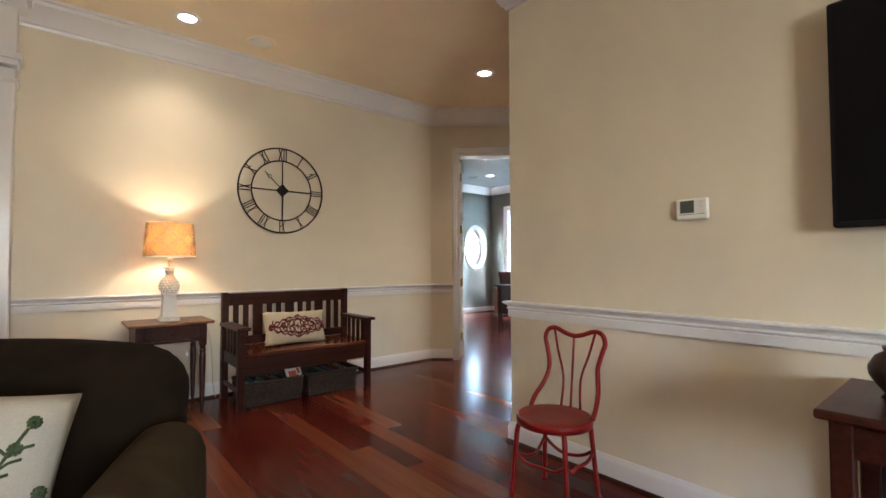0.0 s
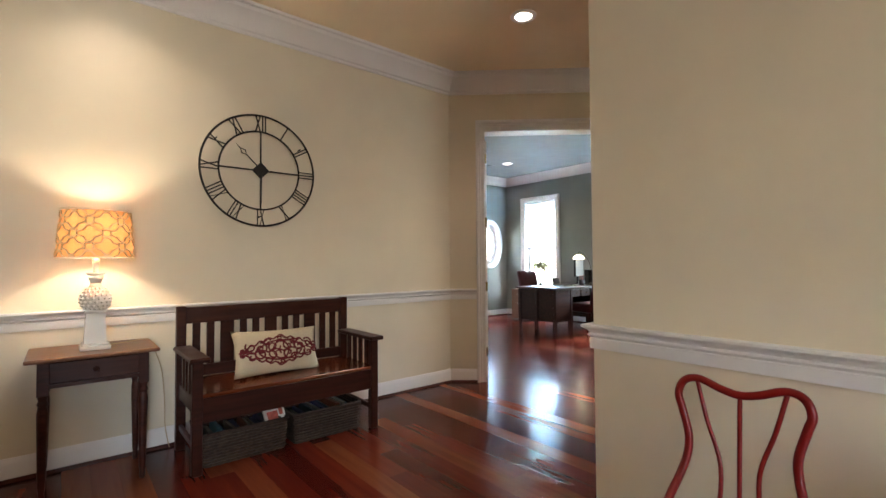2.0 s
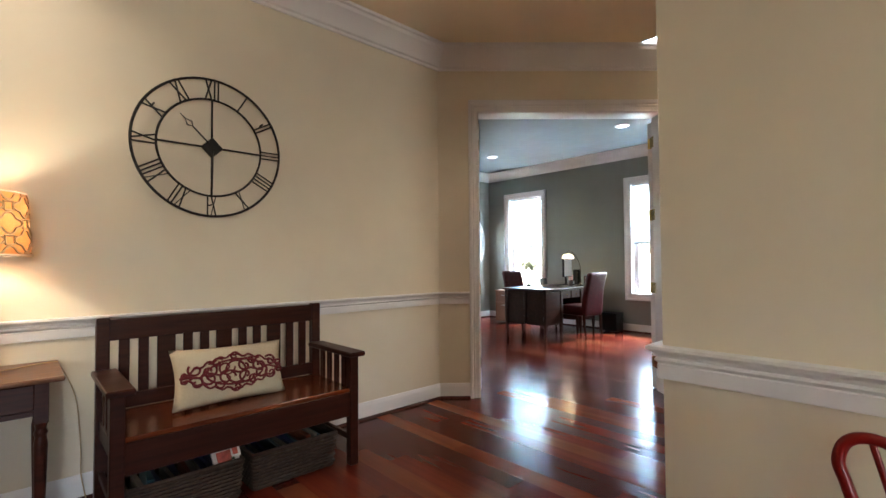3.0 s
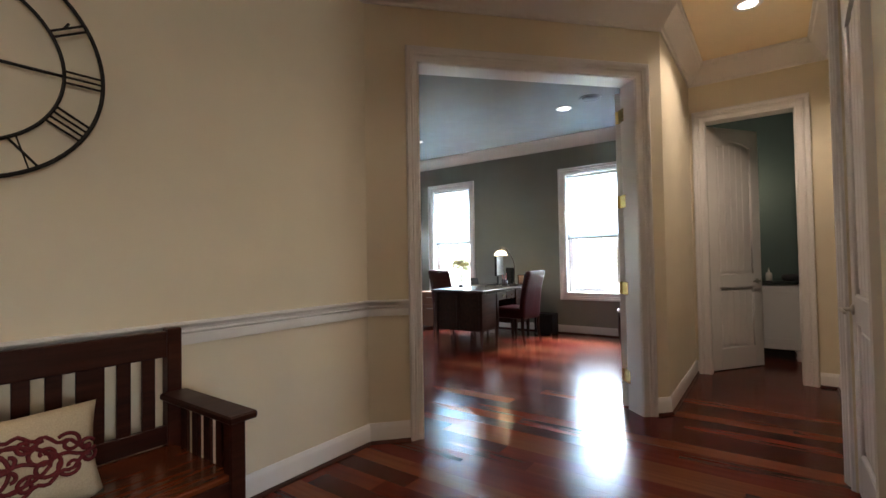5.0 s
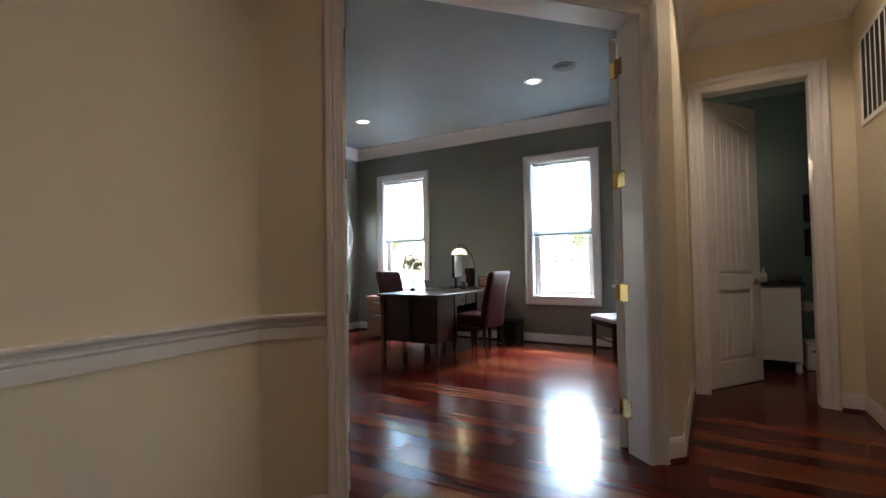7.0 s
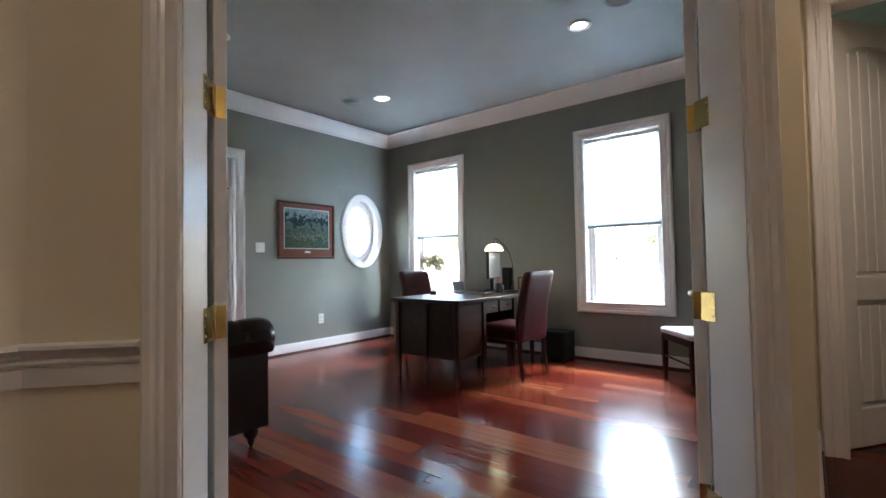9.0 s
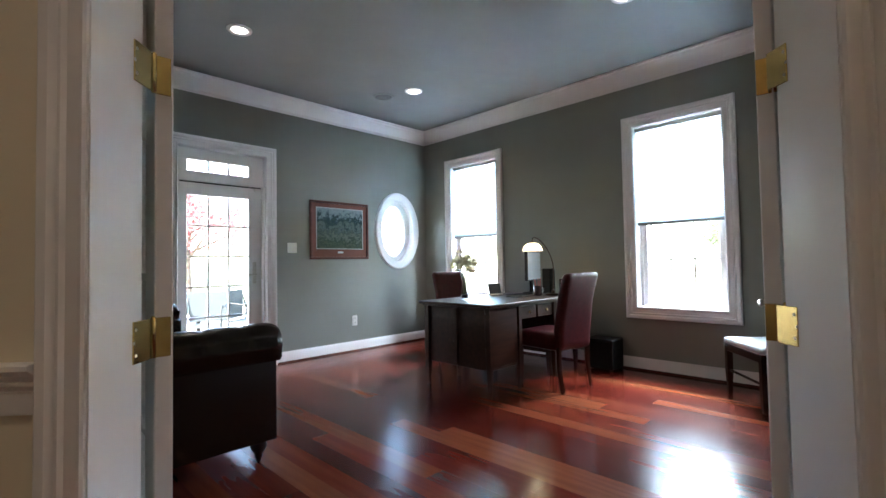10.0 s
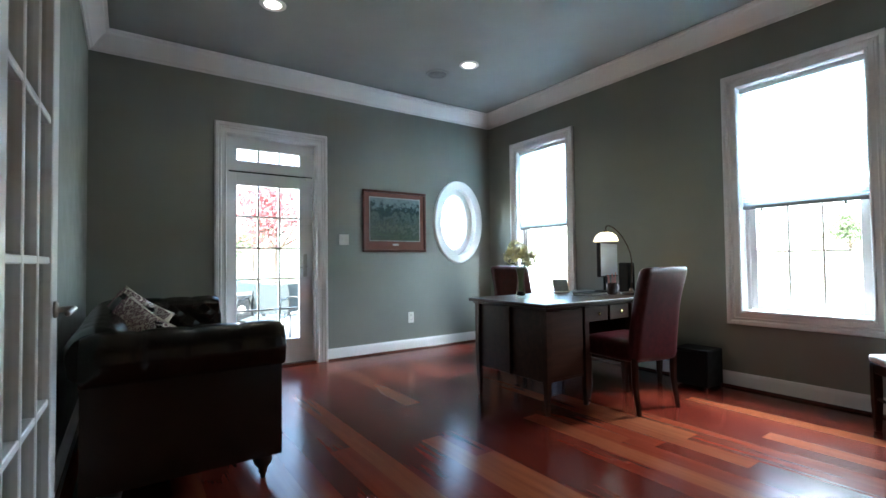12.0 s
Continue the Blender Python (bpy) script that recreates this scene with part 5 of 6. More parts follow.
# ---- office: windows ----
def sash_window(yc, label):
    """Double hung window in the east wall, centred at yc; local x runs along the wall, -y into the room."""
    hw, z0, z1 = 0.40, 0.63, 2.465
    t = thing("window_1" if yc > 6 else "window_2", label, "window", pose(OFF_E, yc, 0, 0, 0, -90), kind="structure")
    casing("window_casing", Matrix.Identity(4), -hw, hw, z0, z1, "", True, 0.2, t)
    part("window_sill", box(-hw - 0.0, -0.028, z0 - 0.012, hw, 0.10, z0 + 0.010, 0.004), M_TRIM, t)
    fr = 0.048
    for nm, a, b, y in (("lower_sash", z0 + 0.02, 1.56, 0.105), ("upper_sash", 1.52, z1 - 0.02, 0.145)):
        x = hw - 0.028
        sash = part(nm, boxes([(-x, y, a, -x + fr, y + 0.035, b), (x - fr, y, a, x, y + 0.035, b), (-x + fr, y, a, x - fr, y + 0.035, a + fr + 0.012), (-x + fr, y, b - fr, x - fr, y + 0.035, b)], 0.003), M_TRIM, t)
        gx, ga, gb = x - fr, a + fr + 0.012, b - fr
        for i in (1, 2):
            xx = -gx + 2 * gx * i / 3
            part("muntin", box(xx - 0.007, y + 0.012, ga, xx + 0.007, y + 0.024, gb), M_TRIM, sash)
        zz = (ga + gb) / 2
        part("muntin", box(-gx, y + 0.011, zz - 0.007, gx, y + 0.025, zz + 0.007), M_TRIM, sash)
        for i in range(3):
            for j in range(2):
                p = part("pane", box(-gx + 2 * gx * i / 3 + 0.008, y + 0.016, ga + (gb - ga) * j / 2 + 0.008, -gx + 2 * gx * (i + 1) / 3 - 0.008, y + 0.020, ga + (gb - ga) * (j + 1) / 2 - 0.008), M_GLASS, sash)
                p.visible_shadow = False
    for x in (-hw + 0.004, hw - 0.030):
        part("side_track", box(x, 0.095, z0 + 0.01, x + 0.026, 0.19, z1 - 0.005), M_TRIM, t)
    # cellular shade
    s = thing("cellular_shade", "white pleated cellular shade, half lowered", "window blind", pose(OFF_E, yc, 0, 0, 0, -90), "office window shades")
    part("head_rail", box(-hw + 0.006, 0.03, z1 - 0.045, hw - 0.006, 0.075, z1 - 0.006, 0.003), M_TRIM, s)
    bm, n = bmesh.new(), 44
    top, bot = z1 - 0.045, 1.485
    for side in (0, 1):
        rows = []
        for k in range(2 * n + 1):
            z = top + (bot - top) * k / (2 * n)
            y = 0.052 + (0.007 if side else -0.007) * (1 if k % 2 else 0.15)
            rows.append((bm.verts.new((-hw + 0.008, y, z)), bm.verts.new((hw - 0.008, y, z))))
        for a, b in zip(rows, rows[1:]):
            bm.faces.new((a[0], a[1], b[1], b[0]))
    part("pleats", bm, M_BLIND, s)
    part("bottom_rail", box(-hw + 0.007, 0.038, 1.458, hw - 0.007, 0.066, 1.487, 0.003), plain("grey shade rail", (0.35, 0.36, 0.37), 0.5), s)
    for x in (-0.26, 0.26):
        part("tab", box(x - 0.008, 0.046, 1.435, x + 0.008, 0.056, 1.459, 0.002), M_LCD, s)


sash_window(4.525, "white double hung window with a moulded casing")
sash_window(7.11, "white double hung window with a moulded casing")


def oval_window():
    t = thing("window_3", "oval window with a wide white moulded frame", "window", pose(OV_X, OFF_N, OV_Z), kind="structure")
    n = 64

    def ring(prof, name, mat, label=""):
        bm = bmesh.new()
        rows = []
        for i in range(n):
            a = 2 * math.pi * i / n
            c, s = math.cos(a), math.sin(a)
            rows.append([bm.verts.new(((OV_RX + o) * c, y, (OV_RZ + o) * s)) for o, y in prof])
        k = len(prof)
        for i in range(n):
            for j in range(k):
                bm.faces.new((rows[i][j], rows[i][(j + 1) % k], rows[(i + 1) % n][(j + 1) % k], rows[(i + 1) % n][j]))
        bmesh.ops.recalc_face_normals(bm, faces=bm.faces)
        return autosmooth(part(name, bm, mat, t, label), 35)

    ring([(0.0, 0.0), (0.0, -0.018), (0.02, -0.022), (0.06, -0.020), (0.085, -0.03), (0.10, -0.026), (0.105, 0.0)], "window_casing", M_TRIM)
    ring([(-0.003, -0.01), (-0.003, 0.2), (0.0, 0.2), (0.0, -0.01)], "jamb_lining", M_TRIM)
    ring([(-0.003, 0.07), (-0.070, 0.07), (-0.082, 0.085), (-0.082, 0.13), (-0.003, 0.13)], "sash", M_TRIM)
    bm = bmesh.new()
    lids = [[bm.verts.new(((OV_RX - 0.075) * math.cos(2 * math.pi * i / n), y, (OV_RZ - 0.075) * math.sin(2 * math.pi * i / n))) for i in range(n)] for y in (0.108, 0.113)]
    bm.faces.new(lids[0])
    bm.faces.new(lids[1])
    for i in range(n):
        bm.faces.new((lids[0][i], lids[0][(i + 1) % n], lids[1][(i + 1) % n], lids[1][i]))
    bmesh.ops.recalc_face_normals(bm, faces=bm.faces)
    part("pane", bm, M_GLASS, t).visible_shadow = False


oval_window()


def glass_door():
    """Glazed garden door with a transom, set into the north wall."""
    w = GD1 - GD0
    t = thing("door_1", "white garden door with fifteen panes and a transom above", "door", pose(GD0, OFF_N, 0), kind="structure")
    y0, y1 = 0.085, 0.13
    x0, x1 = 0.022, w - 0.022
    gx0, gx1, gz0, gz1 = 0.105, w - 0.165, 0.27, 1.86
    leaf = part("leaf_frame", boxes([(x0, y0, 0.02, gx0, y1, 1.985), (gx1, y0, 0.02, x1, y1, 1.985), (gx0, y0, 0.02, gx1, y1, gz0), (gx0, y0, gz1, gx1, y1, 1.985)], 0.002), M_TRIM, t)
    for i in (1, 2):
        x = gx0 + (gx1 - gx0) * i / 3
        part("muntin", box(x - 0.009, y0 + 0.006, gz0, x + 0.009, y1 - 0.006, gz1, 0.002), M_TRIM, leaf)
    for j in range(1, 5):
        z = gz0 + (gz1 - gz0) * j / 5
        part("muntin", box(gx0, y0 + 0.007, z - 0.009, gx1, y1 - 0.007, z + 0.009, 0.002), M_TRIM, leaf)
    for i in range(3):
        for j in range(5):
            a, b = gx0 + (gx1 - gx0) * i / 3, gz0 + (gz1 - gz0) * j / 5
            part("pane", box(a + 0.009, 0.105, b + 0.009, a + (gx1 - gx0) / 3 - 0.009, 0.109, b + (gz1 - gz0) / 5 - 0.009), M_GLASS, leaf).visible_shadow = False
    # black bar fills the gap over the leaf, to draw its shade
    part("head_gap_shade", box(x0, y0 + 0.006, 1.985, x1, y1, 2.0), M_BLACK, t, "black bar for the shaded gap above the leaf")
    tr = part("transom_frame", boxes([(0.004, y0 - 0.01, 2.0, w - 0.004, y1 + 0.01, 2.105), (0.004, y0 - 0.01, 2.225, w - 0.004, y1 + 0.01, GD_TOP - 0.004), (0.004, y0 - 0.01, 2.105, gx0, y1 + 0.01, 2.225), (gx1, y0 - 0.01, 2.105, w - 0.004, y1 + 0.01, 2.225)], 0.002), M_TRIM, t)
    for i in (1, 2):
        x = gx0 + (gx1 - gx0) * i / 3
        part("muntin", box(x - 0.009, y0, 2.105, x + 0.009, y1, 2.225, 0.002), M_TRIM, tr)
    for i in range(3):
        a = gx0 + (gx1 - gx0) * i / 3
        part("pane", box(a + 0.009, 0.105, 2.107, a + (gx1 - gx0) / 3 - 0.009, 0.109, 2.223), M_GLASS, tr).visible_shadow = False
    for x in (0.004, w - 0.022):
        part("side_jamb", box(x, 0.03, 0, x + 0.018, 0.17, 2.0), M_TRIM, t)
    part("threshold", box(0.0, 0.02, -0.012, w, 0.2, 0.018, 0.003), M_MAHOG, t, "dark wooden threshold")
    pl = part("lock_plate", box(w - 0.125, y0 - 0.008, 0.92, w - 0.085, y0, 1.16, 0.004), M_NICKEL, leaf, "satin nickel lock plate")
    part("handle", tube(smooth_curve([(w - 0.105, y0, 1.02), (w - 0.105, y0 - 0.05, 1.02), (w - 0.13, y0 - 0.055, 1.02), (w - 0.21, y0 - 0.05, 1.015)], 4), 0.008, 8), M_NICKEL, leaf, smooth=True)
    for z in (0.3, 1.02, 1.80):
        part("hinge", lathe([(0.007, -0.05), (0.007, 0.05)], 10, m=pose(0.022, y0 - 0.004, z)), M_NICKEL, t)
    part("strike", box(w - 0.026, y0 - 0.02, 0.97, w - 0.018, y0, 1.08, 0.001), M_NICKEL, t)
    part("closer_bracket", box(w - 0.11, y0 - 0.03, 1.95, w - 0.03, y0, 1.985, 0.004), M_PLASTIC, t)


glass_door()


def framed_print():
    x0, x1, z0, z1 = 6.32, 7.17, 1.185, 1.91
    t = thing("framed_picture", "landscape print in a red brown wooden frame", "picture", pose((x0 + x1) / 2, OFF_N, (z0 + z1) / 2))
    w, h, f = (x1 - x0) / 2, (z1 - z0) / 2, 0.03
    M = wood("red brown frame wood", (0.05, 0.012, 0.008), (0.12, 0.03, 0.018), 0.3)
    for a, b, c, d in ((-w, -h, w, -h + f), (-w, h - f, w, h), (-w, -h + f, -w + f, h - f), (w - f, -h + f, w, h - f)):
        part("frame_side", box(a, -0.035, b, c, 0.0, d, 0.008, segs=2), M, t)
    iw, ih = w - f, h - f
    part("mat_board", box(-iw, -0.018, -ih, iw, -0.004, ih), plain("red brown mat board", (0.15, 0.045, 0.030), 0.6), t, "red brown mat board")
    part("fillet", box(-iw + 0.052, -0.0205, -ih + 0.095, iw - 0.052, -0.0175, ih - 0.05, 0.001), plain("pale fillet", (0.42, 0.44, 0.44), 0.6), t, "thin pale fillet")
    part("print", box(-iw + 0.064, -0.0225, -ih + 0.107, iw - 0.064, -0.0195, ih - 0.062), M_PAINTING, t, "green wooded landscape")
    part("name_plate", box(-0.04, -0.021, -ih + 0.045, 0.04, -0.0175, -ih + 0.068, 0.001), M_PALE, t, "small pale name plate")



framed_print()
sw = thing("light_switch", "white double light switch plate", "light switch", pose(6.10, OFF_N, 1.322))
part("plate", box(-0.058, -0.006, -0.06, 0.058, 0, 0.06, 0.003), M_PLASTIC, sw)
for x in (-0.024, 0.024):
    part("toggle", box(x - 0.006, -0.014, -0.012, x + 0.006, -0.005, 0.012, 0.002), M_TRIM, sw)
ot = thing("wall_outlet", "white wall outlet with two sockets", "outlet", pose(6.957, OFF_N, 0.39))
part("plate", box(-0.04, -0.006, -0.065, 0.04, 0, 0.065, 0.003), M_PLASTIC, ot)
for z in (-0.026, 0.026):
    sk = part("socket", box(-0.018, -0.009, z - 0.018, 0.018, -0.005, z + 0.018, 0.003), M_PLASTIC, ot)
    part("slot", boxes([(-0.008, -0.0095, z - 0.004, -0.005, -0.0085, z + 0.008), (0.005, -0.0095, z - 0.004, 0.008, -0.0085, z + 0.008)]), M_BLACK, sk)


# ---- office: tufted leather sofa ----
def tuft(u, v, nu, nv):
    """Depth of diamond tufting at u, v in 0..1."""
    a, b = u * nu, v * nv
    best = 9.0
    for i in (math.floor(a), math.floor(a) + 1):
        for j in (math.floor(b), math.floor(b) + 1):
            if (i + j) % 2 == 0:
                best = min(best, math.hypot(a - i, b - j))
    crease = abs(math.sin(math.pi * (a + b) / 2)) * abs(math.sin(math.pi * (a - b) / 2))
    return min(1.0, best * 1.1) * 0.5 + 0.5 * crease ** 0.5


def roll_profile(r, cy, cz, inner, z0):
    """Rolled arm in section: outer panel, roll, inner face; (out, up)."""
    pts = [(0.0, z0), (0.0, cz - r * 0.75)]
    for k in range(15):
        a = radians(235 - k * 235 / 14)
        pts.append((cy + r * math.cos(a), cz + r * math.sin(a)))
    pts += [(inner, cz - r * 0.2), (inner, z0)]
    return pts


def rolled(length, r, inner, z0, top, puffs, name, parent, m):
    """Roll along +x of the given length, swelling between its pulled seams."""
    bm = bmesh.new()
    prof = roll_profile(r, 0.02, top - r, inner, z0)
    n = 44
    rows = []
    cy, cz = 0.02, top - r
    for i in range(n + 1):
        u = i / n
        sw_ = abs(math.sin(math.pi * u * puffs)) ** 0.45 if puffs else 1.0
        ease = min(1.0, u * n / 2.5, (1 - u) * n / 2.5)
        row = []
        for y, z in prof:
            if z > cz - r * 0.5 and y < inner - 1e-6:
                k = (0.93 + 0.09 * sw_) * (0.93 + 0.07 * ease)
                y, z = cy + (y - cy) * k, cz + (z - cz) * k
            row.append(bm.verts.new((u * length, y, z)))
        rows.append(row)
    for a, b in zip(rows, rows[1:]):
        for j in range(len(prof) - 1):
            bm.faces.new((a[j], a[j + 1], b[j + 1], b[j]))
        bm.faces.new((a[-1], a[0], b[0], b[-1]))
    bm.faces.new(rows[0][::-1])
    bm.faces.new(rows[-1])
    bmesh.ops.recalc_face_normals(bm, faces=bm.faces)
    return autosmooth(part(name, bm, M_LEATHER, parent, m=m), 50)


def tufted_panel(w, h, nu, nv, name, parent, m):
    bm, q = bmesh.new(), 60
    rows = [[bm.verts.new((w * (i / q - 0.5), -0.045 * tuft(i / q, j / 24, nu, nv), h * j / 24)) for j in range(25)] for i in range(q + 1)]
    for i in range(q):
        for j in range(24):
            bm.faces.new((rows[i][j], rows[i + 1][j], rows[i + 1][j + 1], rows[i][j + 1]))
    bmesh.ops.recalc_face_normals(bm, faces=bm.faces)
    ob = part(name, bm, M_LEATHER, parent, smooth=True, m=m)
    bt = bmesh.new()
    for i in range(1, nu):
        for j in range(1, nv):
            if (i + j) % 2 == 0:
                lathe([(0.012, 0), (0.010, 0.005), (0, 0.007)], 8, bt, pose(w * (i / nu - 0.5), -0.004, h * j / nv, 90))
    part("button", bt, M_LEATHER, ob)
    return ob


def chesterfield():
    X0, X1, Y0, Y1 = 3.955, 4.75, 5.56, 7.62
    t = thing("chesterfield_sofa", "dark brown tufted leather sofa with rolled arms", "sofa", pose(X0, Y0, 0))
    L, Wd = Y1 - Y0, X1 - X0
    part("base", box(0.05, 0.06, 0.12, Wd - 0.03, L - 0.06, 0.30, 0.02, segs=2), M_LEATHER, t)
    rolled(Wd, 0.115, 0.20, 0.125, 0.785, 4, "near_arm", t, pose(0, 0.03, 0))
    rolled(Wd, 0.115, 0.20, 0.125, 0.80, 4, "far_arm", t, pose(Wd, L - 0.03, 0, 0, 0, 180))
    rolled(L - 0.1, 0.115, 0.20, 0.125, 0.80, 9, "backrest", t, pose(0.03, L - 0.05, 0, 0, 0, -90))
    tufted_panel(L - 0.46, 0.36, 14, 4, "tufted_back", t, pose(0.225, L / 2, 0.40, 8, 0, 90))
    tufted_panel(Wd - 0.24, 0.33, 5, 4, "tufted_arm", t, pose(Wd / 2 + 0.10, L - 0.228, 0.42, 0, 0, 0))
    for k in range(3):
        a = 0.23 + k * (L - 0.46) / 3
        part("seat_cushion", soft_box(Wd - 0.25, (L - 0.46) / 3 - 0.01, 0.16, 0.045, 20 + k, 10), M_LEATHER, t, smooth=True, m=pose(0.23 + (Wd - 0.25) / 2, a + (L - 0.46) / 6, 0.29))
    for x in (0.10, Wd - 0.075):
        for y in (0.10, L - 0.10):
            part("foot", lathe([(0.012, 0.0), (0.014, 0.02), (0.022, 0.03), (0.020, 0.045), (0.040, 0.07), (0.046, 0.09), (0.040, 0.115), (0.03, 0.13)], 18, m=pose(x, y, 0)), M_DESK, t, smooth=True)


chesterfield()
M_DAMASK = plain("cream damask", (0.60, 0.55, 0.48), 0.85, 0, 0.15, 90, 0.4)
M_PURPLE = plain("plum print", (0.20, 0.12, 0.14), 0.85, 0, 0.3, 90, 0.3)
for k, (x, y, z, rz, lab) in enumerate([(4.12, 6.42, 0.62, -58, "cream pillow with plum scroll print on the sofa"), (4.12, 6.81, 0.655, -50, "cream pillow with plum scroll print on the sofa")]):
    c = cushion("sofa_pillow", lab, 0.44, 0.44, 0.15, M_DAMASK, pose(x, y, z, -22, 24, rz), 30 + k)
    cs = []
    for i in range(-4, 5):
        for j in range(-4, 5):
            cs += [scroll(i * 0.215 + 0.05, j * 0.215, 0.105, 1.2, i + j, 1 if (i + j) % 2 else -1, 14), scroll(i * 0.215 - 0.05, j * 0.215 + 0.11, 0.08, 1.1, i - j, -1, 12)]
    cs = [[(max(-0.93, min(0.93, u)), max(-0.93, min(0.93, v))) for u, v in q] for q in cs]
    on_cushion(c, cs, 0.44, 0.44, 0.15, M_PURPLE, 0.0030, "scroll_print", "plum scroll print")
cushion("leather_pillow", "dark brown leather pillow on the sofa", 0.46, 0.46, 0.16, M_LEATHER, pose(4.08, 6.62, 0.64, -20, 10, -70), 40)


# ---- office: desk and chairs ----
def tapered_leg(x, y, z1, w0, w1, mat, parent, name="leg"):
    bm = bmesh.new()
    vs = [[bm.verts.new((x + i * w, y + j * w, z)) for i, j in ((-1, -1), (1, -1), (1, 1), (-1, 1))] for z, w in ((0, w0), (z1 * 0.45, w1), (z1, w1))]
    for a, b in zip(vs, vs[1:]):
        for i in range(4):
            bm.faces.new((a[i], a[(i + 1) % 4], b[(i + 1) % 4], b[i]))
    bm.faces.new(vs[0][::-1])
    bm.faces.new(vs[-1])
    bmesh.ops.recalc_face_normals(bm, faces=bm.faces)
    bmesh.ops.bevel(bm, geom=bm.edges[:], offset=0.003, segments=1, affect="EDGES")
    return part(name, bm, mat, parent)


def desk():
    x0, x1, y0, y1 = 6.42, 7.93, 5.37, 6.22
    t = thing("desk", "dark wooden pedestal desk with tapered legs", "desk", pose(x0, y0, 0))
    L, D = x1 - x0, y1 - y0
    part("desktop", box(0, 0, 0.738, L, D, 0.765, 0.006, segs=2), M_DESK, t, "polished dark desktop")
    part("top_moulding", box(0.025, 0.025, 0.722, L - 0.025, D - 0.025, 0.739, 0.004), M_DESK, t)
    pw_ = 0.43
    for a, b in ((0.05, 0.05 + pw_), (L - 0.05 - pw_, L - 0.05)):
        ped = part("pedestal", box(a + 0.01, 0.06, 0.215, b - 0.01, D - 0.06, 0.724, 0.004), M_DESK, t)
        for yy, s in ((0.06, -1), (D - 0.06, 1)):
            for z0, z1 in ((0.235, 0.46), (0.475, 0.59), (0.605, 0.71)) if a > 0.5 else ((0.235, 0.71),):
                part("drawer_front", box(a + 0.045, yy - 0.012 if s < 0 else yy, z0, b - 0.045, yy if s < 0 else yy + 0.012, z1, 0.003), M_DESK, ped)
        for x in (a + 0.012, b - 0.012):
            for y in (0.062, D - 0.062):
                tapered_leg(x, y, 0.724, 0.014, 0.025, M_DESK, t)
    for k in range(2):
        w = (L - 0.1 - 2 * pw_) / 2
        a = 0.05 + pw_ + 0.012 + k * w
        d = part("centre_drawer", box(a, 0.055, 0.60, a + w - 0.024, 0.09, 0.715, 0.004), M_DESK, t)
        part("knob", lathe([(0.004, 0), (0.012, 0.014), (0.012, 0.02), (0, 0.023)], 12, m=pose(a + w / 2 - 0.01, 0.055, 0.657, 90)), M_BRASS, d, smooth=True)
    part("modesty_panel", box(0.05 + pw_, D - 0.10, 0.30, L - 0.05 - pw_, D - 0.085, 0.724), M_DESK, t)
    for x in (0.045, L - 0.045):
        part("end_stile", box(x - 0.006, D / 2 - 0.02, 0.22, x + 0.018, D / 2 + 0.02, 0.722, 0.003), M_DESK, t)


desk()


def parsons_chair(m, label):
    t = thing("parsons_chair", label, "chair", m, "leather chairs at the desk")
    for x in (-0.205, 0.205):
        tapered_leg(x, 0.21, 0.40, 0.014, 0.022, M_DESK, t, "front_leg")
        bm = tube([(x, -0.215, 0.40), (x, -0.215, 0.2), (x, -0.245, 0.0)], [0.026, 0.024, 0.018], 6)
        part("rear_leg", bm, M_DESK, t)
    part("seat", soft_box(0.47, 0.47, 0.15, 0.045, 51, 10), M_OXBLOOD, t, smooth=True, m=pose(0, 0, 0.35))
    bk = soft_box(0.46, 0.085, 0.66, 0.035, 52, 14)
    for v in bk.verts:
        q = v.co.z / 0.66
        v.co.y -= 0.10 * q * q + 0.01 * q
        v.co.x *= 1 - 0.03 * q
    b = part("backrest", bk, M_OXBLOOD, t, smooth=True, m=pose(0, -0.205, 0.345))
    part("top_seam", tube([(-0.205, -0.113, 0.535), (0.0, -0.114, 0.537), (0.205, -0.113, 0.535)], 0.004, 6), M_OXBLOOD, b)


parsons_chair(pose(7.20, 5.28, 0, 0, 0, -6), "oxblood leather chair with nail heads tucked in at the desk")
parsons_chair(pose(7.40, 6.52, 0, 0, 0, 172), "oxblood leather chair behind the desk")


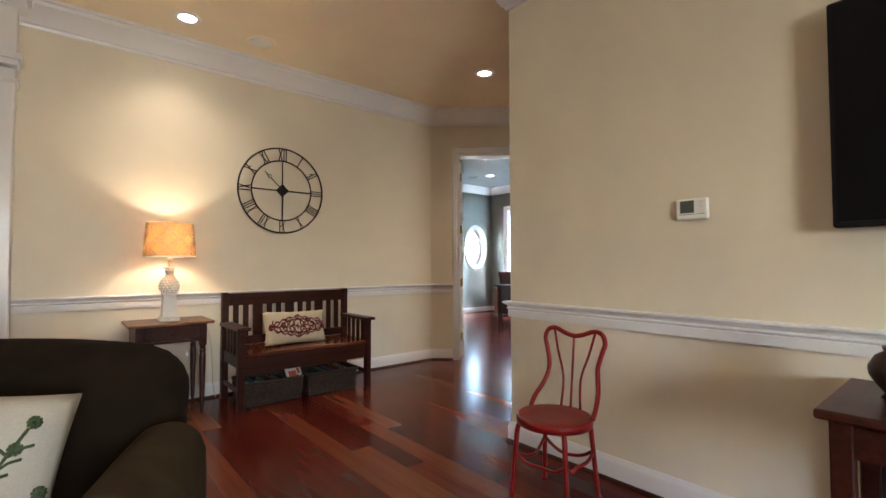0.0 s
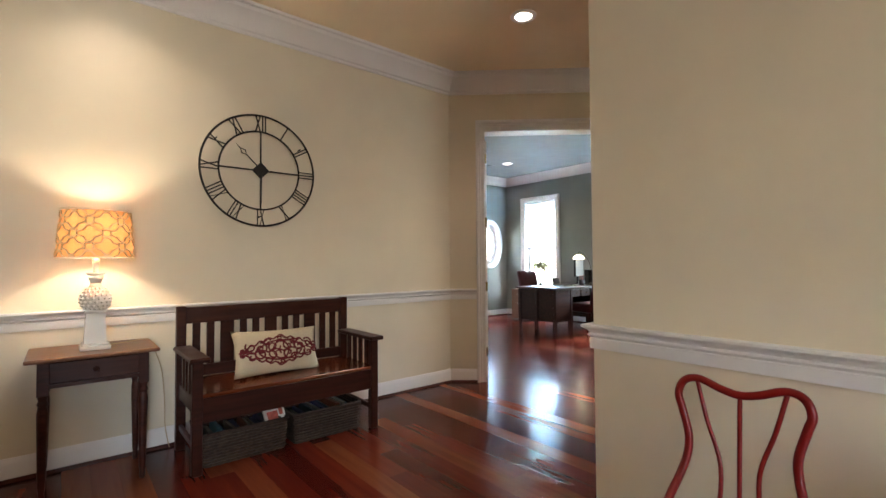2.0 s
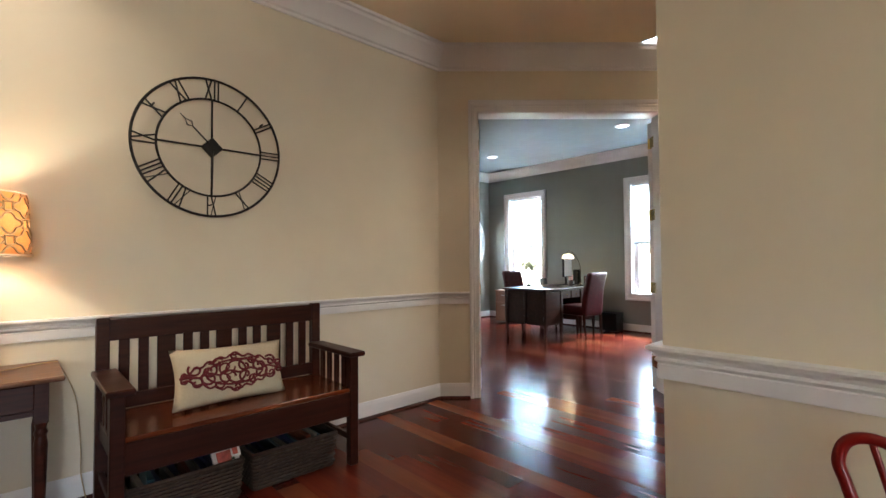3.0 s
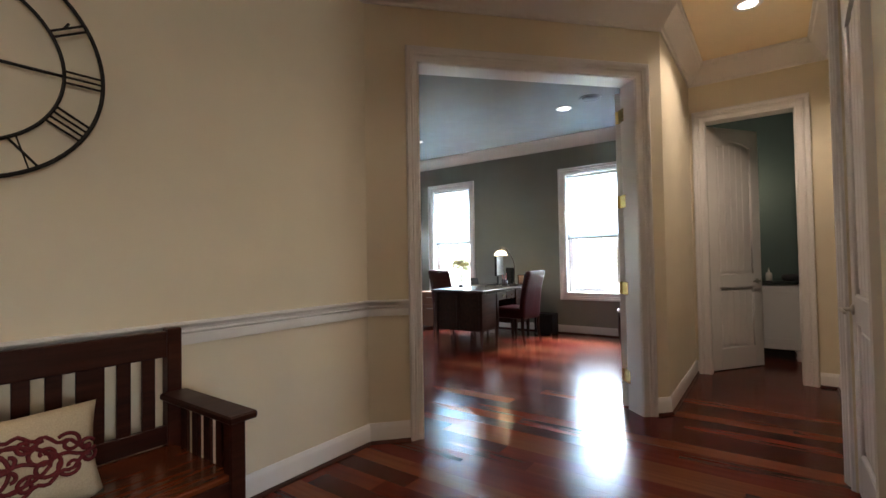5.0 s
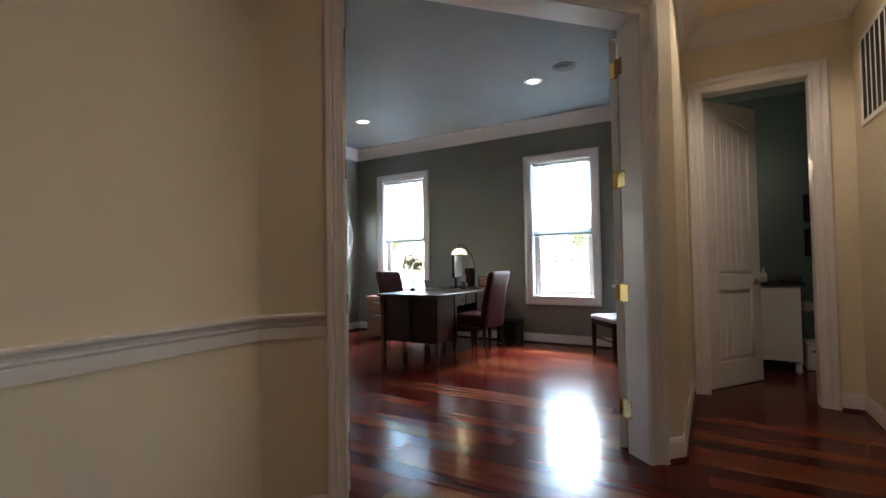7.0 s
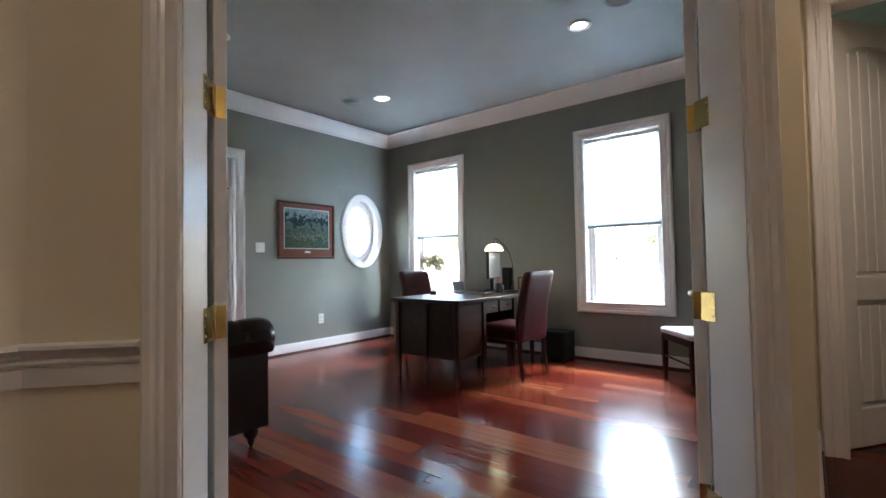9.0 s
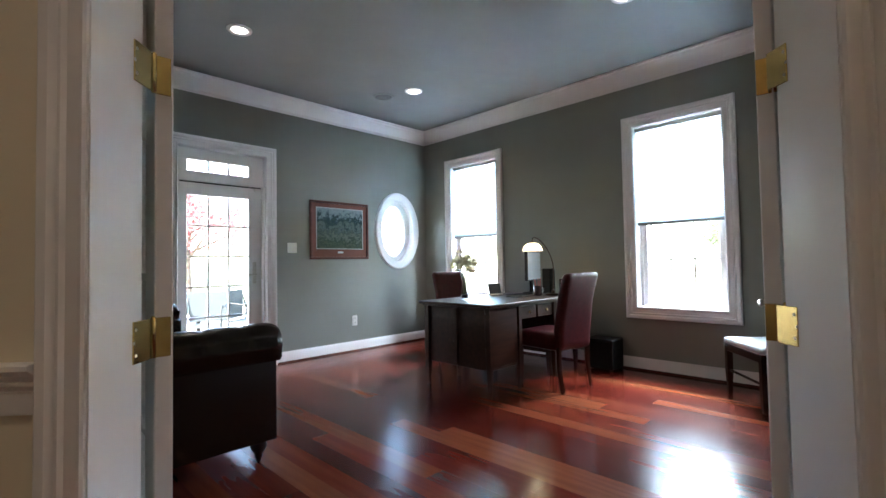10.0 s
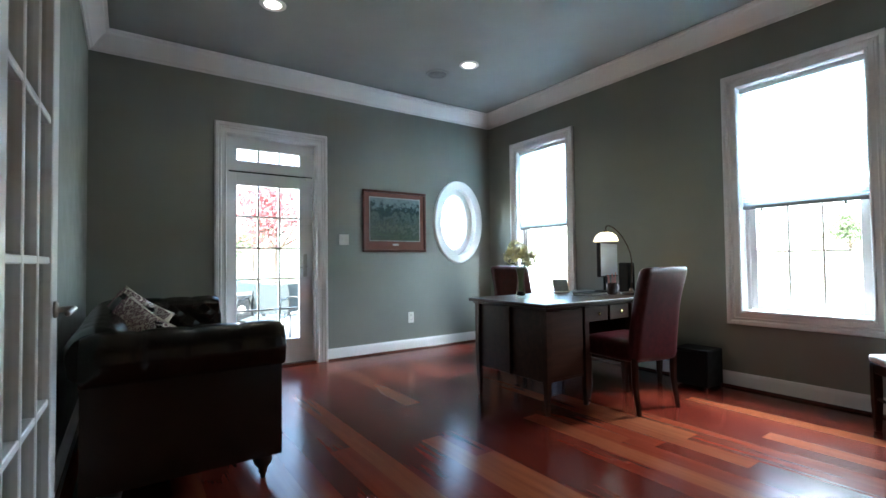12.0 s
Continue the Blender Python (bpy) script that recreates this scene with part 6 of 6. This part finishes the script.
def desk_lamp():
    t = thing("desk_lamp", "lit arched bronze desk lamp with an opal shade", "lamp", pose(7.66, 5.545, 0.765))
    M = plain("dark bronze", (0.05, 0.035, 0.025), 0.35, 0.8)
    part("base", lathe([(0.0, 0), (0.085, 0), (0.088, 0.008), (0.07, 0.018), (0.02, 0.024), (0.014, 0.05)], 28), M, t, smooth=True)
    sx, sy = -0.10, 0.17
    part("arched_arm", tube(smooth_curve([(0, 0, 0.03), (0.004, -0.006, 0.20), (0.0, 0.0, 0.34), (sx * 0.28, sy * 0.28, 0.48), (sx * 0.68, sy * 0.68, 0.575), (sx * 0.95, sy * 0.95, 0.592), (sx, sy, 0.555)], 6), 0.0065, 8), M, t, smooth=True)
    n, prof = 32, [(0.018, 0.085), (0.055, 0.078), (0.088, 0.050), (0.102, 0.012), (0.104, 0.0)]
    bm = bmesh.new()
    rows = [[bm.verts.new((r * math.cos(2 * math.pi * i / n), r * math.sin(2 * math.pi * i / n), z)) for i in range(n)] for r, z in prof]
    for a, b in zip(rows, rows[1:]):
        for i in range(n):
            bm.faces.new((a[i], a[(i + 1) % n], b[(i + 1) % n], b[i]))
    part("shade", bm, M_OPAL, t, "glowing opal glass bell shade", smooth=True, m=pose(sx, sy, 0.455))
    part("cap", lathe([(0.022, 0.08), (0.022, 0.095), (0.008, 0.105), (0, 0.106)], 16, m=pose(sx, sy, 0.455)), M, t, smooth=True)
    part("bulb", lathe([(0.0, 0.02), (0.022, 0.03), (0.02, 0.06), (0.0, 0.075)], 14, m=pose(sx, sy, 0.455)), glowing("lit desk bulb", (1.0, 0.82, 0.55), 0.9), t, smooth=True)
    lamp_light("desk_lamp_light", "POINT", 0.18, (1.0, 0.80, 0.52), pose(7.66 + sx, 5.545 + sy, 0.765 + 0.47), radius=0.03)


desk_lamp()
mo = thing("computer_monitor", "dark flat computer monitor on the desk", "monitor", pose(7.84, 5.885, 0.765, 0, 0, 13))
part("housing", box(-0.20, 0.0, 0.14, 0.20, 0.035, 0.46, 0.006), M_BLACK, mo)
# screen's brightness is painted as a pale base colour, without emission
part("screen", box(-0.188, -0.0025, 0.152, 0.188, 0.0005, 0.448), plain("screen with brightness in its colour", (0.50, 0.56, 0.64), 0.12, 0, 0.02, 8, 0.0), mo, "glossy screen, its brightness put into a pale colour")
part("stand", boxes([(-0.03, 0.03, 0.01, 0.03, 0.05, 0.25), (-0.11, -0.06, 0.0, 0.11, 0.10, 0.012)], 0.003), M_BLACK, mo)
# plain black box for an unidentified dark object on the desk
ds = thing("black_desk_box", "small upright black box of unknown use beside the monitor", "loudspeaker", pose(7.86, 5.72, 0.765, 0, 0, -10))
part("cabinet", box(-0.045, -0.055, 0.0, 0.045, 0.055, 0.27, 0.012, segs=2), M_BLACK, ds)
part("grille", box(-0.038, -0.058, 0.02, 0.038, -0.054, 0.25, 0.002), M_SCREEN, ds, "black front face")
ph_ = thing("standing_tablet", "small slate grey tablet standing on the desk", "tablet", pose(7.42, 6.10, 0.765, 0, 0, -20))
part("card", box(-0.075, -0.003, 0.012, 0.075, 0.003, 0.125, 0.001), plain("slate grey panel", (0.07, 0.085, 0.11), 0.6), ph_, m=pose(0, 0, 0, -18))
part("stand", box(-0.08, -0.02, 0.0, 0.08, 0.06, 0.010, 0.002), M_PLASTIC, ph_)
nb = thing("notebook", "closed dark leather notebook on the desk", "notebook", pose(7.36, 5.74, 0.765, 0, 0, 8))
part("cover", boxes([(-0.13, -0.09, 0, 0.13, 0.09, 0.003), (-0.13, -0.09, 0.019, 0.13, 0.09, 0.022)]), M_BLACK, nb)
part("pages", box(-0.126, -0.086, 0.003, 0.126, 0.086, 0.019), M_PRINT, nb, "white page block")
mg = thing("pen_mug", "dark glass mug holding pink pens on the desk", "mug", pose(7.53, 5.645, 0.765))
part("cup", lathe([(0.0, 0.004), (0.036, 0.0), (0.042, 0.02), (0.042, 0.10), (0.038, 0.10), (0.037, 0.015), (0.0, 0.012)], 24), plain("smoked glass mug", (0.07, 0.05, 0.05), 0.15, 0, 0.1, 10, 0, 0.4), mg, smooth=True)
part("mug_handle", tube(smooth_curve([(0.040, -0.01, 0.08), (0.068, -0.014, 0.075), (0.072, -0.014, 0.04), (0.040, -0.01, 0.025)], 5), 0.006, 8), M_PALE, mg, smooth=True)
for k in range(5):
    a = k * 1.3
    part("pen", tube([(0.02 * math.cos(a), 0.02 * math.sin(a), 0.02), (0.034 * math.cos(a), 0.034 * math.sin(a), 0.15 + 0.01 * k)], 0.004, 6), plain("pink pen", (0.5, 0.18, 0.16), 0.4), mg)
pfm = thing("photo_frame", "small dark standing photo frame on the desk", "photo frame", pose(7.86, 5.52, 0.765, 0, 0, -55))
part("frame", box(-0.06, -0.006, 0, 0.06, 0.006, 0.16, 0.002), M_DESK, pfm, m=pose(0, 0, 0, -10))
part("photo", box(-0.045, -0.0085, 0.015, 0.045, -0.0065, 0.145), M_FILE, pfm, m=pose(0, 0, 0, -10))


def vase_of_flowers():
    t = thing("flower_vase", "clear glass vase with cream hydrangeas", "vase", pose(6.683, 5.877, 0.765))
    g = part("vase", lathe([(0.0, 0.004), (0.036, 0.0), (0.040, 0.02), (0.034, 0.07), (0.026, 0.13), (0.030, 0.19), (0.040, 0.235), (0.037, 0.235), (0.026, 0.19), (0.022, 0.13), (0.030, 0.07), (0.035, 0.024), (0.0, 0.018)], 28), pane_glass("vase glass"), t, smooth=True)
    part("pebbles", lathe([(0.0, 0.019), (0.033, 0.024), (0.030, 0.055), (0.0, 0.06)], 16), M_BLACK, g, "dark glass pebbles")
    rnd = random.Random(12)
    for k, (hx_, hy_, hz_, r) in enumerate(((-0.07, 0.03, 0.335, 0.062), (0.055, -0.03, 0.345, 0.066), (0.0, 0.05, 0.395, 0.068), (0.02, -0.07, 0.31, 0.055), (-0.03, -0.05, 0.37, 0.055))):
        part("stem", tube(smooth_curve([(hx_ * 0.15, hy_ * 0.15, 0.05), (hx_ * 0.3, hy_ * 0.3, 0.22), (hx_, hy_, hz_ - 0.02)], 4), 0.0028, 6), M_STEM, t)
        bm = bmesh.new()
        for i in range(110):
            d = Vector((rnd.gauss(0, 1), rnd.gauss(0, 1), rnd.gauss(0, 1))).normalized()
            c = Vector((hx_, hy_, hz_)) + d * r * rnd.uniform(0.82, 1.0)
            u = d.orthogonal().normalized()
            v = d.cross(u)
            a0 = rnd.uniform(0, 6)
            for q in range(4):
                a = a0 + q * math.pi / 2
                e, f = u * math.cos(a) + v * math.sin(a), -u * math.sin(a) + v * math.cos(a)
                s = 0.012
                bm.faces.new([bm.verts.new(c + p) for p in (Vector((0, 0, 0)), e * s * 0.7 + f * s * 0.45 + d * 0.002, e * s * 1.25 + d * 0.004, e * s * 0.7 - f * s * 0.45 + d * 0.002)])
        part("flower_head", bm, M_PETAL, t, "cream hydrangea head")
    for a in (0.5, 2.6, 4.2):
        bm = bmesh.new()
        d = Vector((math.cos(a), math.sin(a), 0))
        s_ = Vector((-d.y, d.x, 0))
        pts = [(0.03, 0.0, 0.27), (0.07, 0.025, 0.285), (0.12, 0.0, 0.27), (0.07, -0.025, 0.285)]
        bm.faces.new([bm.verts.new(d * o + s_ * w + Vector((0, 0, z))) for o, w, z in pts])
        part("leaf", bm, M_STEM, t)


vase_of_flowers()


def file_cabinet():
    t = thing("file_cabinet", "two drawer light walnut file cabinet", "cabinet", pose(7.62, 6.93, 0))
    part("body", box(0.012, 0, 0.03, 0.55, 0.45, 0.60, 0.003), M_FILE, t)
    part("top", box(-0.005, -0.01, 0.60, 0.56, 0.46, 0.622, 0.004), M_FILE, t)
    for z0, z1 in ((0.045, 0.40), (0.415, 0.59)):
        d = part("drawer", box(-0.004, 0.012, z0, 0.014, 0.438, z1, 0.003), M_FILE, t)
        part("handle", tube([(-0.004, 0.17, z1 - 0.06), (-0.025, 0.17, z1 - 0.06), (-0.025, 0.28, z1 - 0.06), (-0.004, 0.28, z1 - 0.06)], 0.005, 8), M_NICKEL, d)


file_cabinet()
sb = thing("subwoofer", "black box loudspeaker on the floor by the wall", "loudspeaker", pose(8.06, 5.22, 0))
part("cabinet", box(-0.12, -0.15, 0.02, 0.14, 0.14, 0.315, 0.008), M_BLACK, sb)
part("grille", box(-0.128, -0.13, 0.04, -0.119, 0.12, 0.295, 0.003), M_BLACK, sb)
for x in (-0.12, 0.11):
    for y in (-0.13, 0.13):
        part("foot", lathe([(0.014, 0), (0.016, 0.02)], 10, m=pose(x, y, 0)), M_RUBBER, sb)


def seat_stool():
    a = Vector((7.87, 4.05))
    d, e = Vector((-0.793, -0.609)), Vector((0.609, -0.793))
    m = Matrix.Translation((a.x, a.y, 0)) @ Matrix.Rotation(math.atan2(d.y, d.x), 4, "Z")
    t = thing("side_chair", "dark wooden side chair with a pale upholstered seat", "chair", m)
    for x in (0.0, 0.50):
        for y in (0.0, 0.44):
            tapered_leg(x, y, 0.40, 0.015, 0.022, M_DESK, t)
    part("seat_frame", box(-0.02, -0.02, 0.355, 0.52, 0.46, 0.415, 0.004), M_DESK, t)
    part("seat_cushion", soft_box(0.56, 0.50, 0.065, 0.03, 61, 8), M_PALE, t, "pale blue upholstered seat", smooth=True, m=pose(0.25, 0.22, 0.408))
    part("stretcher", tube([(0.0, 0.0, 0.20), (0.50, 0.0, 0.20)], 0.010, 8), M_DESK, t)
    part("stretcher", tube([(0.0, 0.44, 0.20), (0.50, 0.44, 0.20)], 0.010, 8), M_DESK, t)


seat_stool()

# ---- outdoors ----
gr = part("ground", box(-400, -400, -0.75, 400, 400, -0.42), M_GRASS)
tagged(gr, "pale sunlit lawn reaching to the trees", "ground", kind="structure")
dk = thing("deck", "grey board deck outside the garden door", "deck", pose(3.4, 8.28, -0.08), kind="structure")
part("deck_frame", box(0, 0, -0.34, 5.2, 3.6, -0.03), M_DECK, dk)
for k in range(36):
    part("board", box(0.0 + k * 0.1445, 0, -0.028, 0.0 + k * 0.1445 + 0.138, 3.6, 0.0, 0.003), M_DECK, dk)
drv = tagged(part("pavement", box(-12, 14.5, -0.42, 30, 20.5, -0.40), plain("pale concrete", (0.42, 0.41, 0.39), 0.9, 0, 0.15, 3, 0.3)), "pale concrete drive behind the house", "pavement", kind="structure")


def deck_chair(m):
    t = thing("patio_chair", "dark metal patio chair with a mesh back on the deck", "chair", m, "patio chairs")
    M = plain("dark powder coated metal", (0.012, 0.014, 0.016), 0.5, 0.2)
    for s in (-1, 1):
        part("side_frame", tube(smooth_curve([(s * 0.27, 0.26, 0.0), (s * 0.27, 0.25, 0.62), (s * 0.27, 0.05, 0.66), (s * 0.27, -0.22, 0.62), (s * 0.26, -0.28, 0.0)], 5), 0.012, 8), M, t, smooth=True)
    bk = tube(smooth_curve([(-0.25, -0.2, 0.42), (-0.25, -0.27, 0.72), (-0.16, -0.31, 0.87), (0.16, -0.31, 0.87), (0.25, -0.27, 0.72), (0.25, -0.2, 0.42)], 5), 0.011, 8)
    part("back_frame", bk, M, t, smooth=True)
    part("mesh_back", box(-0.235, -0.285, 0.44, 0.235, -0.275, 0.85), plain("grey sling mesh", (0.035, 0.045, 0.05), 0.7, 0, 0.3, 200, 0.4), t, "dark sling back")
    part("mesh_seat", box(-0.25, -0.22, 0.41, 0.25, 0.24, 0.425, 0.004), plain("grey sling seat", (0.035, 0.045, 0.05), 0.7, 0, 0.3, 200, 0.4), t)


deck_chair(pose(5.62, 9.62, -0.08, 0, 0, 150))
deck_chair(pose(6.30, 9.75, -0.08, 0, 0, 215))
pt = thing("patio_table", "low dark patio table on the deck", "table", pose(5.05, 10.6, -0.08))
part("tabletop", box(-0.8, -0.45, 0.66, 0.8, 0.45, 0.70, 0.006), plain("dark slatted top", (0.04, 0.045, 0.05), 0.6), pt)
for x in (-0.7, 0.7):
    for y in (-0.36, 0.36):
        part("leg", box(x - 0.025, y - 0.025, 0, x + 0.025, y + 0.025, 0.66, 0.003), M_IRON, pt)


def parked_car():
    t = thing("parked_car", "pale blue car parked on the drive", "car", pose(5.0, 16.3, -0.40, 0, 0, 4))
    side = [(-2.2, 0.35), (-2.25, 0.62), (-2.1, 0.82), (-1.2, 0.93), (-0.55, 1.38), (0.75, 1.42), (1.45, 1.0), (2.15, 0.92), (2.25, 0.6), (2.2, 0.35)]
    bm = bmesh.new()
    rows = [[bm.verts.new((x, y * (0.86 if z > 1.0 else 1.0), z)) for x, z in side] for y in (-0.88, 0.88)]
    bm.faces.new(rows[0])
    bm.faces.new(rows[1][::-1])
    for i in range(len(side)):
        j = (i + 1) % len(side)
        bm.faces.new((rows[0][i], rows[0][j], rows[1][j], rows[1][i]))
    bmesh.ops.recalc_face_normals(bm, faces=bm.faces)
    bmesh.ops.bevel(bm, geom=bm.edges[:], offset=0.05, segments=2, affect="EDGES")
    part("body", bm, M_CARPAINT, t)
    for s in (-1, 1):
        bm = bmesh.new()
        bm.faces.new([bm.verts.new((x, s * 0.885, z)) for x, z in ((-1.05, 0.96), (-0.5, 1.30), (0.68, 1.33), (1.15, 1.0))])
        bmesh.ops.solidify(bm, geom=bm.faces[:], thickness=0.02)
        part("side_window", bm, M_SCREEN, t, "dark car windows")
    for x in (-1.35, 1.4):
        for y in (-0.80, 0.80):
            w = part("wheel", lathe([(0.2, -0.1), (0.30, -0.11), (0.33, -0.08), (0.33, 0.08), (0.30, 0.11), (0.2, 0.1)], 24, m=pose(x, y, 0.33, 90)), M_RUBBER, t, smooth=True)
            part("rim", lathe([(0.0, -0.105), (0.2, -0.095), (0.2, 0.095), (0.0, 0.105)], 18, m=pose(x, y, 0.33, 90)), M_NICKEL, w)


parked_car()


def tree(name, label, x, y, h, crown, mat, seed, n=1700, leaf=0.16):
    rnd = random.Random(seed)
    t = thing(name, label, "tree", pose(x, y, -0.42))
    bm = tube(smooth_curve([(0, 0, 0), (0.04 * h * rnd.uniform(-0.3, 0.3), 0.05, h * 0.3), (rnd.uniform(-0.2, 0.2), rnd.uniform(-0.2, 0.2), h * 0.62)], 4), [0.035 * h * (1 - 0.75 * i / 8) for i in range(9)], 8)
    tips = []
    for k in range(9):
        a, z0 = rnd.uniform(0, 6.28), h * rnd.uniform(0.28, 0.6)
        L = crown * rnd.uniform(0.5, 0.95)
        e = Vector((math.cos(a) * L, math.sin(a) * L, z0 + h * rnd.uniform(0.05, 0.3)))
        tube(smooth_curve([(0, 0, z0), tuple(e * 0.5 + Vector((0, 0, z0 * 0.5 + 0.02 * h))), tuple(e)], 4), [0.012 * h * (1 - 0.8 * i / 8) for i in range(9)], 6, bm)
        tips.append(e)
    tips += [Vector((rnd.gauss(0, 0.3) * crown, rnd.gauss(0, 0.3) * crown, h * rnd.uniform(0.6, 0.95))) for _ in range(9)]
    part("trunk", bm, M_BARK, t)
    lv = bmesh.new()
    for i in range(n):
        c = rnd.choice(tips) + Vector((rnd.gauss(0, 0.2) * crown, rnd.gauss(0, 0.2) * crown, rnd.gauss(0, 0.09) * h))
        c.z = max(c.z, h * 0.2)
        d = Vector((rnd.gauss(0, 1), rnd.gauss(0, 1), rnd.gauss(0, 1) + 0.6)).normalized()
        u = d.orthogonal().normalized()
        v = d.cross(u)
        s = leaf * rnd.uniform(0.6, 1.4)
        lv.faces.new([lv.verts.new(c + p) for p in (u * s, v * s * 0.6, -u * s, -v * s * 0.6)])
    part("crown", lv, mat, t, "loose crown of small leaves")


tree("red_maple", "red leaved maple tree beyond the drive", 9.3, 23, 5.2, 2.5, M_MAPLE, 3, 9000, 0.065)
for k, (x, y, h) in enumerate(((-14, 90, 8), (24, 96, 9), (108, 16, 11), (112, 4, 9), (106, -8, 10), (115, 30, 10), (104, 44, 9), (110, 58, 11), (112, -20, 10), (100, 72, 10))):
    tree("garden_tree", "green leafy tree at the edge of the lawn", x, y, h, h * 0.5, M_LEAF, 20 + k, 4500, 0.2)


def shrub(x, y, r, seed):
    rnd = random.Random(seed)
    t = thing("shrub", "low green shrub near the house", "shrub", pose(x, y, -0.42), "garden shrubs")
    bm = bmesh.new()
    for i in range(700):
        d = Vector((rnd.gauss(0, 1), rnd.gauss(0, 1), abs(rnd.gauss(0, 1)))).normalized()
        c = d * r * rnd.uniform(0.5, 1.05) * (1 + 0.25 * noise.noise(d * 3))
        u = Vector((rnd.gauss(0, 1), rnd.gauss(0, 1), rnd.gauss(0, 1))).normalized()
        v = u.orthogonal().normalized()
        s = rnd.uniform(0.02, 0.045)
        bm.faces.new([bm.verts.new(c + p) for p in (u * s, v * s * 0.6, -u * s, -v * s * 0.6)])
    part("leaves", bm, M_LEAF, t)
    part("stems", tube([(0, 0, 0), (0.02, 0, r * 0.6)], 0.02, 6), M_BARK, t)


for k, (x, y, r) in enumerate(((9.6, 3.9, 0.75), (9.7, 5.0, 0.7), (9.7, 6.6, 0.72), (9.6, 7.7, 0.7))):
    shrub(x, y, r, 60 + k)


def rail_fence(x, y0, y1):
    t = thing("rail_fence", "pale wooden rail fence across the lawn", "fence", pose(x, y0, -0.42))
    n = int((y1 - y0) / 2.4)
    for k in range(n + 1):
        part("post", box(-0.06, k * 2.4 - 0.06, 0, 0.06, k * 2.4 + 0.06, 1.2, 0.01), M_DECK, t)
    for z in (0.35, 0.7, 1.05):
        part("rail", box(-0.03, 0, z - 0.05, 0.03, n * 2.4, z + 0.05, 0.008), M_DECK, t)


rail_fence(34.0, -16, 36)

# ---- floor planks ----
PW = 0.127
rndp = random.Random(77)
LENGTHS = (1.05, 1.4, 1.75, 2.1, 2.45)
MESHES = []
for L in LENGTHS:
    bm = box(0, 0, -0.0145, PW - 0.0005, L - 0.0004, 0.0)
    me = bpy.data.meshes.new("plank")
    bm.to_mesh(me)
    bm.free()
    me.materials.append(M_FLOOR)
    MESHES.append(me)
rest, count = bmesh.new(), 0
for k in range(107):
    x = -4.6 + k * PW
    y = -4.1 - rndp.uniform(0, 1.2)
    while y < 8.2:
        i = rndp.randrange(5)
        L = LENGTHS[i]
        cx, cy = x + PW / 2, y + L / 2
        # the boards end at the walls
        south, north = (1.1 if cx > 2.5 else -4.1), (CLOCK_Y + 0.1 if cx < 3.6 else OFF_N + 0.15)
        y0, y1 = max(y, south), min(y + L, north)
        if y1 - y0 > 0.05:
            near = 2.9 < cx < 8.2 and 3.4 < cy < 7.9 or 0.2 < cx < 2.9 and 1.7 < cy < 4.5 or 2.9 < cx < 5.0 and 2.0 < cy < 3.4
            if near and count < 300 and y1 - y0 > L - 1e-6:
                ob = bpy.data.objects.new("plank", MESHES[i])
                scene.collection.objects.link(ob)
                ob.parent = sl
                ob.location = (x, y, 0)
                count += 1
            else:
                vs = [rest.verts.new((x + a * (PW - 0.0005), y0 + b * (y1 - y0 - 0.0004), c)) for a in (0, 1) for b in (0, 1) for c in (-0.0145, 0.0)]
                for q in ((0, 1, 3, 2), (4, 6, 7, 5), (0, 4, 5, 1), (2, 3, 7, 6), (1, 5, 7, 3)):
                    rest.faces.new([vs[j] for j in q])
        y += L
bmesh.ops.recalc_face_normals(rest, faces=rest.faces)
rp = part("planks", rest, M_FLOOR, sl)
rp["kind"] = "stuff"
# three unseen downlights, added to brighten the living room and hall
for x, y in ((0.6, 0.6), (-1.8, 3.2), (-1.8, 0.6)):
    downlight(x, y, 1, CEIL)
